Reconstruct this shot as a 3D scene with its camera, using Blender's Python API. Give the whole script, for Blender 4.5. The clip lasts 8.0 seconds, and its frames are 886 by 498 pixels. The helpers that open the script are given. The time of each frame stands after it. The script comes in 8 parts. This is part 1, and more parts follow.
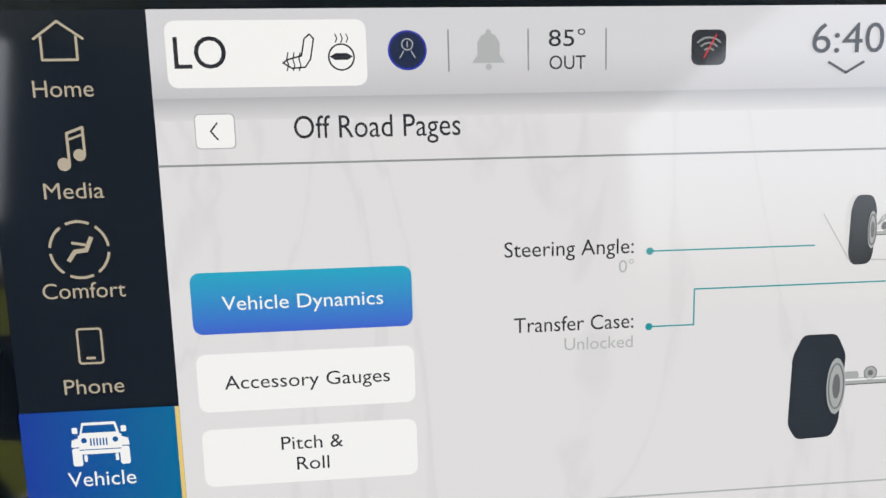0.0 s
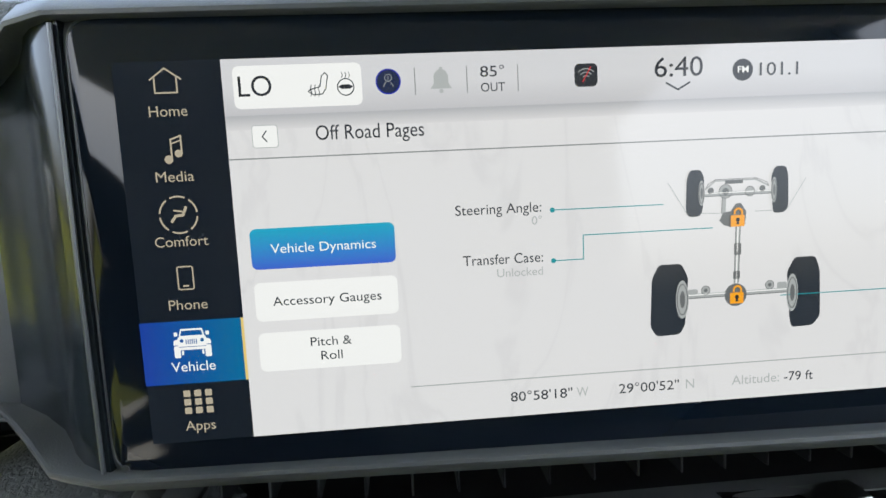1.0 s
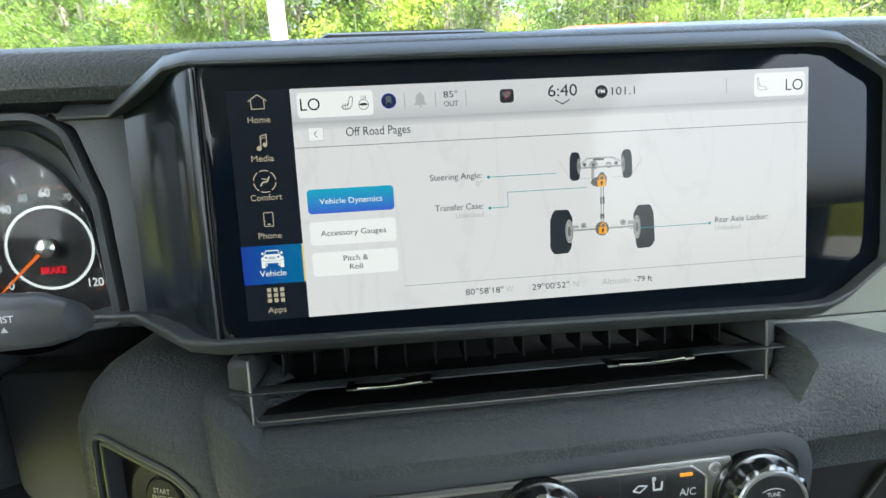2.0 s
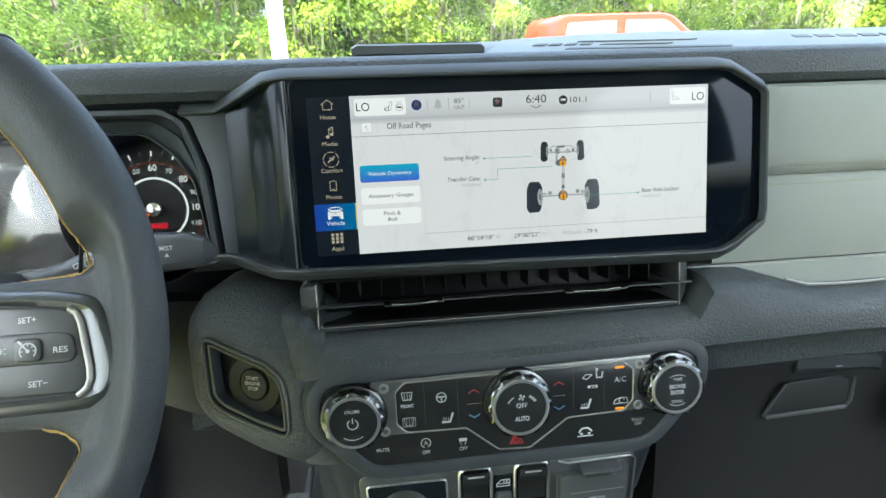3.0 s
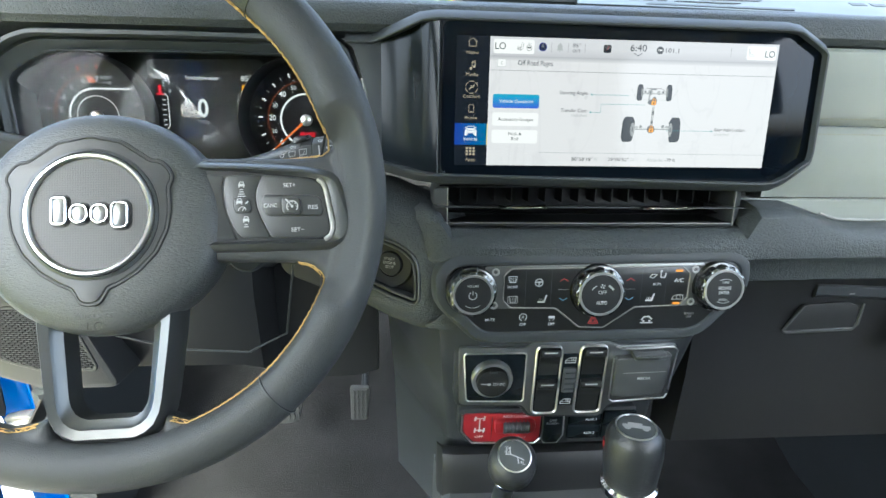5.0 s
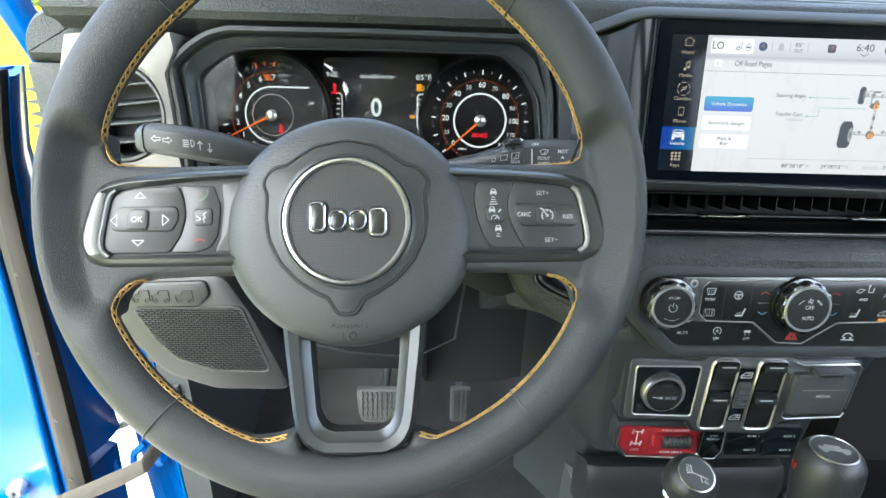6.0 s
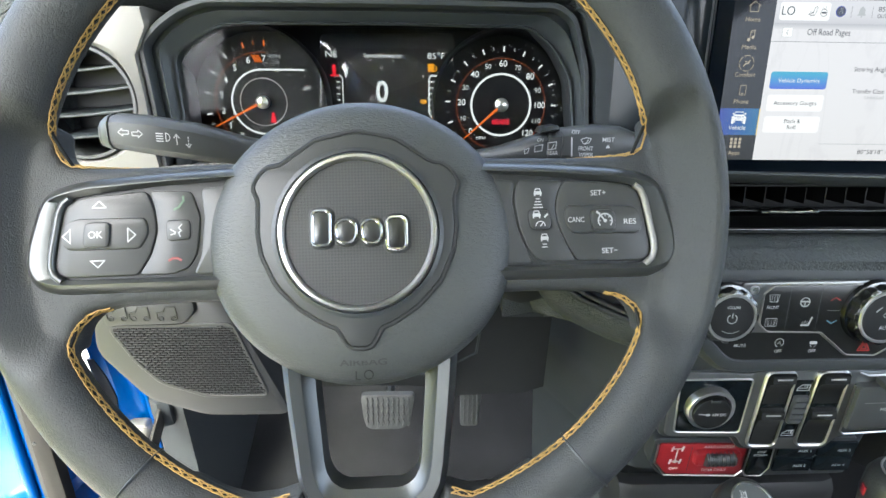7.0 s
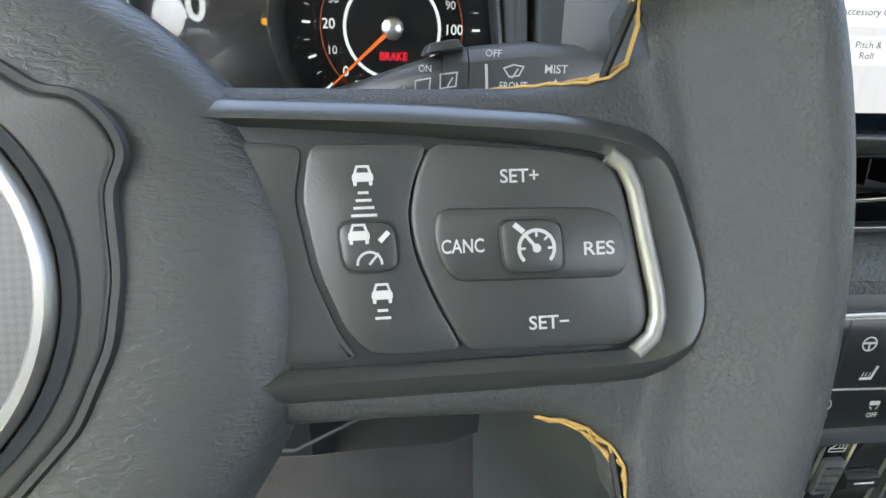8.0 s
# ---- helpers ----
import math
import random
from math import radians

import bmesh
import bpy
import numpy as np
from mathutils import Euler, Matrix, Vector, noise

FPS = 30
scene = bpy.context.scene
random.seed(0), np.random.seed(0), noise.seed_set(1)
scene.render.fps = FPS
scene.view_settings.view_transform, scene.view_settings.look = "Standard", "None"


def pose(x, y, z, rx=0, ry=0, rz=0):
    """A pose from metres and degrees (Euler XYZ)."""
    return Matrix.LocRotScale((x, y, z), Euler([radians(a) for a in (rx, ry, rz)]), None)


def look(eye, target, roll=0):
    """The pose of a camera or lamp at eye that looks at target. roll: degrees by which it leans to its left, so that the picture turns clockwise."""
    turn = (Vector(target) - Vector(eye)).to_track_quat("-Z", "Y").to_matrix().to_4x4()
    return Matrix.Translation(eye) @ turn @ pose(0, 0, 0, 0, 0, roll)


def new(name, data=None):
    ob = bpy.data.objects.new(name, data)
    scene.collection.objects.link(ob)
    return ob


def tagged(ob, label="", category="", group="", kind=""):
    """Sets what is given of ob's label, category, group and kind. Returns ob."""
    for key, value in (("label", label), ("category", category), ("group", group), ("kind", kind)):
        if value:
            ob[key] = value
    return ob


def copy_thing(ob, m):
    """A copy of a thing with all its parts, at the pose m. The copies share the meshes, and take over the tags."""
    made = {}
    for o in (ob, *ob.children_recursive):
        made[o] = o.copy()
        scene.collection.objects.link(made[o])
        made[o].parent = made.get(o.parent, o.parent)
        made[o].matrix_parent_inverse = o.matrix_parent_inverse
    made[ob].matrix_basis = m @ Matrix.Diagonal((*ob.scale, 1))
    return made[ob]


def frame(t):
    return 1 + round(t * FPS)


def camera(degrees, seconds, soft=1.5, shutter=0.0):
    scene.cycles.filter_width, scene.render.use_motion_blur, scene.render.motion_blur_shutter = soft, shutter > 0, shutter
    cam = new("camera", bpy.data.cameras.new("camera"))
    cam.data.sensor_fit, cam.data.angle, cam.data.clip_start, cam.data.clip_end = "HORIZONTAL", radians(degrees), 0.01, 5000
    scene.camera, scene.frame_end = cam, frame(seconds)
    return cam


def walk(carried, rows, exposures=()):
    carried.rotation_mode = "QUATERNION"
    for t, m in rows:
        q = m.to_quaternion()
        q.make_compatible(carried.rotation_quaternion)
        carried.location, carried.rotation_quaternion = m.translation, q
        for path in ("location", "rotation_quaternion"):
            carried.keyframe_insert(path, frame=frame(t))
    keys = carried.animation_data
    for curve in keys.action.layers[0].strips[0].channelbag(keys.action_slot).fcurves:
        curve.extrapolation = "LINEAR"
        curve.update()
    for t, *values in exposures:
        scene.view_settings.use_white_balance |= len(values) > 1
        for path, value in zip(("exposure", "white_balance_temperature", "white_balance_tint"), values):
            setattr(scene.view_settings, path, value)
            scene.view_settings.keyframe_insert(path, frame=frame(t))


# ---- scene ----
from mathutils.bvhtree import BVHTree

# The dash frame: x to the car's right, y ahead, z up along the touchscreen's face, its origin on the left edge of the lit page.
HEIGHT, RAKE = 1.32, 12.0
DASH = pose(0, 0, HEIGHT, -RAKE, 0, 0)
LENS = 77.39
PATH = [
    (0, (0.04469, -0.10595, 0.0222), (0.11189, 0.88547, -0.08991), -1.616),
    (0.2, (0.04676, -0.11658, 0.02125), (0.11173, 0.87464, -0.09397), -1.774),
    (0.5, (0.0488, -0.13599, 0.02136), (0.11979, 0.8553, -0.08957), -2.284),
    (0.7, (0.05069, -0.14691, 0.01553), (0.11971, 0.84485, -0.09240), -2.374),
    (1, (0.04807, -0.163, 0.01689), (0.11856, 0.8282, -0.09512), -2.765),
    (1.5, (0.05201, -0.20604, 0.00772), (0.12728, 0.78441, -0.10777), -3.107),
    (1.7, (0.04995, -0.23, 0.00513), (0.13366, 0.76073, -0.10178), -3.353),
    (2.8, (0.02094, -0.38121, 0.00443), (0.12146, 0.60424, -0.13263), -3.084),
    (3, (0.01831, -0.39622, -0.00043), (0.12185, 0.58905, -0.13656), -2.844),
    (3.2, (0.01930, -0.41400, -0.00415), (0.11863, 0.56995, -0.15240), -2.618),
    (3.5, (0.01272, -0.45082, -0.00693), (0.11515, 0.53261, -0.15655), -2.180),
    (4, (0.00645, -0.5072, -0.01306), (0.10043, 0.47173, -0.19434), -1.198),
    (4.2, (0.00539, -0.51868, -0.01457), (0.09758, 0.45748, -0.21108), -0.665),
    (5.3, (-0.12788, -0.49038, -0.01265), (-0.05366, 0.47798, -0.25089), 1.626),
    (5.5, (-0.15898, -0.48558, -0.01219), (-0.0967, 0.48284, -0.25361), 1.684),
    (5.7, (-0.19231, -0.48047, -0.01378), (-0.14183, 0.48976, -0.25065), 1.498),
    (6, (-0.22785, -0.47154, -0.0105), (-0.19398, 0.49817, -0.25238), 1.508),
    (6.2, (-0.23057, -0.47154, -0.01062), (-0.20312, 0.49856, -0.25175), 1.318),
    (6.5, (-0.23886, -0.46116, -0.01082), (-0.20807, 0.50766, -0.25665), 1.070),
    (6.7, (-0.24826, -0.44673, -0.01177), (-0.22209, 0.52094, -0.26263), 0.814),
    (7, (-0.24508, -0.40223, -0.0127), (-0.20421, 0.56117, -0.27764), 0.631),
    (7.2, (-0.23365, -0.36355, -0.01154), (-0.17718, 0.59580, -0.28806), 0.579),
    (7.5, (-0.21238, -0.30158, -0.01927), (-0.13913, 0.65154, -0.31287), 0.542),
    (7.7, (-0.20070, -0.26636, -0.02966), (-0.10724, 0.68080, -0.33652), 0.861),
    (8, (-0.18, -0.2294, -0.03945), (-0.07607, 0.71558, -0.34962), 0.998),
]
cam = camera(LENS, 8.0, 1.5)
EXPOSURES = [(0, 4.39, 6550, 2), (1.5, 4.38, 6400, -3), (3, 4.33, 6250, -7), (4.2, 4.46, 6150, -7), (5.5, 4.57, 6250, -3), (6.5, 4.42, 6250, -2), (7.5, 4.54, 6450, 0), (8, 4.52, 6500, 0)]
walk(cam, [(t, DASH @ look(eye, target, roll)) for t, eye, target, roll in PATH], EXPOSURES)

# ---- daylight ----
world = bpy.data.worlds.new("world")
scene.world = world
world.use_nodes = True
sky = world.node_tree.nodes.new("ShaderNodeTexSky")
sky.sky_type, sky.sun_disc, sky.sun_elevation, sky.sun_rotation = "NISHITA", False, radians(62), radians(192)
sky.dust_density, sky.air_density = 8.0, 0.5
world.node_tree.links.new(sky.outputs[0], world.node_tree.nodes["Background"].inputs[0])
world.node_tree.nodes["Background"].inputs[1].default_value = 0.15
sun = new("sun", bpy.data.lights.new("sun", "SUN"))
sun.data.energy, sun.data.angle, sun.data.color = 1.1, radians(40), (1.0, 0.96, 0.9)
# the sky's sun: rotation 192 degrees, elevation 62 degrees
az = radians(192)
sun.matrix_world = look((0, 0, 0), (-math.sin(az) * math.cos(radians(62)), -math.cos(az) * math.cos(radians(62)), -math.sin(radians(62))))

# ---- tools ----
def finish(name, me, material, parent=None, smooth=38):
    me.name = name
    if smooth:
        me.polygons.foreach_set("use_smooth", [True] * len(me.polygons))
        me.set_sharp_from_angle(angle=radians(smooth))
    if material:
        me.materials.append(material)
    ob = new(name, me)
    if parent:
        ob.parent = parent
    return ob


def mesh_of(verts, faces):
    me = bpy.data.meshes.new("m")
    me.from_pydata([tuple(v) for v in verts], [], faces)
    return me


def solid(verts, faces):
    bm = bmesh.new()
    vs = [bm.verts.new(v) for v in verts]
    for f in faces:
        if len(set(f)) > 2:
            bm.faces.new([vs[i] for i in f])
    bmesh.ops.recalc_face_normals(bm, faces=bm.faces)
    me = bpy.data.meshes.new("m")
    bm.to_mesh(me)
    bm.free()
    return me


def part(name, me, material, parent, label=""):
    """One mesh object under a thing or a part."""
    ob = finish(name, me, material, parent)
    return tagged(ob, label) if label else ob


def thing(name, label, category, group="", kind="", m=None, world_space=False):
    """An empty that parents the parts of one thing."""
    ob = new(name)
    ob.empty_display_size = 0.02
    ob.matrix_world = (m or Matrix()) if world_space else DASH @ (m or Matrix())
    return tagged(ob, label, category, group, kind)


def whole(name, me, material, label, category, group="", kind="", m=None, world_space=False):
    """A thing that is one mesh."""
    ob = finish(name, me, material)
    ob.matrix_world = (m or Matrix()) if world_space else DASH @ (m or Matrix())
    return tagged(ob, label, category, group, kind)


def offset(pts, d):
    """A closed outline moved inwards by d (counter-clockwise outlines)."""
    out, n = [], len(pts)
    for i in range(n):
        a, b, c = (Vector(pts[(i + k) % n]) for k in (-1, 0, 1))
        u, w = (b - a), (c - b)
        u = u.normalized() if u.length > 1e-9 else w.normalized()
        w = w.normalized() if w.length > 1e-9 else u
        n1, n2 = Vector((-u.y, u.x)), Vector((-w.y, w.x))
        k = n1 + n2
        k = k / max(k.length_squared / 2, 0.3)
        out.append((b.x + k.x * d, b.y + k.y * d))
    return out


def ccw(pts):
    area = sum(a[0] * b[1] - b[0] * a[1] for a, b in zip(pts, pts[1:] + pts[:1]))
    return pts if area > 0 else pts[::-1]


def rrect(x0, z0, x1, z1, r, n=4):
    pts = []
    for cx, cz, a in ((x1 - r, z0 + r, -90), (x1 - r, z1 - r, 0), (x0 + r, z1 - r, 90), (x0 + r, z0 + r, 180)):
        for i in range(n + 1):
            t = radians(a + 90 * i / n)
            pts.append((cx + r * math.cos(t), cz + r * math.sin(t)))
    return pts


def disc(cx, cz, r, n=32, a0=0.0):
    return [(cx + r * math.cos(a0 + 2 * math.pi * i / n), cz + r * math.sin(a0 + 2 * math.pi * i / n)) for i in range(n)]


def soften(pts, r, n=4):
    """An outline with its corners rounded by about r."""
    out, k = [], len(pts)
    for i in range(k):
        a, b, c = (Vector(pts[(i + j) % k]) for j in (-1, 0, 1))
        la, lc = (a - b).length, (c - b).length
        p, q = b + (a - b).normalized() * min(r, la * 0.45), b + (c - b).normalized() * min(r, lc * 0.45)
        for s in range(n + 1):
            t = s / n
            v = p * (1 - t) ** 2 + b * 2 * t * (1 - t) + q * t * t
            out.append((v.x, v.y))
    return out


def loft(rings, closed=False, caps=True):
    """Skin through rings of equally many points; closed joins the last ring to the first."""
    n, verts, faces = len(rings[0]), [], []
    for r in rings:
        verts += [tuple(v) for v in r]
    k = len(rings)
    for i in range(k if closed else k - 1):
        a, b = i * n, ((i + 1) % k) * n
        for j in range(n):
            l = (j + 1) % n
            faces.append((a + j, a + l, b + l, b + j))
    if caps and not closed:
        faces += [tuple(range(n)), tuple((k - 1) * n + j for j in range(n))]
    return solid(verts, faces)


def plate(pts, y0, y1, b=0.001, steps=2):
    """A plate with the outline pts in x and z, from y0 at the back to y1 at its face, with rounded front edges."""
    pts = ccw(list(pts))
    rings = [[(x, y0, z) for x, z in pts]]
    s = 1 if y1 < y0 else -1
    for i in range(steps + 1):
        a = math.pi / 2 * i / steps
        rings.append([(x, y1 + s * b * (1 - math.sin(a)), z) for x, z in offset(pts, b * (1 - math.cos(a)))])
    return loft(rings)


def rim(pts, width, y0, y1, b=0.0008):
    """A raised frame of that width inside the outline pts."""
    pts = ccw(list(pts))
    inner = offset(pts, width)
    rings = [(pts, y0), (pts, y1 + b), (offset(pts, b), y1), (offset(pts, width - b), y1), (inner, y1 + b), (inner, y0)]
    return loft([[(x, y, z) for x, z in p] for p, y in rings], closed=True)


def lathe(profile, n=48, cx=0.0, cz=0.0, lobes=0, depth=0.0, caps=True):
    """A body turned about the y axis from (radius, y) pairs; lobes ripple its radius."""
    rings = []
    for r, y in profile:
        ring = []
        for i in range(n):
            a = 2 * math.pi * i / n
            q = r * (1 + depth * max(-1, min(1, 2.5 * math.cos(lobes * a)))) if lobes else r
            ring.append((cx + q * math.cos(a), y, cz + q * math.sin(a)))
        rings.append(ring)
    return loft(rings, caps=caps)


def tube(path, r, n=8, closed=False, flat=1.0):
    """A round bar along a path of points."""
    path = [Vector(p) for p in path]
    k, rings = len(path), []
    up = Vector((0.13, 0.31, 0.94)).normalized()
    for i, p in enumerate(path):
        a = path[(i - 1) % k] if closed or i else p
        b = path[(i + 1) % k] if closed or i < k - 1 else p
        t = (b - a).normalized()
        up = (up - t * up.dot(t))
        up = up.normalized() if up.length > 1e-6 else t.orthogonal().normalized()
        side = t.cross(up)
        q = r[i] if isinstance(r, (list, tuple)) else r
        rings.append([p + (side * math.cos(2 * math.pi * j / n) + up * flat * math.sin(2 * math.pi * j / n)) * q for j in range(n)])
    return loft(rings, closed=closed)


def joined(*meshes):
    verts, faces = [], []
    for me in meshes:
        k = len(verts)
        verts += [tuple(v.co) for v in me.vertices]
        faces += [tuple(k + i for i in p.vertices) for p in me.polygons]
        bpy.data.meshes.remove(me)
    return mesh_of(verts, faces)


def moved(me, m):
    me.transform(m)
    return me


def flat(pts, y):
    """A flat face towards the driver."""
    return mesh_of([(x, y, z) for x, z in ccw(list(pts))], [tuple(range(len(pts)))])


def stroke(pts, w, y, closed=False):
    """A flat line of width w."""
    verts, faces = [], []
    segs = list(zip(pts, pts[1:] + pts[:1])) if closed else list(zip(pts, pts[1:]))
    for a, b in segs:
        a, b = Vector(a), Vector(b)
        u = (b - a).normalized() * w / 2
        s = Vector((-u.y, u.x))
        k = len(verts)
        for p in (a - u * 0.6 - s, b + u * 0.6 - s, b + u * 0.6 + s, a - u * 0.6 + s):
            verts.append((p.x, y, p.y))
        faces.append((k, k + 1, k + 2, k + 3))
    return mesh_of(verts, faces)


def lettering(body, x, z, cap, width=0.0, y=0.0, align="left", heavy=0.0):
    """A word in the built-in font, its baseline at z and its capitals cap high, set to a width if one is given."""
    cu = bpy.data.curves.new("t", "FONT")
    cu.body, cu.size, cu.offset, cu.resolution_u = body, 1.0, heavy, 4
    ob = bpy.data.objects.new("t", cu)
    scene.collection.objects.link(ob)
    me = bpy.data.meshes.new_from_object(ob.evaluated_get(bpy.context.evaluated_depsgraph_get()))
    bpy.data.objects.remove(ob)
    bpy.data.curves.remove(cu)
    co = np.empty(len(me.vertices) * 3)
    me.vertices.foreach_get("co", co)
    co = co.reshape(-1, 3)
    lo, hi = co[:, 0].min(), co[:, 0].max()
    sz = cap / 0.69
    sx = width / (hi - lo) if width else sz * 0.95
    w = (hi - lo) * sx
    x0 = x if align == "left" else x - w if align == "right" else x - w / 2
    co = np.stack([x0 + (co[:, 0] - lo) * sx, np.full(len(co), y), z + co[:, 1] * sz], -1)
    me.vertices.foreach_set("co", co.ravel())
    me.update()
    return me


def arc(cx, cz, r, a0, a1, n=16):
    return [(cx + r * math.cos(radians(a0 + (a1 - a0) * i / n)), cz + r * math.sin(radians(a0 + (a1 - a0) * i / n))) for i in range(n + 1)]


def mm(pts):
    return [(x / 1000, z / 1000) for x, z in pts]

# ---- materials ----
LIT = 0.0515  # brightness of all lit displays


def base_nodes(name):
    m = bpy.data.materials.new(name)
    m.use_nodes = True
    return m, m.node_tree.nodes, m.node_tree.links, m.node_tree.nodes["Principled BSDF"]


def surface(name, colour, rough=0.5, metal=0.0, vary=0.12, grain=900.0, relief=0.15, kind="noise", spec=0.5, blotch=9.0, size=0.0004):
    """Two scales of colour and gloss variation and a fine relief, in metres of the object's own space."""
    m, nodes, links, bsdf = base_nodes(name)
    co = nodes.new("ShaderNodeTexCoord")
    big = nodes.new("ShaderNodeTexNoise")
    big.inputs["Scale"].default_value, big.inputs["Detail"].default_value = blotch, 6
    fine = nodes.new("ShaderNodeTexVoronoi" if kind == "leather" else "ShaderNodeTexNoise")
    fine.inputs["Scale"].default_value = grain
    links.new(co.outputs["Object"], big.inputs["Vector"])
    links.new(co.outputs["Object"], fine.inputs["Vector"])
    if kind == "leather":
        fine.feature = "DISTANCE_TO_EDGE"
        warp = nodes.new("ShaderNodeTexNoise")
        warp.inputs["Scale"].default_value = grain * 0.7
        add = nodes.new("ShaderNodeVectorMath")
        add.operation = "MULTIPLY_ADD"
        links.new(co.outputs["Object"], warp.inputs["Vector"])
        links.new(warp.outputs["Color"], add.inputs[0])
        add.inputs[1].default_value = (1.1 / grain,) * 3
        links.new(co.outputs["Object"], add.inputs[2])
        links.new(add.outputs[0], fine.inputs["Vector"])
    ramp = nodes.new("ShaderNodeMapRange")
    ramp.inputs["From Min"].default_value, ramp.inputs["From Max"].default_value = 0.3, 0.7
    ramp.inputs["To Min"].default_value, ramp.inputs["To Max"].default_value = 1 - vary, 1 + vary
    links.new(big.outputs[0], ramp.inputs["Value"])
    mix = nodes.new("ShaderNodeMix")
    mix.data_type, mix.blend_type = "RGBA", "MULTIPLY"
    mix.inputs[0].default_value = 1.0
    mix.inputs[6].default_value = (*colour, 1)
    links.new(ramp.outputs[0], mix.inputs[7])
    links.new(mix.outputs[2], bsdf.inputs["Base Color"])
    rr = nodes.new("ShaderNodeMapRange")
    rr.inputs["To Min"].default_value, rr.inputs["To Max"].default_value = rough * 0.85, min(1, rough * 1.15)
    links.new(big.outputs[0], rr.inputs["Value"])
    links.new(rr.outputs[0], bsdf.inputs["Roughness"])
    bump = nodes.new("ShaderNodeBump")
    bump.inputs["Strength"].default_value, bump.inputs["Distance"].default_value = relief, size
    src = fine.outputs[0]
    if kind == "leather":
        lim = nodes.new("ShaderNodeMapRange")
        lim.inputs["From Max"].default_value = 0.22
        links.new(src, lim.inputs["Value"])
        src = lim.outputs[0]
    links.new(src, bump.inputs["Height"])
    links.new(bump.outputs[0], bsdf.inputs["Normal"])
    bsdf.inputs["Metallic"].default_value = metal
    bsdf.inputs["Specular IOR Level"].default_value = spec
    return m


def wrinkled(name, colour, rough, across, along, relief, size, turn=0.0, vary=0.08):
    """A skin with fine drawn-out wrinkles."""
    m = surface(name, colour, rough, vary=vary, grain=1200, relief=0.0)
    nodes, links = m.node_tree.nodes, m.node_tree.links
    co, mp, tex = nodes.new("ShaderNodeTexCoord"), nodes.new("ShaderNodeMapping"), nodes.new("ShaderNodeTexNoise")
    mp.inputs["Rotation"].default_value = (0, turn, 0)
    mp.inputs["Scale"].default_value = (across, across, along)
    tex.inputs["Scale"].default_value, tex.inputs["Detail"].default_value, tex.inputs["Distortion"].default_value = 1.0, 3, 0.6
    ramp, bump = nodes.new("ShaderNodeMapRange"), nodes.new("ShaderNodeBump")
    ramp.inputs["From Min"].default_value, ramp.inputs["From Max"].default_value = 0.36, 0.56
    bump.inputs["Strength"].default_value, bump.inputs["Distance"].default_value = relief, size
    links.new(co.outputs["Object"], mp.inputs[0])
    links.new(mp.outputs[0], tex.inputs["Vector"])
    links.new(tex.outputs[0], ramp.inputs["Value"])
    links.new(ramp.outputs[0], bump.inputs["Height"])
    links.new(bump.outputs[0], nodes["Principled BSDF"].inputs["Normal"])
    return m


def glow(name, colour, strength=1.0, rough=0.08, spec=0.13):
    """A lit element behind a glossy cover."""
    m, nodes, links, bsdf = base_nodes(name)
    bsdf.inputs["Base Color"].default_value = (0.01, 0.01, 0.012, 1)
    bsdf.inputs["Roughness"].default_value = rough
    bsdf.inputs["Specular IOR Level"].default_value = spec
    bsdf.inputs["Emission Color"].default_value = (*colour, 1)
    bsdf.inputs["Emission Strength"].default_value = strength * LIT
    return m


def glow_ramp(name, low, high, z0, z1, strength=1.0, axis="Z"):
    """A lit element whose colour runs from low at z0 to high at z1."""
    m = glow(name, low, strength)
    nodes, links, bsdf = m.node_tree.nodes, m.node_tree.links, m.node_tree.nodes["Principled BSDF"]
    co, sep = nodes.new("ShaderNodeTexCoord"), nodes.new("ShaderNodeSeparateXYZ")
    rng, mix = nodes.new("ShaderNodeMapRange"), nodes.new("ShaderNodeMix")
    mix.data_type = "RGBA"
    mix.inputs[6].default_value, mix.inputs[7].default_value = (*low, 1), (*high, 1)
    rng.inputs["From Min"].default_value, rng.inputs["From Max"].default_value = z0, z1
    links.new(co.outputs["Object"], sep.inputs[0])
    links.new(sep.outputs[axis], rng.inputs["Value"])
    links.new(rng.outputs[0], mix.inputs[0])
    links.new(mix.outputs[2], bsdf.inputs["Emission Color"])
    return m


def glow_marble(name, colour, vein, strength):
    """The page's pale marble picture."""
    m = glow(name, colour, strength)
    nodes, links, bsdf = m.node_tree.nodes, m.node_tree.links, m.node_tree.nodes["Principled BSDF"]
    co, tex, warp = nodes.new("ShaderNodeTexCoord"), nodes.new("ShaderNodeTexNoise"), nodes.new("ShaderNodeMapping")
    warp.inputs["Rotation"].default_value = (0, 0.5, 0)
    warp.inputs["Scale"].default_value = (26, 1, 9)
    tex.inputs["Scale"].default_value, tex.inputs["Detail"].default_value, tex.inputs["Distortion"].default_value = 1.0, 5, 1.2
    ramp = nodes.new("ShaderNodeValToRGB")
    ramp.color_ramp.elements[0].position, ramp.color_ramp.elements[1].position = 0.485, 0.53
    ramp.color_ramp.elements[0].color, ramp.color_ramp.elements[1].color = (*colour, 1), (*colour, 1)
    e = ramp.color_ramp.elements.new(0.507)
    e.color = (*vein, 1)
    links.new(co.outputs["Object"], warp.inputs[0])
    links.new(warp.outputs[0], tex.inputs["Vector"])
    links.new(tex.outputs[0], ramp.inputs[0])
    links.new(ramp.outputs[0], bsdf.inputs["Emission Color"])
    return m


def plain(name, colour, rough=0.4, metal=0.0):
    return surface(name, colour, rough, metal, 0.05, 600, 0.03)


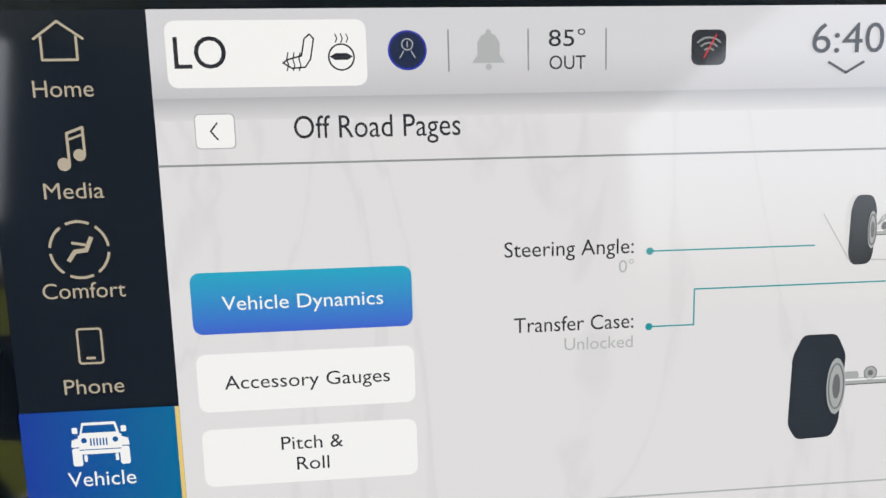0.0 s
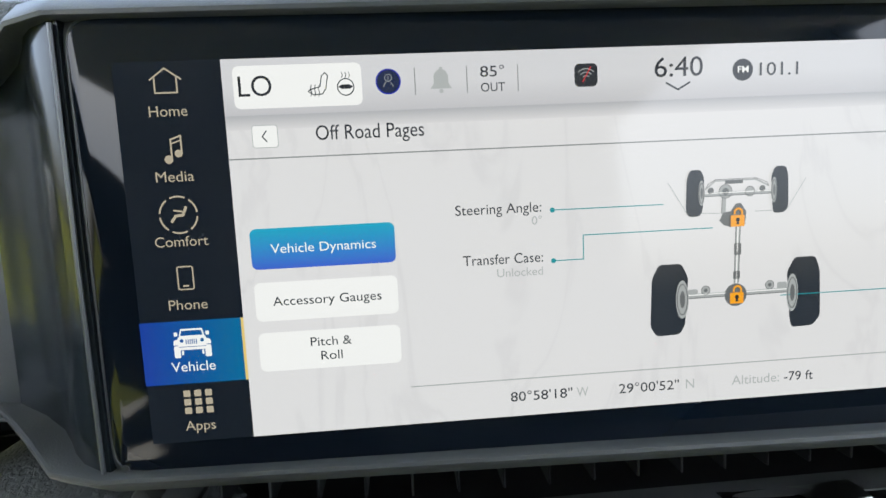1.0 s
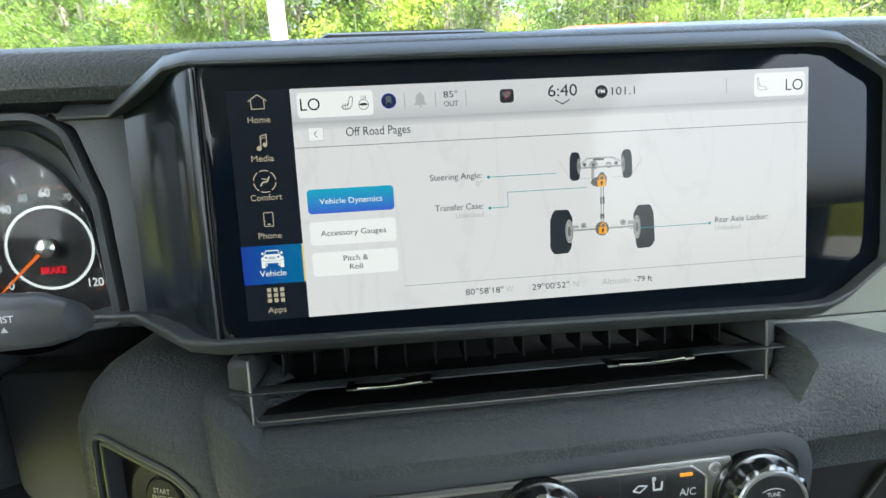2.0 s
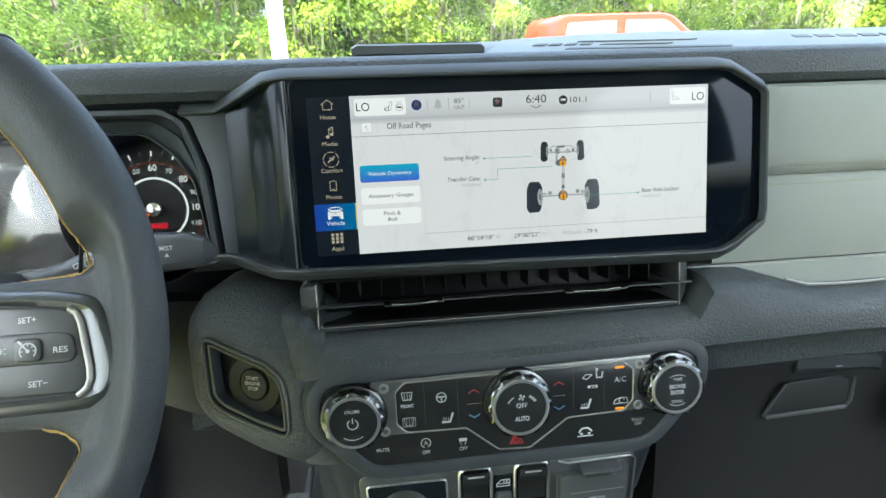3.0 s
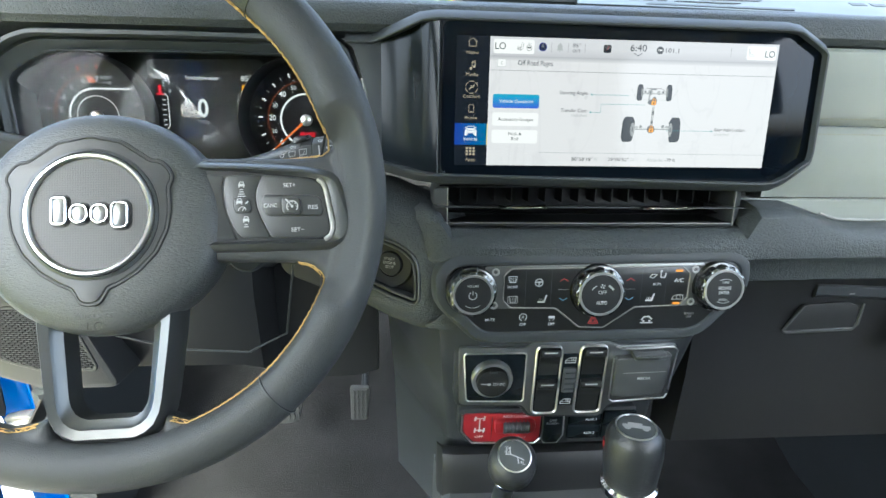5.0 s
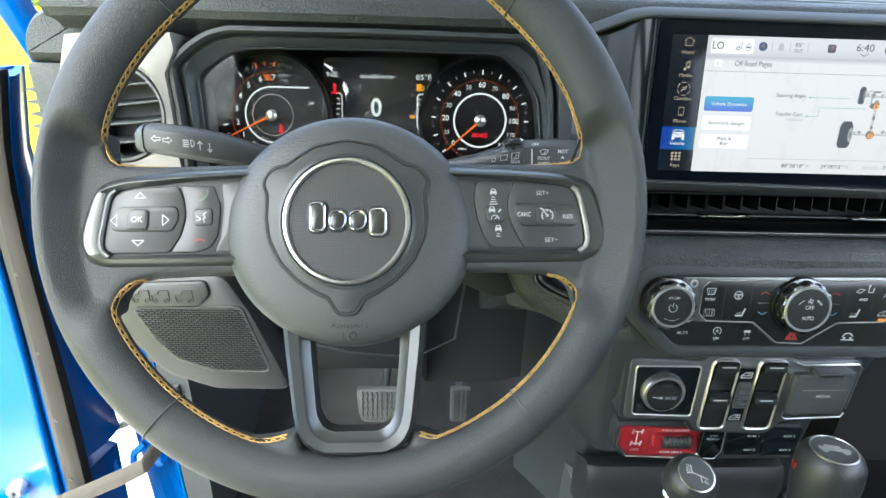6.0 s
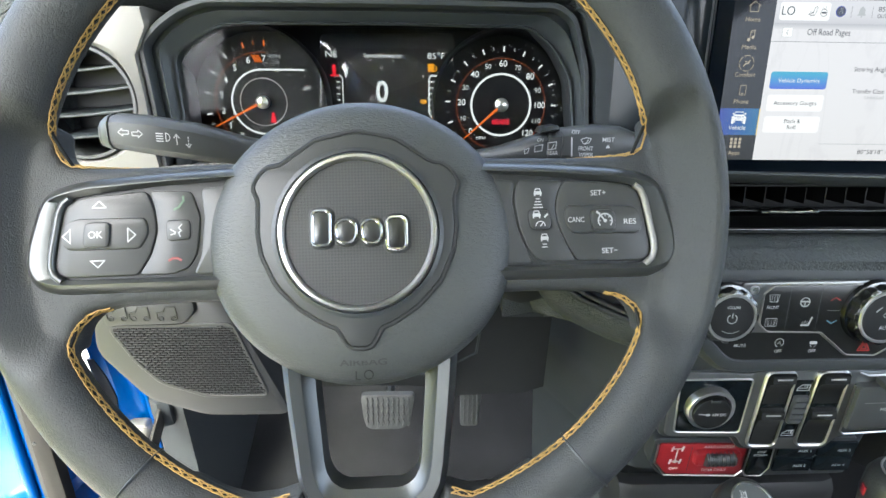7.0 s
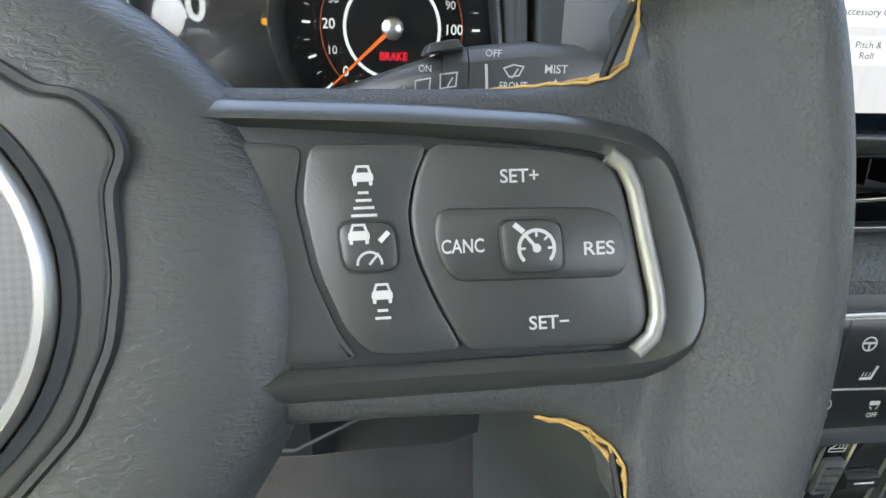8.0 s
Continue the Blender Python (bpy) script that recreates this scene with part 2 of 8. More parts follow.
RUBBER = surface("soft_black_plastic", (0.036, 0.041, 0.044), 0.5, vary=0.12, grain=1400, relief=0.25)
PAD = wrinkled("grained_dash_skin", (0.040, 0.046, 0.047), 0.48, 460, 560, 0.75, 0.0006, 0.2)
TRIM = surface("satin_black_trim", (0.029, 0.033, 0.036), 0.36, vary=0.1, grain=2000, relief=0.05)
GLOSS = surface("piano_black", (0.007, 0.010, 0.012), 0.17, vary=0.2, grain=40, relief=0.0, spec=0.2)
SCREEN_BLACK = surface("screen_glass", (0.003, 0.005, 0.008), 0.06, vary=0.1, grain=30, relief=0.0, spec=0.14)
RIM_LEATHER = wrinkled("smooth_wheel_leather", (0.037, 0.040, 0.041), 0.50, 1250, 950, 0.55, 0.00025)
RIM_LEATHER.node_tree.nodes["Principled BSDF"].inputs["Specular IOR Level"].default_value = 0.3
for m in (RUBBER, PAD):
    m.node_tree.nodes["Principled BSDF"].inputs["Specular IOR Level"].default_value = 0.3
HUB_SKIN = wrinkled("wrinkled_airbag_skin", (0.044, 0.048, 0.048), 0.44, 420, 950, 0.35, 0.0004, 0.0)
SATIN = surface("satin_dark_metal_paint", (0.085, 0.09, 0.09), 0.33, 0.7, 0.1, 2500, 0.06)
KNOB_SKIN = wrinkled("black_knob_skin", (0.022, 0.024, 0.025), 0.38, 420, 420, 0.3, 0.0004)
STALK = surface("stalk_plastic", (0.036, 0.039, 0.040), 0.42, vary=0.06, grain=1800, relief=0.2)
BUTTON = surface("matt_button_rubber", (0.031, 0.033, 0.033), 0.40, vary=0.06, grain=2500, relief=0.1)
DARK_CHROME = surface("smoked_chrome", (0.12, 0.125, 0.125), 0.27, 1.0, 0.08, 60, 0.0)
HOOD_DARK = surface("hood_inner_black", (0.034, 0.040, 0.043), 0.42, vary=0.1, grain=1500, relief=0.1)
DIAL_BLACK = surface("dial_black", (0.006, 0.007, 0.008), 0.5, vary=0.1, grain=1500, relief=0.05, spec=0.2)
# the soft black plastic again, with the lower dash's shade in its colour
DARKENED_BLACK = surface("darkened_black_plastic", (0.017, 0.018, 0.019), 0.5, vary=0.12, grain=1400, relief=0.2, spec=0.3)
VENT_BLACK = surface("vent_black", (0.005, 0.0056, 0.006), 0.42, spec=0.25, vary=0.1, grain=1500, relief=0.05)
END_CAP = surface("satin_vent_plastic", (0.034, 0.037, 0.038), 0.36, vary=0.1, grain=1800, relief=0.08)
CHROME = surface("bright_chrome", (0.8, 0.81, 0.82), 0.14, 1.0, 0.04, 60, 0.0)
STACK_PLASTIC = surface("grey_black_stack_plastic", (0.056, 0.060, 0.061), 0.42, vary=0.12, grain=1400, relief=0.25)
PLATE_SILVER = surface("brushed_switch_plate", (0.22, 0.23, 0.23), 0.33, 0.85, 0.08, 1800, 0.08)
RECESS = surface("matt_black_recess", (0.013, 0.0145, 0.015), 0.5, vary=0.1, grain=1500, relief=0.1)
BUTTON_GLOSS = surface("button_field_black", (0.012, 0.013, 0.013), 0.34, vary=0.15, grain=60, relief=0.0)
DEFROST = surface("dark_defroster_plastic", (0.045, 0.052, 0.052), 0.5, vary=0.1, grain=900, relief=0.2)
SHEET = surface("pale_paper_sheet", (0.068, 0.080, 0.070), 0.5, vary=0.06, grain=200, relief=0.1)
SHEET_INK = surface("grey_sheet_print", (0.024, 0.029, 0.029), 0.6, vary=0.1, grain=200, relief=0.05)
SILVER = surface("satin_silver_ring", (0.62, 0.62, 0.6), 0.3, 1.0, 0.06, 1500, 0.04)
PANEL_METAL = surface("grey_metal_panel", (0.20, 0.205, 0.20), 0.36, 0.75, 0.1, 2500, 0.06)
DULL_SILVER = surface("dull_screw_metal", (0.40, 0.40, 0.39), 0.38, 0.9, 0.1, 1500, 0.1)
EDGE_SILVER = surface("dull_silver_edge", (0.28, 0.275, 0.255), 0.52, 0.9, 0.08, 1500, 0.05)
PEDAL = surface("worn_pedal_rubber", (0.06, 0.063, 0.063), 0.6, vary=0.15, grain=900, relief=0.3)
PALE = surface("pale_grey_panel", (0.205, 0.198, 0.185), 0.55, vary=0.06, grain=1500, relief=0.2)
PANEL_SKIN = surface("grey_stitched_dash_skin", (0.20, 0.213, 0.186), 0.6, vary=0.08, grain=1700, relief=0.4, kind="leather", size=0.0003)
THREAD = surface("ochre_thread", (0.34, 0.215, 0.062), 0.65, vary=0.25, grain=3000, relief=0.4)
THREAD_GREY = surface("grey_thread", (0.20, 0.18, 0.12), 0.7, vary=0.2, grain=3000, relief=0.3)
CARPET = surface("black_carpet", (0.024, 0.025, 0.026), 0.95, vary=0.3, grain=700, relief=1.0, spec=0.1, size=0.003)
BLUE = surface("gloss_blue_body_paint", (0.0, 0.045, 0.20), 0.24, 0.0, 0.05, 5, 0.0, spec=0.25)
SEAL = surface("black_door_seal", (0.020, 0.019, 0.018), 0.75, spec=0.12, vary=0.25, grain=500, relief=0.3)
RED_PLASTIC = surface("red_plastic", (0.23, 0.012, 0.018), 0.38, vary=0.1, grain=1500, relief=0.1)
MESH_PLASTIC = surface("charcoal_grille_plastic", (0.024, 0.025, 0.026), 0.45, vary=0.08, grain=1500, relief=0.15)
WEB = surface("woven_belt_webbing", (0.055, 0.051, 0.044), 0.8, vary=0.2, grain=700, relief=1.0, kind="leather", size=0.0012)
WHITE_PRINT = plain("white_print", (0.40, 0.41, 0.41), 0.5)
GREY_PRINT = plain("grey_print", (0.25, 0.25, 0.25), 0.5)
RED_PRINT = plain("red_print", (0.30, 0.03, 0.03), 0.45)
BLUE_PRINT = plain("blue_print", (0.10, 0.22, 0.34), 0.45)
DIM_GREEN = plain("faded_green_print", (0.06, 0.12, 0.065), 0.5)
DIM_RED = plain("faded_red_print", (0.20, 0.035, 0.035), 0.5)
YELLOW_CARD = plain("yellow_card", (0.75, 0.62, 0.03), 0.6)
WHITE_CARD = plain("white_card", (0.72, 0.73, 0.72), 0.6)
UI_PAGE = glow_marble("page_marble", (0.69, 0.65, 0.68), (0.645, 0.607, 0.638), 1.0)
UI_HEAD = glow_ramp("header_grey", (0.50, 0.475, 0.51), (0.61, 0.58, 0.62), 0.039, 0.047)
UI_SHADE = glow_ramp("header_shadow", (0.65, 0.61, 0.64), (0.40, 0.39, 0.42), 0.0352, 0.0395)
UI_WHITE = glow("page_white", (0.84, 0.80, 0.82))
UI_INK = glow("page_ink", (0.018, 0.02, 0.024))
UI_GREY = glow("page_grey_ink", (0.26, 0.26, 0.27))
UI_PALE = glow("page_pale_grey", (0.40, 0.40, 0.41))
UI_TEAL = glow("page_teal", (0.02, 0.26, 0.30))
UI_BTN = glow_ramp("button_teal_to_blue", (0.045, 0.10, 0.56), (0.02, 0.34, 0.50), -0.005, 0.0075)
UI_TAB = glow_ramp("tab_blue", (0.005, 0.035, 0.30), (0.0, 0.12, 0.28), -0.0295, -0.0005, 1.0, "X")
UI_SAND = glow("sidebar_sand", (0.42, 0.35, 0.27))
UI_GOLD = glow("tab_gold_edge", (0.72, 0.50, 0.16))
UI_ORANGE = glow("lock_orange", (0.85, 0.33, 0.01))
UI_TYRE = glow("tyre_black", (0.016, 0.021, 0.028))
UI_TREAD = glow("tyre_tread", (0.028, 0.034, 0.042))
UI_METAL = glow("axle_metal", (0.36, 0.36, 0.37))
UI_METAL_DARK = glow("axle_metal_dark", (0.13, 0.13, 0.135))
UI_NAVY = glow("badge_navy", (0.008, 0.015, 0.05))
UI_NAVY_EDGE = glow("badge_blue_edge", (0.02, 0.03, 0.35))
UI_RED = glow("sign_red", (0.6, 0.03, 0.04))
UI_SIDE = glow("sidebar_black", (0.001, 0.004, 0.008), rough=0.06, spec=0.11)
G_WHITE = glow("gauge_white", (0.75, 0.76, 0.78))
G_DIM = glow("gauge_dim_white", (0.30, 0.31, 0.32))
G_MID = glow("gauge_soft_white", (0.48, 0.49, 0.50))
G_ORANGE = glow("gauge_orange", (0.75, 0.14, 0.02))
G_ARC = glow("gauge_faint_orange", (0.34, 0.075, 0.03))
G_AMBER = glow("gauge_amber", (0.85, 0.33, 0.02))
G_RED = glow("gauge_red", (0.85, 0.02, 0.04))
LED = glow("amber_led", (1.0, 0.33, 0.03), 1.2)
LED_DIM = glow("dim_red_led", (0.7, 0.10, 0.03), 0.7)

# ---- touchscreen unit ----
def touchscreen():
    unit = thing("touchscreen", "wide black glossy touchscreen showing a white off-road page", "touchscreen")
    # outlines in x and z, the left wing folds back behind x = -0.05
    outer = mm([(-44.5, 71), (279, 70), (311, 51), (312, -49), (276, -74), (-45, -67)])
    outer = soften(ccw(outer), 0.012, 4)
    body = loft([[(x, y, z) for x, z in o] for o, y in
                 ((offset(outer, 0.006), 0.085), (offset(outer, 0.0), 0.02), (offset(outer, -0.001), 0.004), (offset(outer, 0.003), 0.0015), (offset(outer, 0.006), 0.0035))])
    part("housing", body, TRIM, unit, "satin black screen housing")
    part("glass", plate(offset(outer, 0.004), 0.006, 0.0004, 0.0004), SCREEN_BLACK, unit, "glossy black cover glass")
    # the frame runs round three sides and folds back with the wing towards the gauges
    line = [(-0.128, 0.048, 0.0590), (-0.103, 0.047, 0.0590), (-0.080, 0.028, 0.0668), (-0.060, 0.010, 0.0735), (-0.045, 0.004, 0.0745)]
    line += [(0.10, 0.001, 0.0738), (0.268, 0.0, 0.0730), (0.281, 0.0, 0.0710), (0.296, 0.0, 0.0625), (0.308, 0.0, 0.0550), (0.3125, 0.0, 0.0470), (0.3135, 0.0, -0.040), (0.3110, 0.0, -0.0515), (0.300, 0.0, -0.0600), (0.288, 0.0, -0.0690), (0.275, 0.0, -0.0748), (0.262, 0.0, -0.0760)]
    line += [(0.10, 0.001, -0.0730), (-0.045, 0.003, -0.0705), (-0.062, 0.008, -0.0690), (-0.080, 0.026, -0.0660), (-0.100, 0.045, -0.0615), (-0.126, 0.048, -0.0610)]
    rings = []
    for i, p in enumerate(line):
        a, b = line[max(0, i - 1)], line[min(len(line) - 1, i + 1)]
        t = Vector((b[0] - a[0], b[2] - a[2])).normalized()
        n = (t.y, -t.x)
        rings.append([(p[0] + n[0] * d, p[1] + y, p[2] + n[1] * d) for d, y in ((-0.0022, 0.014), (-0.0020, 0.0040), (0.0046, -0.0050), (0.0058, -0.0060), (0.0070, -0.0058), (0.0076, -0.0048), (0.0080, 0.014))])
    part("bezel", loft(rings), RUBBER, unit, "dark frame round the glass")
    # concave gloss wing towards the driver's gauges
    wing = []
    for x, y in ((-0.0425, 0.0006), (-0.0460, 0.0016), (-0.0530, 0.0060), (-0.0590, 0.0125), (-0.0640, 0.0195), (-0.0710, 0.0280), (-0.0820, 0.0370), (-0.0950, 0.0440), (-0.1040, 0.0480)):
        f = (abs(x) - 0.0425) / 0.0615
        wing.append([(x, y, 0.0700 - 0.0110 * f), (x, y, -0.0660 + 0.0060 * f), (x + 0.01, y + 0.04, -0.0660 + 0.0060 * f), (x + 0.01, y + 0.04, 0.0700 - 0.0110 * f)])
    part("wing", loft(wing), GLOSS, unit, "piano-black side wing")
    part("fold_strip", tube([(-0.0442, 0.0002, 0.066), (-0.0446, 0.0002, 0.0), (-0.0444, 0.0002, -0.064)], 0.0007, 6), TRIM, unit)
    part("sensor_dot", lathe([(0.0011, 0.0006), (0.0011, -0.0001), (0.0002, -0.0002)], 12, -0.0380, -0.0620), SATIN, unit)

    Y = [0.0]

    def put(name, me, mat, label=""):
        return part(name, me, mat, unit, label)

    sheet, mark, ink = 0.0001, -0.00012, -0.0003
    put("sidebar", flat(mm([(-29.3, -55), (0, -55), (0, 55), (-29.3, 55)]), 0.00015), UI_SIDE, "dark sidebar")
    put("page", flat(mm([(0, -55), (262.5, -55), (262.5, 55), (0, 55)]), sheet), UI_PAGE, "white marble-patterned page")
    put("header_bar", flat(mm([(0, 39.4), (262.5, 39.4), (262.5, 55), (0, 55)]), 0.0), UI_HEAD, "pale grey header bar")
    put("header_shadow", flat(mm([(0, 35.4), (262.5, 35.4), (262.5, 39.4), (0, 39.4)]), 0.00005), UI_SHADE)
    put("title_line", flat(mm([(0, 27.1), (262.5, 27.1), (262.5, 27.5), (0, 27.5)]), mark), UI_GREY)
    put("bottom_line", flat(mm([(48, -43.3), (262.5, -43.3), (262.5, -42.9), (48, -42.9)]), mark), UI_PALE)
    # header
    put("climate_pill", flat(rrect(0.003, 0.0412, 0.0388, 0.0530, 0.0018), mark), UI_WHITE)
    put("temperature_text", lettering("LO", 0.0044, 0.0446, 0.0056, 0.0092, ink), UI_INK)
    seat = [stroke(mm([(23.6, 45.4), (25.2, 44.4), (27.6, 44.6), (28.6, 46.0), (29.3, 49.6), (28.6, 50.4), (27.6, 49.6), (27.0, 46.6), (24.6, 46.0), (23.6, 45.4)]), 0.00028, ink)]
    seat += [stroke(mm([(24.3 + 1.1 * k, 44.0), (24.6 + 1.1 * k, 45.0), (24.3 + 1.1 * k, 46.0), (24.6 + 1.1 * k, 47.2)]), 0.00022, ink) for k in range(3)]
    put("seat_icon", joined(*seat), UI_INK)
    put("wheel_icon", joined(stroke(disc(0.0342, 0.0463, 0.0023, 24), 0.0003, ink, True), flat(mm([(32.1, 46.4), (33.2, 47.0), (35.2, 47.0), (36.3, 46.4), (35.4, 45.8), (33.0, 45.8)]), ink),
                            *[stroke(mm([(33.2 + k, 48.9), (33.5 + k, 49.6), (33.2 + k, 50.4)]), 0.0002, ink) for k in range(3)]), UI_INK)
    put("profile_badge", flat(disc(0.0463, 0.0474, 0.0036), mark), UI_NAVY_EDGE)
    put("profile_badge", flat(disc(0.0463, 0.0474, 0.0032), mark - 0.0001), UI_NAVY)
    put("profile_mark", joined(stroke(disc(0.0463, 0.0484, 0.0010, 16), 0.0002, ink - 0.0001, True), stroke(mm([(44.9, 46), (45.6, 47.2)]), 0.0002, ink - 0.0001),
                              stroke(mm([(47.7, 46), (47.0, 47.2)]), 0.0002, ink - 0.0001), stroke(mm([(46.3, 47.9), (46.3, 48.9)]), 0.0002, ink - 0.0001)), UI_PALE)
    for x in (53.9, 68.9, 83.8, 217.7):
        put("divider", flat(mm([(x - 0.15, 43.4), (x + 0.15, 43.4), (x + 0.15, 51), (x - 0.15, 51)]), ink), UI_GREY)
    put("bell_icon", joined(flat(mm([(58.3, 44.9), (64.5, 44.9), (63.5, 46.4), (63.5, 48.6), (62.8, 49.8), (61.7, 50.4), (61.1, 50.4), (60.0, 49.8), (59.3, 48.6), (59.3, 46.4)]), ink),
                           flat(disc(0.0614, 0.0442, 0.0006, 12), ink), flat(disc(0.0614, 0.0505, 0.0005, 12), ink)), UI_PALE)
    put("outside_text", lettering("85°", 0.0728, 0.0478, 0.0030, 0.0070, ink), UI_INK)
    put("outside_text", lettering("OUT", 0.0729, 0.0436, 0.0025, 0.0070, ink), UI_INK)
    put("wifi_badge", flat(rrect(0.1006, 0.0440, 0.1075, 0.0506, 0.0015), mark), UI_INK)
    put("wifi_mark", joined(*[stroke(arc(0.1040, 0.0459, r, 45, 135, 8), 0.00035, ink) for r in (0.0012, 0.0022, 0.0032)]), UI_GREY)
    put("wifi_slash", stroke(mm([(103.0, 45.4), (105.4, 49.6)]), 0.0003, ink - 0.0001), UI_RED)
    put("clock_text", lettering("6:40", 0.1247, 0.0460, 0.0056, 0.0148, ink), UI_INK)
    put("chevron", stroke(mm([(128.3, 44.2), (131.9, 42.2), (135.5, 44.2)]), 0.0005, ink), UI_INK)
    put("radio_badge", flat(disc(0.1520, 0.0473, 0.0032), mark), UI_INK)
    put("radio_badge_text", lettering("FM", 0.1520, 0.0465, 0.0018, 0.0034, ink, "middle", 0.02), UI_WHITE)
    put("radio_text", lettering("101.1", 0.1572, 0.0454, 0.0038, 0.0121, ink), UI_INK)
    put("climate_pill", flat(rrect(0.2327, 0.0412, 0.2605, 0.0530, 0.0018), mark), UI_WHITE)
    put("seat_icon", stroke(mm([(234.2, 50.6), (235.0, 50.4), (235.6, 46.6), (238.8, 46.0), (239.8, 44.8), (236.0, 44.4), (234.8, 45.4), (234.2, 50.6)]), 0.00028, ink), UI_GREY)
    put("temperature_text", lettering("LO", 0.2498, 0.0438, 0.0056, 0.0094, ink), UI_INK)
    # title row
    put("back_button", flat(rrect(0.0070, 0.0302, 0.0143, 0.0366, 0.0009), mark), UI_PALE)
    put("back_button", flat(rrect(0.0072, 0.0304, 0.0141, 0.0364, 0.0008), mark - 0.00008), UI_WHITE)
    put("back_arrow", stroke(mm([(11.1, 34.9), (9.9, 33.4), (11.1, 31.9)]), 0.0003, ink), UI_INK)
    put("title_text", lettering("Off Road Pages", 0.0249, 0.0318, 0.0041, 0.0309, ink), UI_INK)
    # three page buttons
    for z0, z1, mat, words in ((-4.6, 7.3, UI_BTN, (("Vehicle Dynamics", 9.6, 0.0, 30.4),)), (-20.0, -8.5, UI_WHITE, (("Accessory Gauges", 9.0, -15.5, 31.7),)),
                               (-35.2, -23.5, UI_WHITE, (("Pitch &", 19.0, -28.3, 12.0), ("Roll", 21.8, -32.6, 6.3)))):
        put("page_button", flat(rrect(0.0039, z0 / 1000, 0.0456, z1 / 1000, 0.0018), mark), mat)
        for word, x, z, w in words:
            put("button_text", lettering(word, x / 1000, z / 1000, 0.0027, w / 1000, ink), UI_WHITE if z1 > 0 else UI_INK)
    # call-outs
    put("callout_text", lettering("Steering Angle:", 0.0638, 0.0081, 0.0030, 0.0258, ink), UI_INK)
    put("callout_value", lettering("0°", 0.0897, 0.0043, 0.0025, 0.0031, ink, "right"), UI_PALE)
    put("callout_text", lettering("Transfer Case:", 0.0655, -0.0070, 0.0030, 0.0242, ink), UI_INK)
    put("callout_value", lettering("Unlocked", 0.0756, -0.0110, 0.0025, 0.0140, ink), UI_PALE)
    put("callout_text", lettering("Rear Axle Locker:", 0.2113, -0.0219, 0.0030, 0.0293, ink), UI_INK)
    put("callout_value", lettering("Unlocked", 0.2113, -0.0259, 0.0025, 0.0140, ink), UI_PALE)
    for x, z in ((92.9, 8.35), (92.9, -6.95), (208.3, -22)):
        put("callout_dot", flat(disc(x / 1000, z / 1000, 0.00075, 16), ink), UI_TEAL)
    put("callout_line", stroke(mm([(93, 8.35), (127.2, 8.3)]), 0.0003, ink), UI_TEAL)
    put("callout_line", stroke(mm([(93, -6.95), (102.2, -6.95), (102.2, 0.35), (142.8, 0.35)]), 0.0003, ink), UI_TEAL)
    put("callout_line", stroke(mm([(165, -22), (208.3, -22)]), 0.0003, ink - 0.0003), UI_TEAL)
    put("angle_line", stroke(mm([(128.8, 14.6), (134.6, 5.2), (145.0, 4.7)]), 0.00022, ink), UI_PALE)
    put("angle_line", stroke(mm([(156.4, 4.8), (166.6, 4.8), (172.6, 14.2)]), 0.00022, ink), UI_PALE)
    # drivetrain picture
    put("front_axle", joined(stroke(mm([(139, 10.6), (162, 10.7)]), 0.0011, ink), stroke(mm([(140.5, 12.2), (143.6, 14.6), (156.5, 14.6), (160.4, 12.6)]), 0.00045, ink),
                            flat(disc(0.1468, 0.0113, 0.0021, 16), ink), flat(disc(0.1546, 0.0110, 0.0015, 12), ink), stroke(mm([(146.5, 11), (146.3, 4.6)]), 0.0013, ink)), UI_METAL)
    put("front_axle_detail", joined(stroke(mm([(147, 14.1), (152, 14.1)]), 0.0011, ink - 0.0001), flat(disc(0.1468, 0.0113, 0.0011, 12), ink - 0.0001), flat(disc(0.1586, 0.0117, 0.0010, 10), ink - 0.0001),
                                   flat(disc(0.1421, 0.0117, 0.0010, 10), ink - 0.0001)), UI_METAL_DARK)
    put("transfer_case", joined(flat(mm([(145.0, 2.4), (146.4, 1.0), (148.6, 0.3), (153.2, 0.9), (153.6, 4.9), (151.8, 7.6), (150.2, 7.4), (148.6, 5.2), (146.2, 4.8)]), ink)), UI_METAL_DARK)
    put("drive_shaft", joined(stroke(mm([(151.0, 0.5), (150.6, -18)]), 0.0015, ink + 0.0001)), UI_METAL)
    put("shaft_joint", joined(flat(rrect(0.1498, -0.0085, 0.1521, -0.0048, 0.0004), ink), flat(rrect(0.1496, -0.0160, 0.1518, -0.0135, 0.0004), ink)), UI_METAL_DARK)
    put("rear_axle", joined(stroke(mm([(132.5, -20.6), (169, -20.4)]), 0.0013, ink), flat(disc(0.1407, -0.0190, 0.0014, 14), ink), flat(disc(0.1615, -0.0185, 0.0014, 14), ink),
                           flat(rrect(0.1350, -0.0215, 0.1382, -0.0185, 0.0006), ink), flat(rrect(0.1640, -0.0210, 0.1672, -0.0178, 0.0006), ink)), UI_METAL)
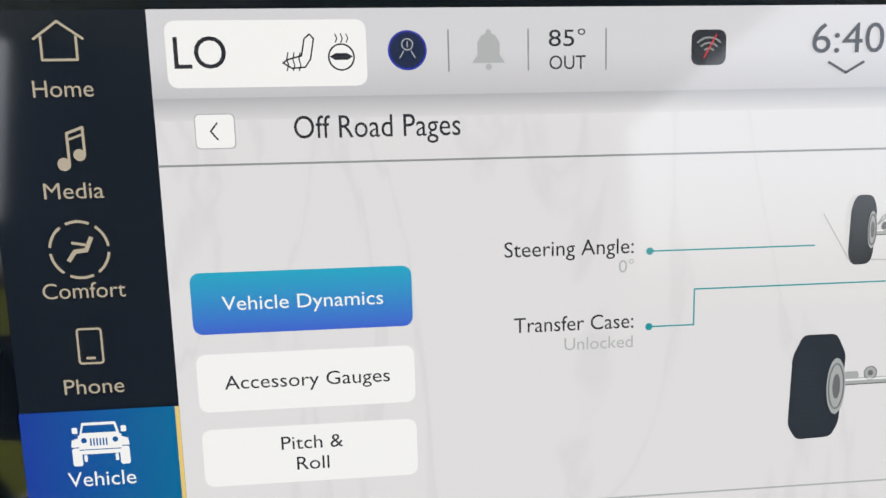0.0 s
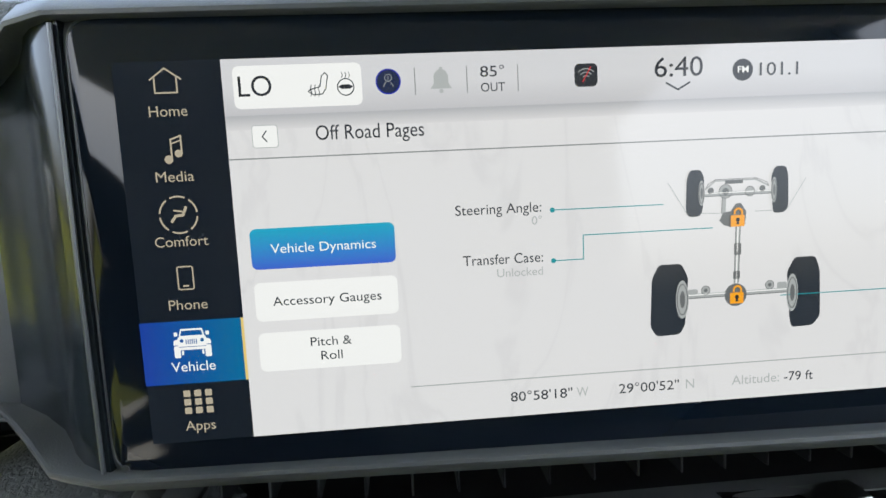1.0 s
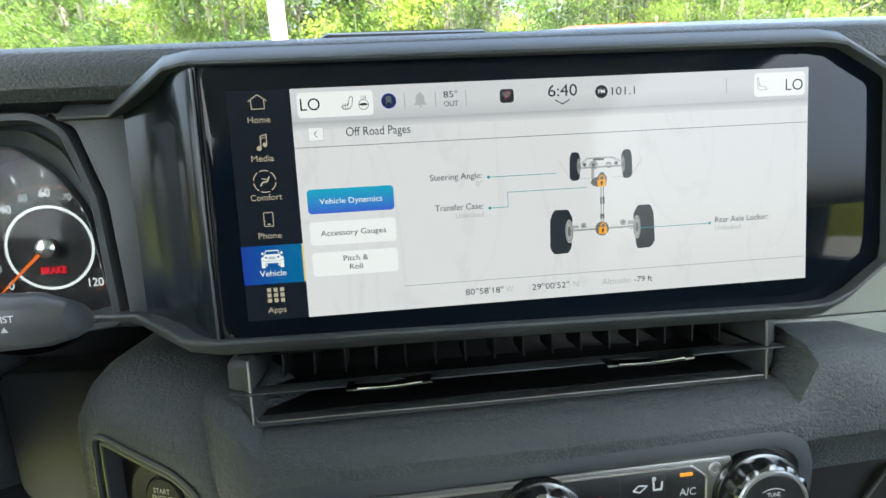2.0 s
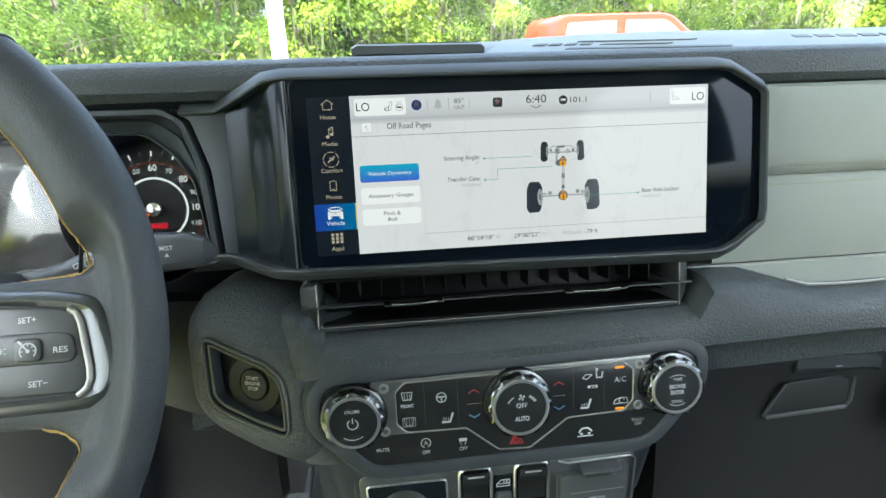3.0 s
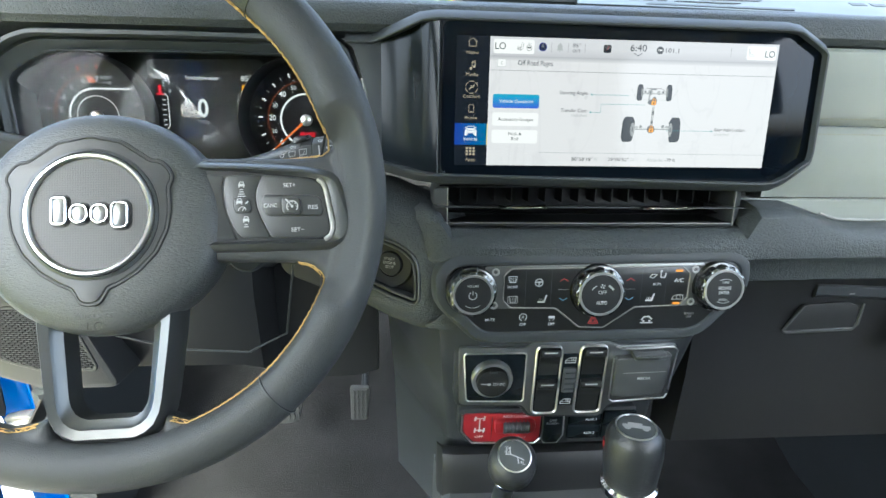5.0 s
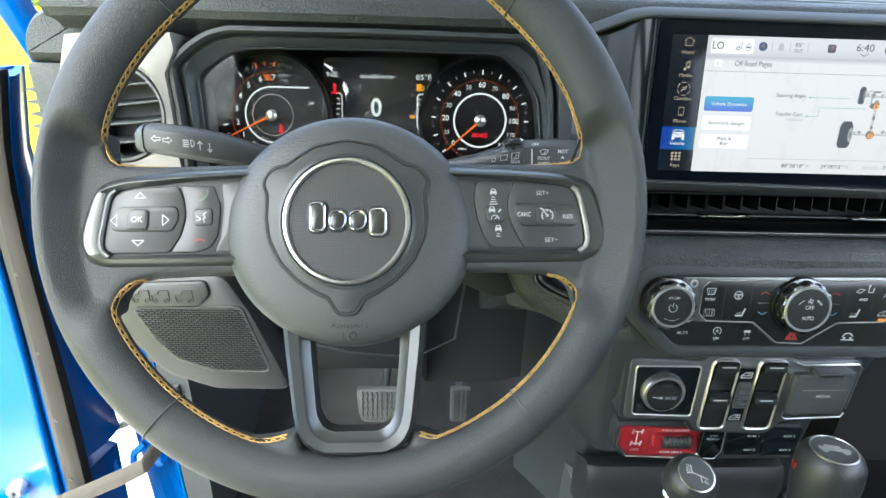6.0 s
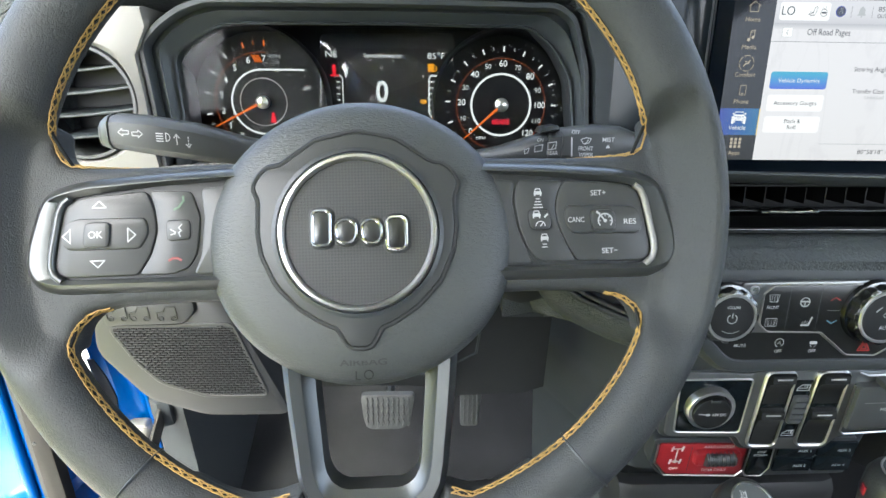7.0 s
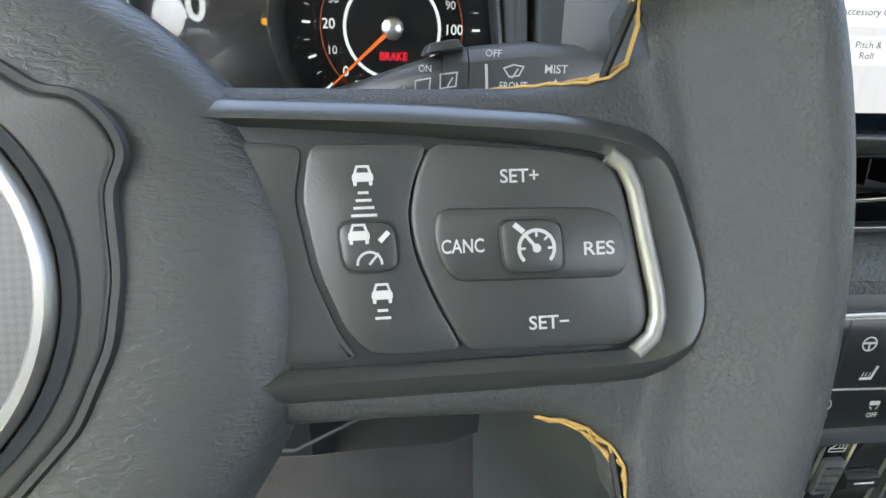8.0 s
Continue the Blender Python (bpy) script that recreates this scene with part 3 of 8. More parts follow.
    put("axle_outline", joined(stroke(mm([(139, 10.0), (162, 10.1)]), 0.00022, ink - 0.0001), stroke(mm([(145.8, 9.4), (145.6, 4.6)]), 0.00022, ink - 0.0001), stroke(mm([(132.5, -21.3), (147, -21.25)]), 0.00025, ink - 0.0001), stroke(mm([(154, -21.2), (169, -21.1)]), 0.00025, ink - 0.0001),
                              stroke(mm([(150.3, 0.5), (149.9, -17)]), 0.00022, ink), stroke(mm([(151.75, 0.5), (151.35, -17)]), 0.00022, ink), stroke(disc(0.1407, -0.0190, 0.0014, 14), 0.0002, ink - 0.0001, True), stroke(disc(0.1615, -0.0185, 0.0014, 14), 0.0002, ink - 0.0001, True),
                              stroke(disc(0.1468, 0.0113, 0.0021, 16), 0.0002, ink - 0.0001, True), stroke(disc(0.1546, 0.0110, 0.0015, 12), 0.0002, ink - 0.0001, True), stroke(mm([(140.5, 12.2), (141.2, 13.6), (143.6, 15.0), (156.5, 15.0), (160.0, 13.6), (160.6, 12.4)]), 0.00018, ink - 0.0001),
                              flat(disc(0.1407, -0.0190, 0.0006, 10), ink - 0.0001), flat(disc(0.1615, -0.0185, 0.0006, 10), ink - 0.0001)), UI_METAL_DARK)
    put("axle_gleam", joined(stroke(mm([(139, 10.9), (162, 11.0)]), 0.0003, ink - 0.0001), stroke(mm([(132.5, -20.3), (147, -20.25)]), 0.00035, ink - 0.0001), stroke(mm([(154, -20.2), (169, -20.1)]), 0.00035, ink - 0.0001), stroke(mm([(151.0, 0.2), (150.6, -17.5)]), 0.0004, ink)), UI_WHITE)
    put("rear_differential", flat(disc(0.1504, -0.0210, 0.0036, 20), ink - 0.0001), UI_METAL_DARK)
    for x0, x1, z0, z1, side in ((134.2, 140.0, 4.0, 18.2, 1), (161.3, 167.0, 3.9, 18.3, -1), (122.9, 135.0, -32.6, -10.2, 1), (167.0, 178.3, -32.5, -10.2, -1)):
        w, h = x1 - x0, z1 - z0
        out = soften(mm([(x0 + (0.0 if side > 0 else 0.10) * w, z0 + 0.14 * h), (x0 + 0.16 * w, z0), (x1 - 0.22 * w, z0 + 0.01 * h), (x1 - (0.08 if side > 0 else 0) * w, z0 + 0.14 * h),
                         (x1 - (0 if side > 0 else 0.04) * w, z1 - 0.2 * h), (x1 - 0.18 * w, z1), (x0 + 0.22 * w, z1), (x0 + (0.04 if side > 0 else 0) * w, z1 - 0.2 * h)]), 0.0012)
        tyre = put("tyre_picture", flat(out, ink - 0.0002), UI_TYRE)
        ribs = []
        for k in range(14):
            z = z0 + h * (0.17 + 0.66 * k / 13)
            xa = x0 + 0.11 * w if side > 0 else x1 - 0.11 * w
            ribs.append(stroke(mm([(xa, z), (xa + side * 0.20 * w, z + 0.012 * h), (xa + side * 0.44 * w, z - 0.01 * h)]), 0.00026, ink - 0.00028))
        part("tread_picture", joined(*ribs), UI_TREAD, tyre)
        cx = x1 - 0.16 * w if side > 0 else x0 + 0.16 * w
        hub = [((cx + 0.17 * w * math.cos(2 * math.pi * i / 24)), (z0 + z1) / 2 + 0.27 * h * math.sin(2 * math.pi * i / 24)) for i in range(24)]
        part("wheel_picture", flat(mm(hub), ink - 0.0003), UI_METAL, tyre)
        hub = [((cx + 0.07 * w * math.cos(2 * math.pi * i / 16)), (z0 + z1) / 2 + 0.12 * h * math.sin(2 * math.pi * i / 16)) for i in range(16)]
        part("rim_picture", stroke([(x, z) for x, z in mm([((cx + 0.135 * w * math.cos(2 * math.pi * i / 24)), (z0 + z1) / 2 + 0.215 * h * math.sin(2 * math.pi * i / 24)) for i in range(24)])], 0.0003, ink - 0.00035, True), UI_METAL_DARK, tyre)
        part("hub_picture", flat(mm(hub), ink - 0.0004), UI_METAL_DARK, tyre)
    for z in (0.4, -23.7):
        lock = put("lock_sign", flat(rrect(0.1484, z / 1000, 0.1528, (z + 3.5) / 1000, 0.0003), ink - 0.0004), UI_ORANGE)
        part("shackle", stroke([(0.1496, (z + 3.9) / 1000)] + arc(0.1508, (z + 4.3) / 1000, 0.0012, 180, 0, 8) + [(0.1520, (z + 3.4) / 1000)], 0.0006, ink - 0.0004), UI_ORANGE, lock)
        part("keyhole", joined(flat(disc(0.1506, (z + 2.1) / 1000, 0.00065, 10), ink - 0.0005), flat(mm([(150.1, z + 0.7), (151.1, z + 0.7), (150.8, z + 2), (150.4, z + 2)]), ink - 0.0005)), UI_INK, lock)
    # bottom row
    for word, x, w, mat in (("80°58'18\"", 78.4, 19.4, UI_INK), ("W", 99.2, 3.7, UI_PALE), ("29°00'52\"", 112.7, 19.4, UI_INK), ("N", 134.4, 2.7, UI_PALE), ("Altitude:", 149.5, 15.8, UI_PALE), ("-79 ft", 167, 9.7, UI_INK)):
        put("position_text", lettering(word, x / 1000, -0.0501, 0.0030, w / 1000, ink), mat)
    # sidebar
    put("active_tab", flat(mm([(-29.4, -37.1), (-0.2, -37.1), (-0.2, -18.3), (-29.4, -18.3)]), mark), UI_TAB)
    put("tab_edge", flat(mm([(-0.7, -37.1), (0.1, -37.1), (0.1, -18.3), (-0.7, -18.3)]), mark - 0.0001), UI_GOLD)
    put("home_icon", joined(stroke(mm([(-19.4, 50.0), (-15.2, 53.0), (-11.0, 50.0)]), 0.00045, ink), stroke(mm([(-18.2, 50.4), (-18.2, 46.4), (-12.2, 46.4), (-12.2, 50.4)]), 0.00045, ink)), UI_SAND)
    put("media_icon", joined(flat(disc(-0.0163, 0.0281, 0.0012, 14), ink), flat(disc(-0.0135, 0.0297, 0.0011, 14), ink), stroke(mm([(-15.4, 28.1), (-15.4, 33.6), (-12.6, 34.6), (-12.6, 29.7)]), 0.0005, ink),
                            stroke(mm([(-15.4, 32.4), (-12.6, 33.4)]), 0.0004, ink)), UI_SAND)
    put("comfort_icon", joined(*[stroke(arc(-0.0152, 0.0125, 0.0052, 60 * k + 8, 60 * k + 52, 8), 0.0005, ink) for k in range(6)], stroke(mm([(-17.2, 10.6), (-16.0, 12.2), (-14.0, 12.4), (-13.0, 14.6)]), 0.0008, ink),
                              stroke(mm([(-16.4, 13.8), (-14.2, 13.4)]), 0.0005, ink)), UI_SAND)
    put("phone_icon", joined(stroke(rrect(-0.0172, -0.0090, -0.0129, -0.0024, 0.0005), 0.0004, ink, True), stroke(mm([(-15.8, -8.0), (-14.4, -8.0)]), 0.0005, ink)), UI_SAND)
    car = [flat(mm([(-18.7, -23.1), (-11.3, -23.1), (-11.9, -20.6), (-18.1, -20.6)]), ink), flat(mm([(-19.0, -25.9), (-11.0, -25.9), (-11.0, -23.1), (-19.0, -23.1)]), ink),
           flat(rrect(-0.0200, -0.0227, -0.0190, -0.0215, 0.0002), ink), flat(rrect(-0.0110, -0.0227, -0.0100, -0.0215, 0.0002), ink),
           flat(mm([(-20.4, -25.4), (-19.0, -25.4), (-19.0, -23.6), (-20.2, -24.0)]), ink), flat(mm([(-11.0, -25.4), (-9.6, -25.4), (-9.8, -24.0), (-11.0, -23.6)]), ink),
           flat(mm([(-19.8, -26.9), (-10.2, -26.9), (-10.0, -25.9), (-20.0, -25.9)]), ink), flat(rrect(-0.0203, -0.0292, -0.0185, -0.0256, 0.0004), ink), flat(rrect(-0.0115, -0.0292, -0.0097, -0.0256, 0.0004), ink),
           flat(rrect(-0.0182, -0.0284, -0.0176, -0.0270, 0.0002), ink), flat(rrect(-0.0124, -0.0284, -0.0118, -0.0270, 0.0002), ink)]
    put("vehicle_icon", joined(*car), UI_WHITE)
    put("grille_mark", joined(flat(mm([(-18.2, -22.6), (-11.8, -22.6), (-12.2, -21.1), (-17.8, -21.1)]), ink - 0.0001), *[flat(rrect(-0.0168 + 0.00058 * k, -0.0252, -0.01652 + 0.00058 * k, -0.0237, 0.0001), ink - 0.0001) for k in range(6)],
                             flat(disc(-0.0179, -0.0241, 0.00055, 10), ink - 0.0001), flat(disc(-0.0121, -0.0241, 0.00055, 10), ink - 0.0001), stroke(mm([(-18.8, -25.95), (-11.2, -25.95)]), 0.00018, ink - 0.0001)), UI_TAB)
    for i in range(9):
        put("apps_icon", flat(rrect(-0.0190 + 0.0031 * (i % 3), -0.0411 - 0.0026 * (i // 3), -0.0170 + 0.0031 * (i % 3), -0.0391 - 0.0026 * (i // 3), 0.0003), ink), UI_SAND)
    for word, x, z, w, mat in (("Home", -20.4, 40.0, 10.4, UI_SAND), ("Media", -20.4, 21.9, 10.5, UI_SAND), ("Comfort", -22.5, 3.5, 14.8, UI_SAND), ("Phone", -20.5, -14.9, 10.9, UI_SAND),
                               ("Vehicle", -21.6, -33.3, 12.6, UI_WHITE), ("Apps", -19.3, -51.4, 8.7, UI_SAND)):
        put("sidebar_text", lettering(word, x / 1000, z / 1000, 0.0029, w / 1000, ink), mat)
    return unit


touchscreen()

# ---- dashboard ----
DASHBOARD = thing("dashboard", "dark grained soft dashboard below the windscreen", "dashboard")


def sections(rows, name, mat, label):
    """A body whose cross-section (y, z) changes along x."""
    return part(name, loft([[(x, y, z) for y, z in prof] for x, prof in rows]), mat, DASHBOARD, label)


def dash_top():
    prof = [(0.060, 0.060), (0.046, 0.062), (0.041, 0.068), (0.041, 0.078), (0.046, 0.087), (0.062, 0.094), (0.12, 0.104), (0.20, 0.118), (0.245, 0.124), (0.262, 0.1235), (0.50, 0.121), (0.50, 0.05), (0.08, 0.05)]
    rows = [(x, [(y, z - 0.010 * max(0, abs(x) - 0.45)) for y, z in prof]) for x in (-0.556, -0.5, -0.3, -0.12, 0.1, 0.3, 0.55, 0.78)]
    sections(rows, "top_pad", PAD, "grained soft top pad")


def defrost_panel():
    tray = thing("defroster_cover", "raised dark cover along the windscreen base", "vent cover")
    # short left lid, then the long lid, both standing proud of the pad
    part("left_lid", loft([[(x, 0.203, 0.108), (x, 0.201, 0.1225 + e), (x, 0.197, 0.1238 + e), (x, 0.196, 0.1318 + e), (x, 0.201, 0.1345 + e), (x, 0.30, 0.1500 + e), (x, 0.30, 0.110)] for x, e in ((-0.003, -0.003), (0.002, 0.0), (0.131, -0.001), (0.1345, -0.004))]), DEFROST, tray, "dark left lid")
    part("long_lid", loft([[(x, 0.214, 0.098), (x, 0.212, 0.1215 + e), (x, 0.2165, 0.1250 + e), (x, 0.36, 0.1700 + e), (x, 0.50, 0.178), (x, 0.50, 0.105)] for x, e in ((0.1365, -0.004), (0.142, 0.0), (0.42, -0.001), (0.66, -0.004), (0.80, -0.006))]), DEFROST, tray, "dark long lid")
    part("lid_notch", loft([[(x, y, z) for y, z in ((0.214, 0.108), (0.2085, 0.109), (0.2085, 0.1185), (0.214, 0.1195))] for x in (0.1385, 0.1555)]), RECESS, tray, "small dark notch beside the lids")
    # printed sheet lying on the long lid, its short side cut aslant
    sheet = thing("printed_sheet", "pale paper sheet with unreadable print lying under the windscreen", "paper sheet")
    rows = []
    for f, y in ((0.0, 0.2150), (0.02, 0.2180), (0.30, 0.258), (0.65, 0.309), (0.9, 0.346), (1.0, 0.362)):
        row = []
        for k in range(15):
            g = k / 14
            x = 0.139 + 0.052 * f + (0.80 - 0.139 - 0.052 * f) * g
            z = 0.1256 + 0.337 * (y - 0.215) - 0.0050 * g * (1 - f) + 0.0006 * math.sin(9 * g + 4 * f) - 0.0050 * f * (1 - min(1, g * 4)) ** 2 + 0.0022 * max(0, f - 0.9) / 0.1
            row.append((x, y, z))
        rows.append(row)
    top = [v for r in rows for v in r]
    n = 15
    faces = [(a, a + 1, a + n + 1, a + n) for i in range(len(rows) - 1) for a in range(i * n, i * n + n - 1)]
    edge = list(range(n)) + [i * n + n - 1 for i in range(1, len(rows))] + [len(top) - 1 - k for k in range(1, n)] + [i * n for i in range(len(rows) - 2, 0, -1)]
    k = len(top)
    low = [(x, y, z - 0.0006) for x, y, z in top]
    faces += [tuple(i + k for i in q[::-1]) for q in faces] + [(a, b, b + k, a + k) for a, b in zip(edge, edge[1:] + edge[:1])]
    part("paper", solid(top + low, faces), SHEET, sheet)

    def bar(x0, x1, y, deep, mat):
        z = lambda x, q: 0.1256 + 0.337 * (q - 0.215) - 0.0050 * (x - 0.15) / 0.65 * (1 - (q - 0.215) / 0.147)
        part("print_bar", solid([(x, q, z(x, q) + h) for h in (0.0002, 0.0012) for x, q in ((x0, y), (x1, y), (x1 + 0.010, y + deep), (x0 + 0.010, y + deep))], [(0, 1, 2, 3), (4, 5, 6, 7), (0, 1, 5, 4), (1, 2, 6, 5), (2, 3, 7, 6), (3, 0, 4, 7)]), mat, sheet)

    bar(0.232, 0.430, 0.2260, 0.013, SHEET_INK)
    for k in range(4):
        bar(0.205 + 0.019 * k, 0.218 + 0.019 * k, 0.262, 0.016, SHEET_INK)
    bar(0.286, 0.372, 0.262, 0.006, SHEET_INK)
    bar(0.270, 0.420, 0.292, 0.006, SHEET_INK)
    for k in range(7):
        bar(0.560 + 0.032 * k, 0.583 + 0.032 * k, 0.290, 0.022, SHEET_INK)
    # a second sheet on the left lid
    part("left_flap", loft([[(x, y, z + e) for y, z in ((0.2045, 0.1354), (0.30, 0.1510), (0.345, 0.1600), (0.345, 0.1592), (0.30, 0.1502), (0.2045, 0.1348))] for x, e in ((0.000, 0.0), (0.06, 0.0004), (0.130, 0.0))]), SHEET, sheet)


def passenger_panel():
    panel = thing("passenger_panel", "grey-green padded passenger dash panel with a double stitched seam", "dashboard panel")
    upper, lower = [], []
    for k in range(13):
        x = 0.29 + 0.49 * k / 12
        q = 0.0007 * math.sin(9 * k) + 0.0005 * math.sin(4 * k)
        upper.append([(x, y, z) for y, z in ((0.06, 0.059), (0.041, 0.059), (0.035, 0.055), (0.032 + q, 0.042), (0.0305 + q, 0.02), (0.0308 + q, -0.004), (0.0325, -0.012), (0.0365, -0.0156), (0.06, -0.0156))])
        lower.append([(x, y, z) for y, z in ((0.06, -0.0158), (0.0365, -0.0160), (0.0325, -0.0196), (0.0310 + q, -0.028), (0.0308 + q, -0.05), (0.033, -0.075), (0.0355, -0.0872), (0.06, -0.088))])
    part("upper_pad", loft(upper), PANEL_SKIN, panel)
    part("lower_pad", loft(lower), PANEL_SKIN, panel)
    part("tray_back", loft([[(x, y, z) for y, z in ((0.06, -0.0885), (0.036, -0.0885), (0.034, -0.0905), (0.034, -0.112), (0.06, -0.114))] for x in (0.262, 0.5, 0.78)]), PANEL_SKIN, panel)
    for z in (-0.0085, -0.0235):
        bits = [tube([(0.312 + 0.0052 * k, 0.0322, z), (0.3137 + 0.0052 * k, 0.0312, z), (0.3158 + 0.0052 * k, 0.0322, z)], 0.00045, 5) for k in range(88)]
        part("seam_stitching", joined(*bits), THREAD_GREY, panel, "brown-grey seam thread")
    part("tray_edge", tube([(0.345, 0.020, -0.1015), (0.366, 0.021, -0.1075), (0.40, 0.021, -0.1085), (0.60, 0.023, -0.1065), (0.78, 0.028, -0.104)], 0.0013, 6), EDGE_SILVER, panel, "thin silver tray edge")


def lower_pad():
    rows = []
    for x, top, front in ((-0.165, -0.104, 0.110), (-0.125, -0.099, 0.082), (-0.095, -0.097, 0.056), (-0.068, -0.095, 0.022), (-0.050, -0.094, -0.002), (-0.040, -0.098, -0.0065), (-0.03, -0.112, -0.008), (0.10, -0.113, -0.009), (0.255, -0.111, -0.008), (0.268, -0.090, -0.006),
                          (0.31, -0.091, -0.004), (0.37, -0.110, 0.0), (0.60, -0.108, 0.004), (0.78, -0.106, 0.01)):
        rows.append((x, [(0.12, top + 0.006), (front + 0.030, top), (front + 0.012, top - 0.004), (front + 0.002, top - 0.012), (front - 0.003, -0.130), (front - 0.002, -0.142), (front + 0.006, -0.150),
                         (front + 0.012, -0.168 if x > 0.25 else -0.215), (0.10, -0.175 if x > 0.25 else -0.22)]))
    sections(rows, "lower_pad", PAD, "grained leather-look lower pad")


def left_wrap():
    """The dash face that turns back from the centre stack towards the column, round the start button."""
    pod = thing("start_button_panel", "angled black panel with a round engine start button", "start button")
    m = Matrix.Translation((-0.0885, 0.012, -0.1545)) @ Euler((0, 0, radians(-24))).to_matrix().to_4x4() @ Matrix.Scale(1.067, 4)
    # local: x along the panel, z up, -y towards the driver
    outer = soften(ccw(mm([(-38, 35), (-31, 37), (-11, 30), (14, 22), (27, 12), (30.5, -5), (30.5, -28), (25, -33), (0, -27), (-28, -17), (-37, -9)])), 0.006)
    part("surround", moved(loft([[(x, y, z) for x, z in offset(outer, d)] for d, y in ((-0.040, 0.060), (-0.034, 0.034), (-0.026, 0.017), (-0.018, 0.0075), (-0.009, 0.0020), (-0.002, 0.0004), (0.0, 0.0012), (0.0, 0.020))]), m), PAD, pod, "grained dash skin")
    part("frame", moved(rim(outer, 0.0026, 0.026, -0.0008, 0.0009), m), TRIM, pod)
    part("inner_frame", moved(rim(offset(outer, 0.0040), 0.0026, 0.026, 0.0008, 0.0008), m), TRIM, pod)
    part("recess", moved(plate(offset(outer, 0.001), 0.030, 0.0105, 0.0005), m), DIAL_BLACK, pod)
    part("ring", moved(lathe([(0.0225, 0.013), (0.0225, 0.0085), (0.0208, 0.0070), (0.0124, 0.0080), (0.0120, 0.011)], 40, -0.002, 0.002), m), DIAL_BLACK, pod)
    part("button", moved(lathe([(0.0114, 0.011), (0.0114, 0.0076), (0.0106, 0.0066), (0.001, 0.0062)], 40, -0.002, 0.002), m), DIAL_BLACK, pod)
    for word, z in (("START", 0.0058), ("ENGINE", 0.0020), ("STOP", -0.0018)):
        part("button_text", moved(lettering(word, -0.002, z, 0.0026, 0, 0.0060, "middle", 0.01), m), GREY_PRINT, pod)
    part("indicator", moved(plate(rrect(0.0105, 0.0135, 0.0128, 0.0175, 0.0008), 0.011, 0.0055, 0.0003), m), LED_DIM, pod, "small amber lamp")


def air_vent():
    vent = thing("centre_air_vent", "black centre air vent with two chrome tabs", "air vent")
    shell = soften(ccw(mm([(-46, -82), (-41, -75), (253, -75), (257, -80), (256, -105), (251, -112.5), (-38, -113), (-45, -106)])), 0.004)
    part("frame", rim(shell, 0.0030, 0.07, 0.0175, 0.0012), VENT_BLACK, vent)
    part("back", plate(offset(shell, 0.002), 0.085, 0.062, 0.0005), VENT_BLACK, vent, "dark inner duct")
    # end caps slope back outwards, split at the middle bar
    for x0, x1, s in ((-0.0468, -0.0332, 1), (0.2572, 0.2448, -1)):
        for rows in (((-0.0768, 0.0045), (-0.0785, 0.0015), (-0.0810, 0.0), (-0.0932, 0.0)), ((-0.0954, 0.0), (-0.1050, 0.0012), (-0.1090, 0.0036), (-0.1120, 0.0075))):
            part("end_cap", loft([[(x0 + s * e, 0.060, z), (x0 + s * e, 0.0172, z), (x0 + s * (e + 0.0012), 0.0150, z), (x1 - s * 0.0012, 0.0070, z), (x1, 0.0074, z), (x1, 0.060, z)] for z, e in rows]), END_CAP, vent, "satin end cap")
            part("cap_edge", tube([(x1 - s * 0.0006, 0.0068, z) for z, _ in rows], 0.0005, 6), EDGE_SILVER, vent, "thin bright edge")
    part("mid_bar", loft([[(x, y, z) for y, z in ((0.020, -0.0948), (0.009, -0.0938), (0.0066, -0.0941), (0.0066, -0.0948), (0.009, -0.0954), (0.020, -0.0954))] for x in (-0.045, 0.256)]), END_CAP, vent, "thin middle bar")
    part("lower_lip", loft([[(x, y, z) for y, z in ((0.020, -0.1106), (0.009, -0.1092), (0.0068, -0.1096), (0.0075, -0.1122), (0.020, -0.1130))] for x in (-0.033, 0.2445)]), END_CAP, vent, "satin lower lip")
    part("lip_edge", tube([(-0.0322, 0.0068, -0.1070), (-0.0312, 0.0066, -0.1090), (-0.0285, 0.0066, -0.1094), (0.10, 0.0066, -0.1096), (0.2435, 0.0066, -0.1094)], 0.00045, 6), EDGE_SILVER, vent, "thin bright edge")
    part("slat", loft([[(x, y, z) for y, z in ((0.06, -0.1015), (0.030, -0.1026), (0.029, -0.1031), (0.06, -0.1030))] for x in (-0.031, 0.243)]), VENT_BLACK, vent)
    for k in range(16):
        x = -0.0205 + 0.0166 * k
        part("vane", plate(rrect(x, -0.0925, x + 0.0010, -0.0785, 0.0003, 1), 0.05, 0.024, 0.0004, 1), VENT_BLACK, vent)
    for x0, x1 in ((0.0149, 0.0591), (0.152, 0.2004)):
        rows = []
        for k in range(9):
            f = k / 8
            x, e = x0 + (x1 - x0) * f, 0.0006 * f - 0.0008 * (1 - abs(2 * f - 1)) ** 0.5
            rows.append([(x, y, z + e) for y, z in ((0.012, -0.0936), (0.0030, -0.0936), (0.0014, -0.0941), (0.0010, -0.0950), (0.0022, -0.0957), (0.012, -0.0955))])
        tab = part("tab", loft(rows), DARK_CHROME, vent, "smoked chrome airflow tab")
        part("tab_edge", tube([(r[2][0], r[2][1] - 0.0006, r[2][2] + 0.0001) for r in rows[1:-1]], [0.0010, 0.0008, 0.0006, 0.0006, 0.0006, 0.0008, 0.0010], 8), CHROME, tab, "bright chrome edge")


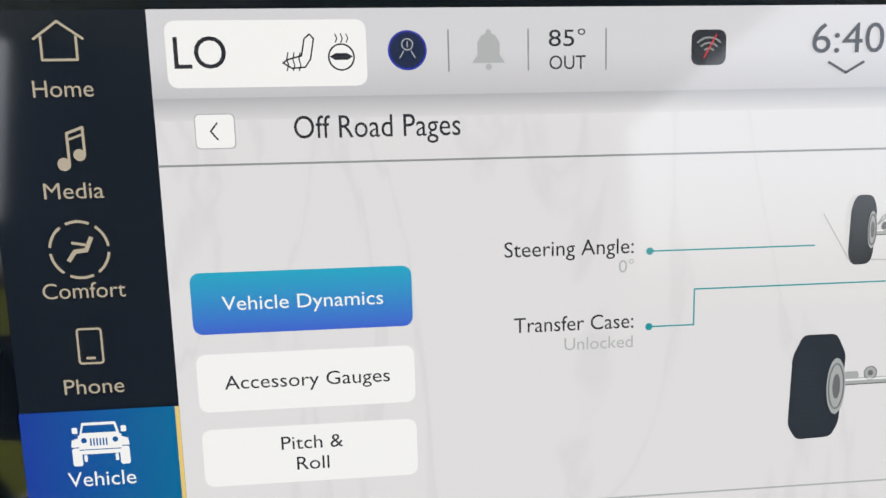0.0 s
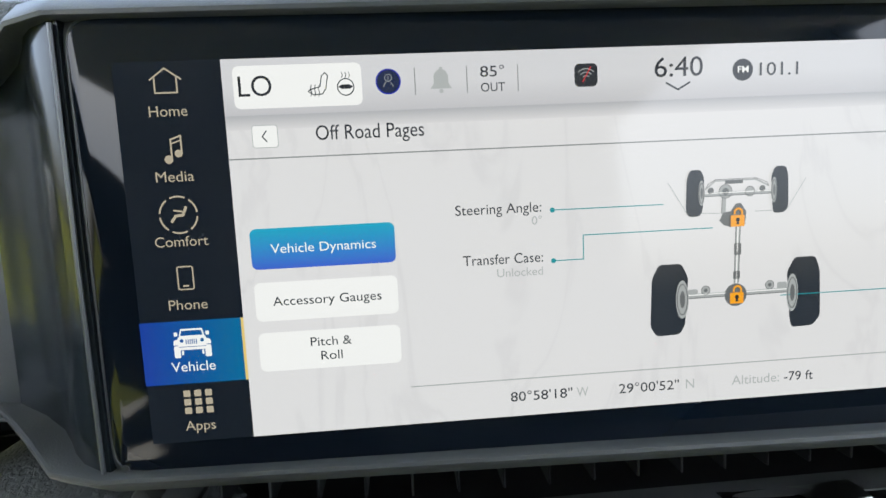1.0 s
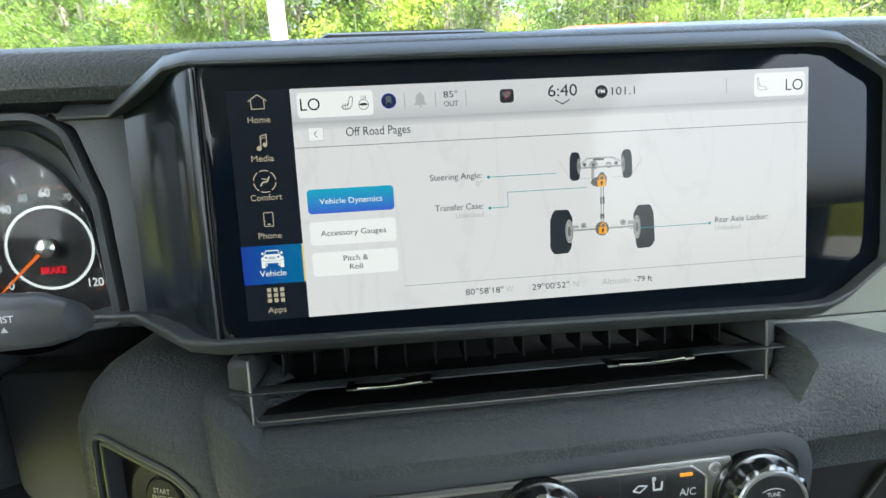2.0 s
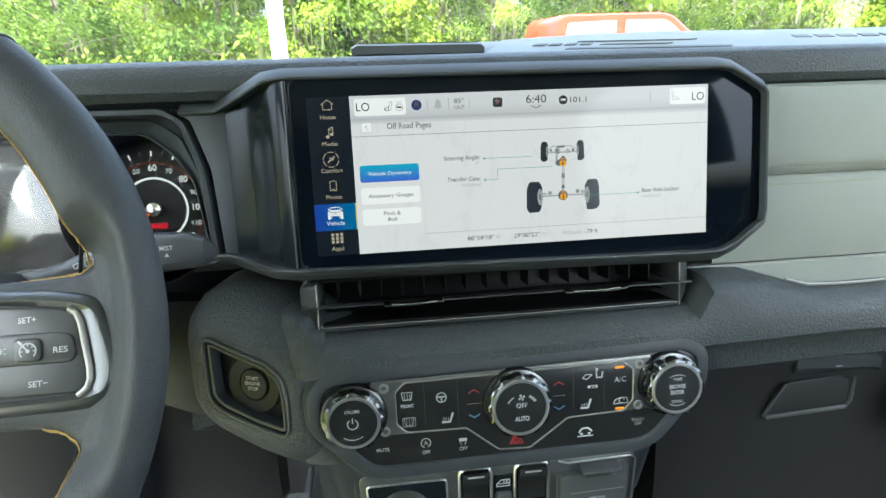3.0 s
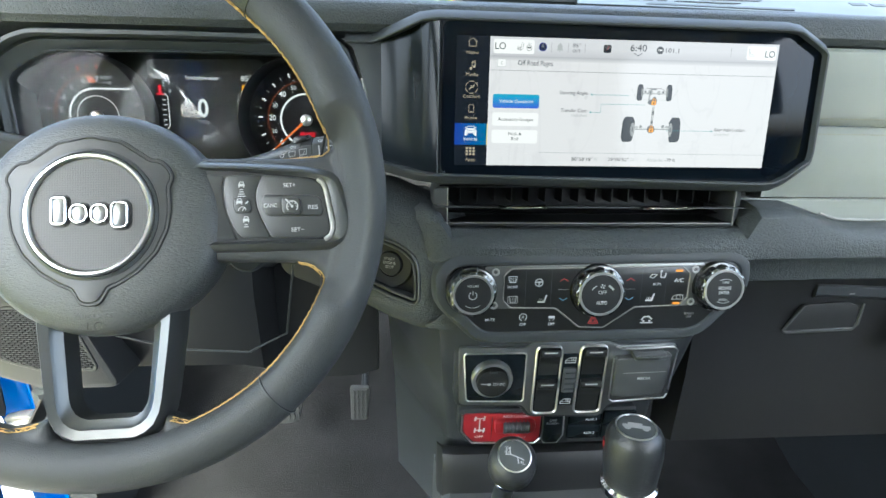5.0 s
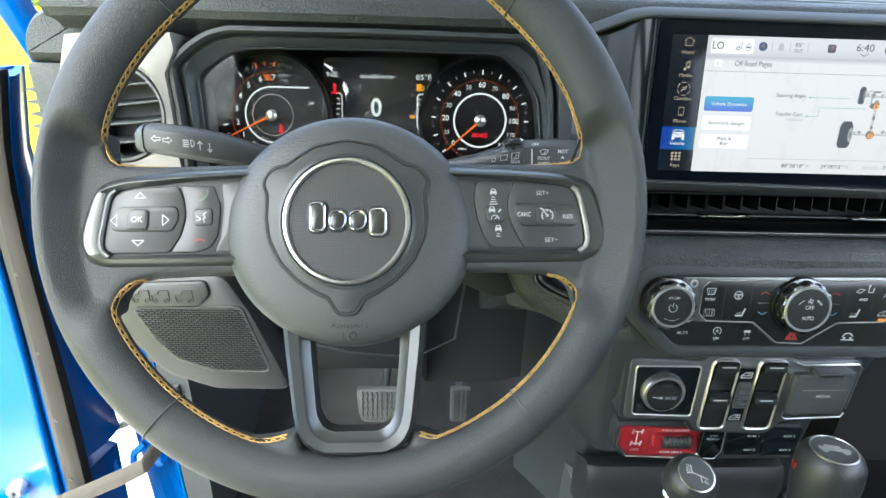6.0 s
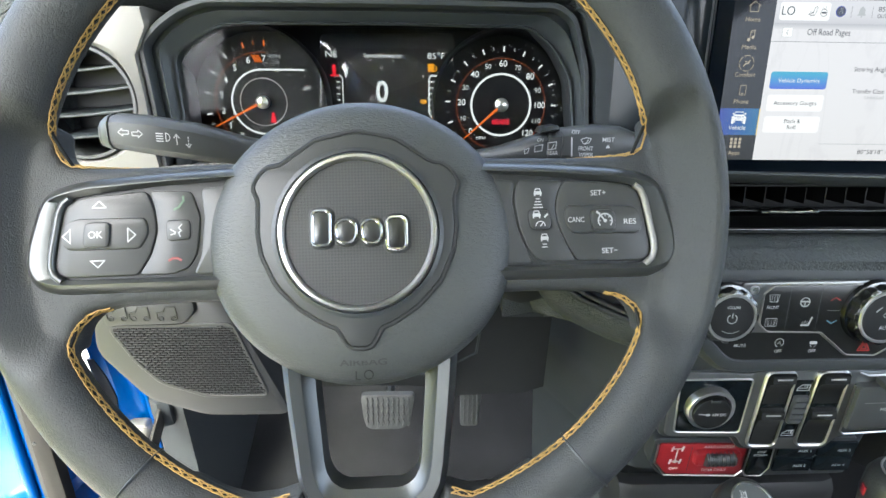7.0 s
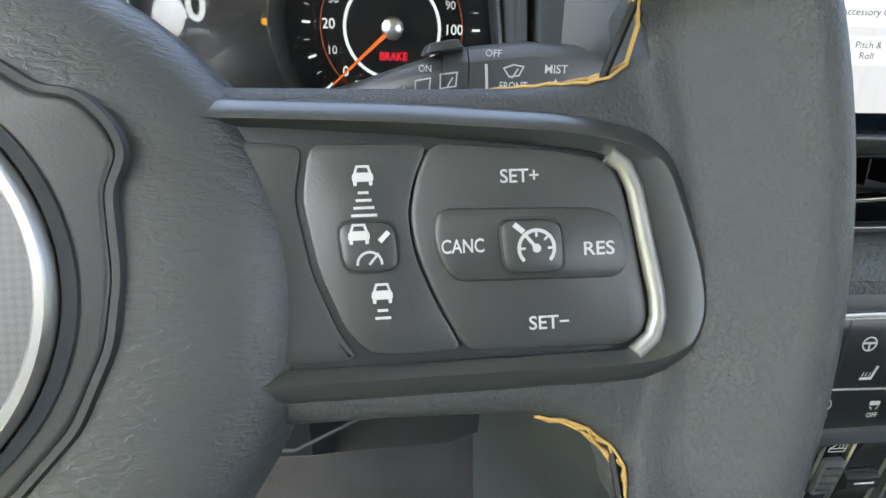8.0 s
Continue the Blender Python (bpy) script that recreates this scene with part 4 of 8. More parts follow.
def knob(name, cx, cz, words, face_y, parent_label, r=0.0212):
    k = thing(name, parent_label, "control knob", "dash control knobs")
    # knurled smoked body, narrow waist, then the bright ring with the black cap inside it
    part("skirt", lathe([(r + 0.0042, -0.008), (r + 0.0044, -0.0135), (r + 0.0036, -0.0160), (r + 0.0016, -0.0168)], 120, cx, cz), DARK_CHROME, k, "smoked chrome skirt")
    part("grip", lathe([(r + 0.0016, -0.012), (r + 0.0018, face_y + 0.0062), (r + 0.0012, face_y + 0.0026), (r - 0.0006, face_y + 0.0012)], 144, cx, cz, 12, 0.030), DARK_CHROME, k, "knurled smoked chrome grip")
    part("bright_ring", lathe([(r - 0.0006, -0.020), (r - 0.0006, face_y + 0.0010), (r - 0.0012, face_y + 0.0002), (r - 0.0026, face_y + 0.0002), (r - 0.0030, face_y + 0.0012)], 60, cx, cz), DULL_SILVER, k, "thin bright ring")
    part("cap", lathe([(r - 0.0026, -0.012), (r - 0.0028, face_y + 0.0010), (r - 0.0034, face_y + 0.0004), (0.0005, face_y + 0.0001)], 40, cx, cz), BUTTON_GLOSS, k, "black cap")
    for me, mat in words:
        part("marking", me, mat, k)
    return k


def climate_panel():
    panel = thing("climate_panel", "black climate control panel with bright trim and white symbols", "control panel")
    out = soften(ccw(mm([(-37, -156), (-27, -145), (241, -141), (252, -149), (251, -170), (216, -208), (203, -213), (8, -214.5), (-2, -212), (-36, -178)])), 0.008)
    part("surround", loft([[(x, y, z) for x, z in offset(out, d)] for d, y in ((-0.014, 0.03), (-0.012, -0.004), (-0.008, -0.0105), (-0.002, -0.0125), (0.001, -0.012), (0.003, -0.009))]), RUBBER, panel, "soft black surround")
    part("face", plate(offset(out, 0.001), 0.0, -0.0102, 0.0006), BUTTON_GLOSS, panel, "gloss black face")
    Y = -0.0103
    trim = ccw(mm([(1, -147), (213, -144), (214, -186), (191, -187.3), (146, -188.8), (117.5, -209.3), (93, -208.4), (69.2, -189.2), (1, -188)]))
    part("upper_plate", plate(soften(trim, 0.003), -0.006, Y - 0.0016, 0.0008), PANEL_METAL, panel, "satin metal trim plate")
    inset = ccw(mm([(26, -149.6), (190, -147.5), (198, -154), (197.5, -178), (190, -185.6), (146.5, -187.0), (117.0, -207.6), (93.6, -206.8), (69.8, -187.5), (26, -186.6), (19, -180), (19, -156)]))
    part("button_field", plate(soften(inset, 0.002), -0.006, Y - 0.0021, 0.0004), BUTTON_GLOSS, panel, "gloss black button field")
    part("trim_line", rim(soften(offset(inset, -0.0010), 0.002), 0.0011, Y - 0.001, Y - 0.0030, 0.0004), EDGE_SILVER, panel, "bright trim line")
    for x, z in ((10.7, -152.4), (10.0, -185.0), (203.6, -150.5), (202.4, -182.9)):
        s = part("screw", lathe([(0.0038, Y), (0.0038, Y - 0.0019), (0.0034, Y - 0.0025), (0.0020, Y - 0.0025), (0.0018, Y - 0.0012)], 20, x / 1000, z / 1000), SILVER, panel)
        part("screw_socket", lathe([(0.0019, Y), (0.0019, Y - 0.0015), (0.0003, Y - 0.0015)], 6, x / 1000, z / 1000), TRIM, s)
    # key lines between the buttons
    I = Y - 0.0024
    for x in (39.5, 64.0, 87, 129, 151.5, 175.5):
        part("key_gap", flat(mm([(x - 0.25, -186 if x != 151.5 else -184), (x + 0.25, -186), (x + 0.25, -150), (x - 0.25, -150)]), I + 0.0001), TRIM, panel)
    for x in (76, 140.3):
        part("up_arrow", stroke(mm([(x - 3.8, -161.2), (x, -158.8), (x + 3.8, -161.2)]), 0.0009, I), RED_PRINT, panel, "red up arrow")
        part("down_arrow", stroke(mm([(x - 3.8, -177.9), (x, -180.3), (x + 3.8, -177.9)]), 0.0009, I), BLUE_PRINT, panel, "blue down arrow")
        part("key_bar", stroke(mm([(x - 5, -169.5), (x + 5, -169.5)]), 0.0004, I), GREY_PRINT, panel)

    def mark(name, me, mat=WHITE_PRINT):
        part(name, me, mat, panel)

    def defrost(x, z, s):
        return [stroke(mm([(x - 5 * s, z + 3), (x + 5 * s, z + 3), (x + 3.6 * s, z - 2.6), (x - 3.6 * s, z - 2.6), (x - 5 * s, z + 3)]), 0.0005, I)] + [
            stroke(mm([(x - 2 + 2 * k, z - 3), (x - 1.6 + 2 * k, z - 1), (x - 2 + 2 * k, z + 1), (x - 1.6 + 2 * k, z + 2)]), 0.0004, I) for k in range(3)]

    mark("defrost_symbol", joined(*defrost(27, -159.5, 0.8)))
    mark("defrost_text", lettering("FRONT", 0.027, -0.1680, 0.0026, 0.0095, I, "middle", 0.01))
    mark("rear_defrost_symbol", joined(*defrost(27.6, -179, 0.72), stroke(rrect(0.0230, -0.1825, 0.0322, -0.1758, 0.001), 0.0005, I, True)), GREY_PRINT)
    mark("wheel_heat_symbol", joined(stroke(disc(0.052, -0.1625, 0.0036, 20), 0.0008, I, True), stroke(mm([(48.6, -162), (55.4, -162)]), 0.0012, I), stroke(mm([(52, -162), (52, -166)]), 0.001, I)))

    def seat_symbol(x, z):
        return joined(stroke(mm([(x - 4, z - 2.4), (x + 1.6, z - 2.4), (x + 3.8, z + 4)]), 0.0014, I), *[stroke(mm([(x - 3.4 + 1.8 * k, z - 1.2), (x - 2.9 + 1.8 * k, z + 1)]), 0.0004, I) for k in range(3)])

    mark("seat_heat_symbol", seat_symbol(56, -179.2))
    mark("seat_heat_symbol", seat_symbol(161, -178.6))
    mark("mode_symbol", joined(stroke(mm([(158.6, -157.6), (161.2, -155), (166, -155.4), (162, -158.8), (158.6, -157.6)]), 0.0008, I), stroke(mm([(169.4, -153), (169.6, -158), (173.6, -158), (174.2, -154)]), 0.0011, I),
                               flat(disc(0.1698, -0.1520, 0.0012, 10), I)))
    mark("mode_text", lettering("MODE", 0.1665, -0.1660, 0.0024, 0.0075, I, "middle", 0.01))
    mark("cooling_text", lettering("A/C", 0.188, -0.1630, 0.0040, 0.0090, I, "middle"))
    mark("recirculation_symbol", joined(stroke(mm([(182.6, -180), (184, -177), (188, -175.6), (193, -175.8), (194, -180), (182.6, -180)]), 0.0007, I), stroke(arc(0.189, -0.1778, 0.002, 0, 270, 10), 0.0006, I)))
    for z in (-151.6, -184.2):
        part("lamp", plate(rrect(0.1840, z / 1000 - 0.0010, 0.1912, z / 1000 + 0.0010, 0.0006), Y, I, 0.0003), LED, panel, "amber lamp")
    J = Y - 0.0001
    mark("mute_text", lettering("MUTE", 0.0073, -0.2010, 0.0026, 0.0095, J, "middle", 0.01))
    mark("stop_start_symbol", joined(stroke(arc(0.039, -0.1975, 0.0035, -60, 250, 16), 0.0006, J), lettering("A", 0.039, -0.1990, 0.0032, 0, J, "middle"), lettering("OFF", 0.039, -0.2060, 0.0026, 0.006, J, "middle", 0.01)))
    mark("traction_symbol", joined(flat(rrect(0.0638, -0.1990, 0.0698, -0.1965, 0.0008), J), stroke(mm([(64.4, -199.6), (65.6, -201.4)]), 0.0005, J), stroke(mm([(69.2, -199.6), (68, -201.4)]), 0.0005, J),
                                   lettering("OFF", 0.0668, -0.2060, 0.0026, 0.006, J, "middle", 0.01)))
    mark("hazard_triangle", joined(stroke(mm([(101.8, -203.6), (106.8, -195), (111.8, -203.6)]), 0.0010, I, True), stroke(mm([(104.3, -202.2), (106.8, -198), (109.3, -202.2)]), 0.0008, I, True)), RED_PRINT)
    mark("hill_descent_symbol", joined(stroke(mm([(155, -204.6), (167, -204.6)]), 0.0010, J), stroke(mm([(156, -201.6), (158.5, -198.4), (163, -198.2), (166, -201)]), 0.0012, J), flat(disc(0.158, -0.2028, 0.0011, 10), J), flat(disc(0.164, -0.2028, 0.0011, 10), J)))
    mark("screen_off_text", joined(lettering("SCREEN", 0.2030, -0.1965, 0.0022, 0.010, J, "middle", 0.01), lettering("OFF", 0.2030, -0.2000, 0.0022, 0.005, J, "middle", 0.01)), GREY_PRINT)

    F = -0.0262
    vol = [(lettering("VOLUME", -0.0120, -0.1625, 0.0022, 0.0105, F, "middle", 0.01), WHITE_PRINT), (stroke(arc(-0.0120, -0.1706, 0.0036, 125, 415, 16), 0.0007, F), WHITE_PRINT),
           (stroke(mm([(-12, -166.2), (-12, -169.8)]), 0.0007, F), WHITE_PRINT), (stroke(arc(-0.0120, -0.1706, 0.0115, 235, 305, 10), 0.0005, F), WHITE_PRINT)]
    knob("volume_knob", -0.0115, -0.1702, vol, -0.026, "chrome-rimmed black volume knob with a power symbol", 0.0196)
    fan = [(lettering("OFF", 0.1085, -0.1700, 0.0034, 0.0080, F, "middle", 0.01), WHITE_PRINT), (lettering("AUTO", 0.1085, -0.1800, 0.0034, 0.0105, F, "middle", 0.01), WHITE_PRINT),
           (joined(*[flat([(0.1085 + 0.0024 * math.cos(a), -0.1625 + 0.0024 * math.sin(a)), (0.1085, -0.1625), (0.1085 + 0.0026 * math.cos(a + 0.8), -0.1625 + 0.0026 * math.sin(a + 0.8))], F) for a in (0, 1.57, 3.14, 4.71)]), WHITE_PRINT),
           (stroke(arc(0.1085, -0.1725, 0.0120, 60, 35, 6), 0.0018, F), WHITE_PRINT), (stroke(arc(0.1085, -0.1725, 0.0120, 145, 120, 6), 0.0009, F), WHITE_PRINT)]
    knob("fan_knob", 0.1080, -0.1705, fan, -0.026, "chrome-rimmed black fan knob in the middle", 0.0216)
    tune = [(lettering("TUNE", 0.2262, -0.1605, 0.0022, 0.0070, F, "middle", 0.01), WHITE_PRINT), (lettering("BROWSE", 0.2262, -0.1665, 0.0030, 0.0125, F, "middle", 0.02), WHITE_PRINT), (lettering("ENTER", 0.2262, -0.1710, 0.0030, 0.0105, F, "middle", 0.02), WHITE_PRINT),
            (lettering("SCROLL", 0.2262, -0.1775, 0.0020, 0.0090, F, "middle", 0.01), WHITE_PRINT), (stroke(arc(0.2262, -0.1680, 0.0118, 60, 120, 8), 0.0005, F), WHITE_PRINT), (stroke(arc(0.2262, -0.1680, 0.0118, 240, 300, 8), 0.0005, F), WHITE_PRINT)]
    knob("tuning_knob", 0.2265, -0.1670, tune, -0.026, "chrome-rimmed black browse and enter knob", 0.0203)


dash_top()
defrost_panel()
passenger_panel()
lower_pad()
left_wrap()
air_vent()
climate_panel()

# ---- centre stack and console ----
STACK = pose(0.106, 0.040, -0.266, 9.5, 0, 0)


def centre_stack():
    body = thing("centre_stack", "black plastic centre stack below the climate controls", "centre console")
    rings = []
    for z, xl, xr, y in ((-0.205, -0.040, 0.248, 0.030), (-0.235, -0.036, 0.244, 0.042), (-0.30, -0.030, 0.238, 0.066), (-0.33, -0.027, 0.233, 0.094), (-0.395, -0.021, 0.226, 0.106), (-0.408, -0.020, 0.225, 0.160), (-0.56, -0.014, 0.222, 0.172)):
        rings.append([(xl, y, z), (xl + 0.008, y - 0.006, z), (xr - 0.008, y - 0.006, z), (xr, y, z), (xr + 0.05, 0.30, z), (xl - 0.065, 0.30, z)])
    part("shell", loft(rings), TRIM, body)
    # one satin plate steps out round the window switches; a fine bright edge follows it
    frame = soften(ccw(mm([(-122, 15), (-118, 18), (-50, 15), (-41, 23), (40, 22.5), (50, 17), (116, 18), (119, 5), (116, -54), (52, -60), (42, -76.5), (-38, -74), (-48, -59), (-119, -57)])), 0.006)
    part("plate_surround", moved(plate(offset(frame, -0.005), 0.03, 0.0035, 0.003), STACK), TRIM, body, "satin black surround")
    part("switch_plate", moved(plate(frame, 0.02, 0.0005, 0.0015), STACK), PLATE_SILVER, body, "satin metal switch plate")
    part("plate_trim", moved(rim(soften(ccw(mm([(-117, 10.5), (-48, 10.5), (-47, -54), (-112, -52)])), 0.005), 0.0016, 0.004, -0.0010, 0.0006), STACK), SILVER, body, "bright frame round the power socket")
    part("socket_plate", moved(plate(soften(ccw(mm([(-115.6, 9.2), (-49.4, 9.2), (-48.4, -52.6), (-110.8, -50.8)])), 0.0045), 0.006, -0.0002, 0.0004), STACK), GLOSS, body, "gloss black socket plate")
    socket = part("power_socket", moved(lathe([(0.0222, 0.002), (0.0222, -0.0066), (0.0212, -0.0082), (0.0182, -0.0080), (0.0176, 0.001)], 48, -0.0852, -0.0195), STACK), SILVER, body, "chrome-ringed socket cap")
    part("cap", moved(lathe([(0.0178, 0.001), (0.0176, -0.0074), (0.0168, -0.0092), (0.0010, -0.0096)], 48, -0.0848, -0.0222), STACK), BUTTON_GLOSS, socket, "black cap")
    part("cap_lip", moved(plate(rrect(-0.0890, -0.0085, -0.0805, -0.0055, 0.001), 0, -0.0108, 0.0006), STACK), TRIM, socket)
    part("socket_text", moved(lettering("12V DC", -0.0846, -0.0240, 0.0032, 0.0125, -0.0099, "left", 0.015), STACK), WHITE_PRINT, socket)
    part("plug_symbol", moved(joined(stroke(mm([(-97.6, -21.6), (-90.6, -22.4)]), 0.0010, -0.0099), flat(rrect(-0.0908, -0.0239, -0.0872, -0.0210, 0.0008), -0.0099)), STACK), WHITE_PRINT, socket)
    # window switches: two columns of two rockers in bright frames
    for side, x0, x1 in ((-1, -37, -12), (1, 11, 38)):
        col = soften(ccw(mm([(x0, 17), (x1, 17), (x1 + 1.5, -68), (x0 + 0.5, -68)])), 0.006)
        part("switch_frame", moved(rim(offset(col, -0.0022), 0.0024, 0.006, -0.0026, 0.0010), STACK), SILVER, body, "bright frame round the window switches")
        part("switch_well", moved(plate(col, 0.006, -0.0010, 0.0003), STACK), GLOSS, body, "gloss black switch well")
        for z1, z0 in ((17, -18), (-20, -66)):
            y1 = z1 if z1 > 0 else -24
            rock = part("window_switch", moved(loft([[(x0 / 1000 + 0.0022, y, z / 1000), (x1 / 1000 - 0.0012, y, z / 1000)] + [(x1 / 1000 - 0.0012, 0.004, z / 1000), (x0 / 1000 + 0.0022, 0.004, z / 1000)]
                                                  for z, y in ((y1 + 1, -0.0012), (y1 - 1, -0.0052), (y1 - 8.5, -0.0066), (y1 - 11, -0.0040), (y1 - 22, -0.0014), (z0, -0.0012))]), STACK), BUTTON_GLOSS, body, "gloss black window rocker")
            part("rocker_mark", moved(stroke(mm([((x0 + x1) / 2 - 6.6, y1 - 3.4), ((x0 + x1) / 2 + 6.6, y1 - 3.4)]), 0.0017, -0.0068), STACK), WHITE_PRINT, rock)
    part("centre_slot", moved(plate(rrect(-0.0085, -0.060, 0.0085, 0.008, 0.002), 0.004, -0.0004, 0.0004), STACK), GLOSS, body, "black slot between the switches")
    for z, k in ((0.2, 1), (-53.9, -1)):
        part("window_symbol", moved(joined(stroke(mm([(-5.6, z - 3.2), (-5.6, z - 0.4), (-1.6, z + 3.2), (5.4, z + 3.2), (5.4, z - 3.2)]), 0.0010, -0.0008, True), stroke(mm([(-5.6, z - 0.6), (5.4, z - 0.6)]), 0.0008, -0.0008),
                                                 stroke(mm([(0.6, z - 0.6), (0.6, z + 3)]), 0.0007, -0.0008), stroke(mm([(3.0, z - 0.2), (3.0, z + 2.4)]), 0.0012, -0.0008)), STACK), WHITE_PRINT, body)
    part("lock_switch", moved(plate(rrect(-0.0068, -0.0405, 0.0072, -0.0085, 0.002), 0.004, -0.0040, 0.0018), STACK), STACK_PLASTIC, body, "window lock switch")
    part("lock_switch_ridge", moved(joined(*[plate(rrect(-0.0055, z, 0.006, z + 0.0014, 0.0004), 0, -0.0052, 0.0003) for z in (-0.0150, -0.0220, -0.0290, -0.0355)]), STACK), TRIM, body)
    # media port door
    door = part("port_door", moved(plate(soften(ccw(mm([(48.5, 4.6), (110, 8.4), (109, -43.5), (50.5, -46)])), 0.003), 0.006, -0.0070, 0.0022), STACK), STACK_PLASTIC, body, "grained flap over the media ports")
    part("flap_handle", moved(plate(soften(ccw(mm([(65, 11.4), (101, 12.2), (101.4, 4.8), (66.6, 4.6)])), 0.0015), 0.0, -0.0120, 0.002), STACK), STACK_PLASTIC, door, "finger grip")
    part("grip_slot", moved(plate(soften(ccw(mm([(68, 8.2), (92, 8.9), (92, 6.4), (68.4, 5.8)])), 0.0006), 0.0, -0.0122, 0.0003), STACK), RECESS, door)
    part("flap_line", moved(stroke(mm([(58, -13.6), (106, -12.2)]), 0.0007, -0.0072), STACK), GREY_PRINT, door)
    part("flap_text", moved(lettering("MEDIA", 0.0824, -0.0222, 0.0034, 0.0150, -0.0073, "middle", 0.02), STACK), WHITE_PRINT, door)
    part("port_trim", moved(tube([(0.0470, -0.002, 0.0030), (0.0485, -0.0032, -0.0500), (0.0530, -0.0035, -0.0535), (0.112, -0.0035, -0.0500), (0.1150, -0.003, -0.045)], 0.0009, 6), STACK), SILVER, body, "bright edge under the flap")
    part("port_trim", moved(tube([(0.0480, -0.001, 0.0165), (0.0560, -0.0018, 0.0140), (0.112, -0.0018, 0.0158), (0.1170, -0.0018, 0.0120), (0.1160, -0.0018, -0.040)], 0.0009, 6), STACK), SILVER, body, "bright edge over the flap")
    # lower switch row, set further back
    LOW = pose(0.111, 0.0735, -0.357, 9.5, 0, 0)
    part("switch_bed", moved(plate(soften(ccw(mm([(-121, 16), (92, 14), (92, -36), (-24, -38), (-106, -36), (-121, -18)])), 0.006), 0.03, 0.0025, 0.002), LOW), TRIM, body, "satin black switch row")
    red = soften(ccw(mm([(-115, 10.5), (-24, 8.5), (-23, -27), (-28.5, -33), (-103, -30), (-115.4, -14)])), 0.004)
    lock = part("axle_locker_plate", moved(plate(red, 0.02, 0.0006, 0.0008), LOW), RED_PLASTIC, body, "red axle locker switch plate")
    part("plate_edge", moved(tube([(-0.1168, 0.0004, 0.010), (-0.1172, 0.0004, -0.0145), (-0.1042, 0.0004, -0.0314), (-0.029, 0.0004, -0.0345), (-0.0220, 0.0004, -0.0275)], 0.0009, 6), LOW), SILVER, body, "bright lower edge")
    part("divider", moved(stroke(mm([(-81.4, 6), (-81.4, -26)]), 0.0007, 0.0004), LOW), TRIM, lock)
    part("rocker", moved(plate(soften(ccw(mm([(-79, 1.6), (-73, 3.4), (-36, 2.6), (-30.4, 0), (-30.2, -15.2), (-77.8, -15.2)])), 0.004), 0.004, -0.0055, 0.003), LOW), RED_PLASTIC, lock, "red rocker")
    roller = part("rocker_roller", moved(tube([(-0.0690, -0.0035, -0.0055), (-0.0385, -0.0035, -0.0058)], 0.0076, 20), LOW), TRIM, lock, "ribbed black roller")
    for k in range(7):
        part("roller_rib", moved(tube([(-0.0665 + 0.0043 * k + 0.0004 * math.cos(q), -0.0035 + 0.0079 * math.cos(q), -0.0056 + 0.0079 * math.sin(q)) for q in [2 * math.pi * i / 16 for i in range(16)]], 0.0007, 5, closed=True), LOW), TRIM, roller)
    for word, x, z, wide in (("AXLE LOCKER", -0.0535, 0.0046, 0.032), ("REAR ONLY", -0.0525, -0.0270, 0.026), ("OFF", -0.0958, -0.0240, 0.010)):
        part("plate_text", moved(lettering(word, x, z, 0.0032, wide, 0.0003, "middle", 0.015), LOW), WHITE_PRINT, lock)
    part("axle_symbol", moved(joined(stroke(mm([(-102, 4), (-90, 4)]), 0.0014, 0.0003), stroke(mm([(-102, -13), (-90, -13)]), 0.0014, 0.0003), stroke(mm([(-96, 4), (-96, -13)]), 0.0014, 0.0003), flat(disc(-0.096, -0.013, 0.0022, 12), 0.0002),
                                     *[stroke(mm([(x, z - 2.6), (x + 0.8, z + 2.6)]), 0.0022, 0.0003) for x in (-101.6, -91.2) for z in (4, -13)]), LOW), WHITE_PRINT, lock)
    out = soften(ccw(mm([(-20, 5.4), (2, 5.0), (3.4, -23), (-2.2, -33), (-17.4, -32.6), (-20, -27)])), 0.002)
    mode = part("off_road_switch", moved(plate(out, 0.02, -0.0015, 0.001), LOW), GLOSS, body, "black off-road mode switch")
    part("switch_text", moved(joined(lettering("OFF", -0.0095, -0.0012, 0.0030, 0.009, -0.0018, "middle", 0.015), lettering("ROAD+", -0.0095, -0.0056, 0.0030, 0.0145, -0.0018, "middle", 0.015)), LOW), WHITE_PRINT, mode)
    part("switch_edge", moved(tube([(-0.0212, 0.0, 0.005), (-0.0212, 0.0, -0.0275), (-0.0180, 0.0, -0.0338), (-0.0018, 0.0, -0.0342), (0.0046, 0.0, -0.0232), (0.0034, 0.0, 0.006)], 0.0009, 6), LOW), SILVER, body, "bright edge")
    for k, (x, z) in enumerate(((0.010, -0.0090), (0.010, -0.0290), (0.0515, -0.0090), (0.0515, -0.0290))):
        aux = part("aux_switch", moved(plate(rrect(x, z, x + 0.0395, z + 0.0185, 0.0015), 0.02, -0.0002, 0.0012), LOW), GLOSS, body, "black auxiliary switch")
        part("switch_text", moved(lettering(("AUX 1", "AUX 2", "AUX 3", "AUX 4")[k], x + 0.0265, z + 0.0068, 0.0032, 0.0135, -0.0005, "middle", 0.015), LOW), WHITE_PRINT, aux)


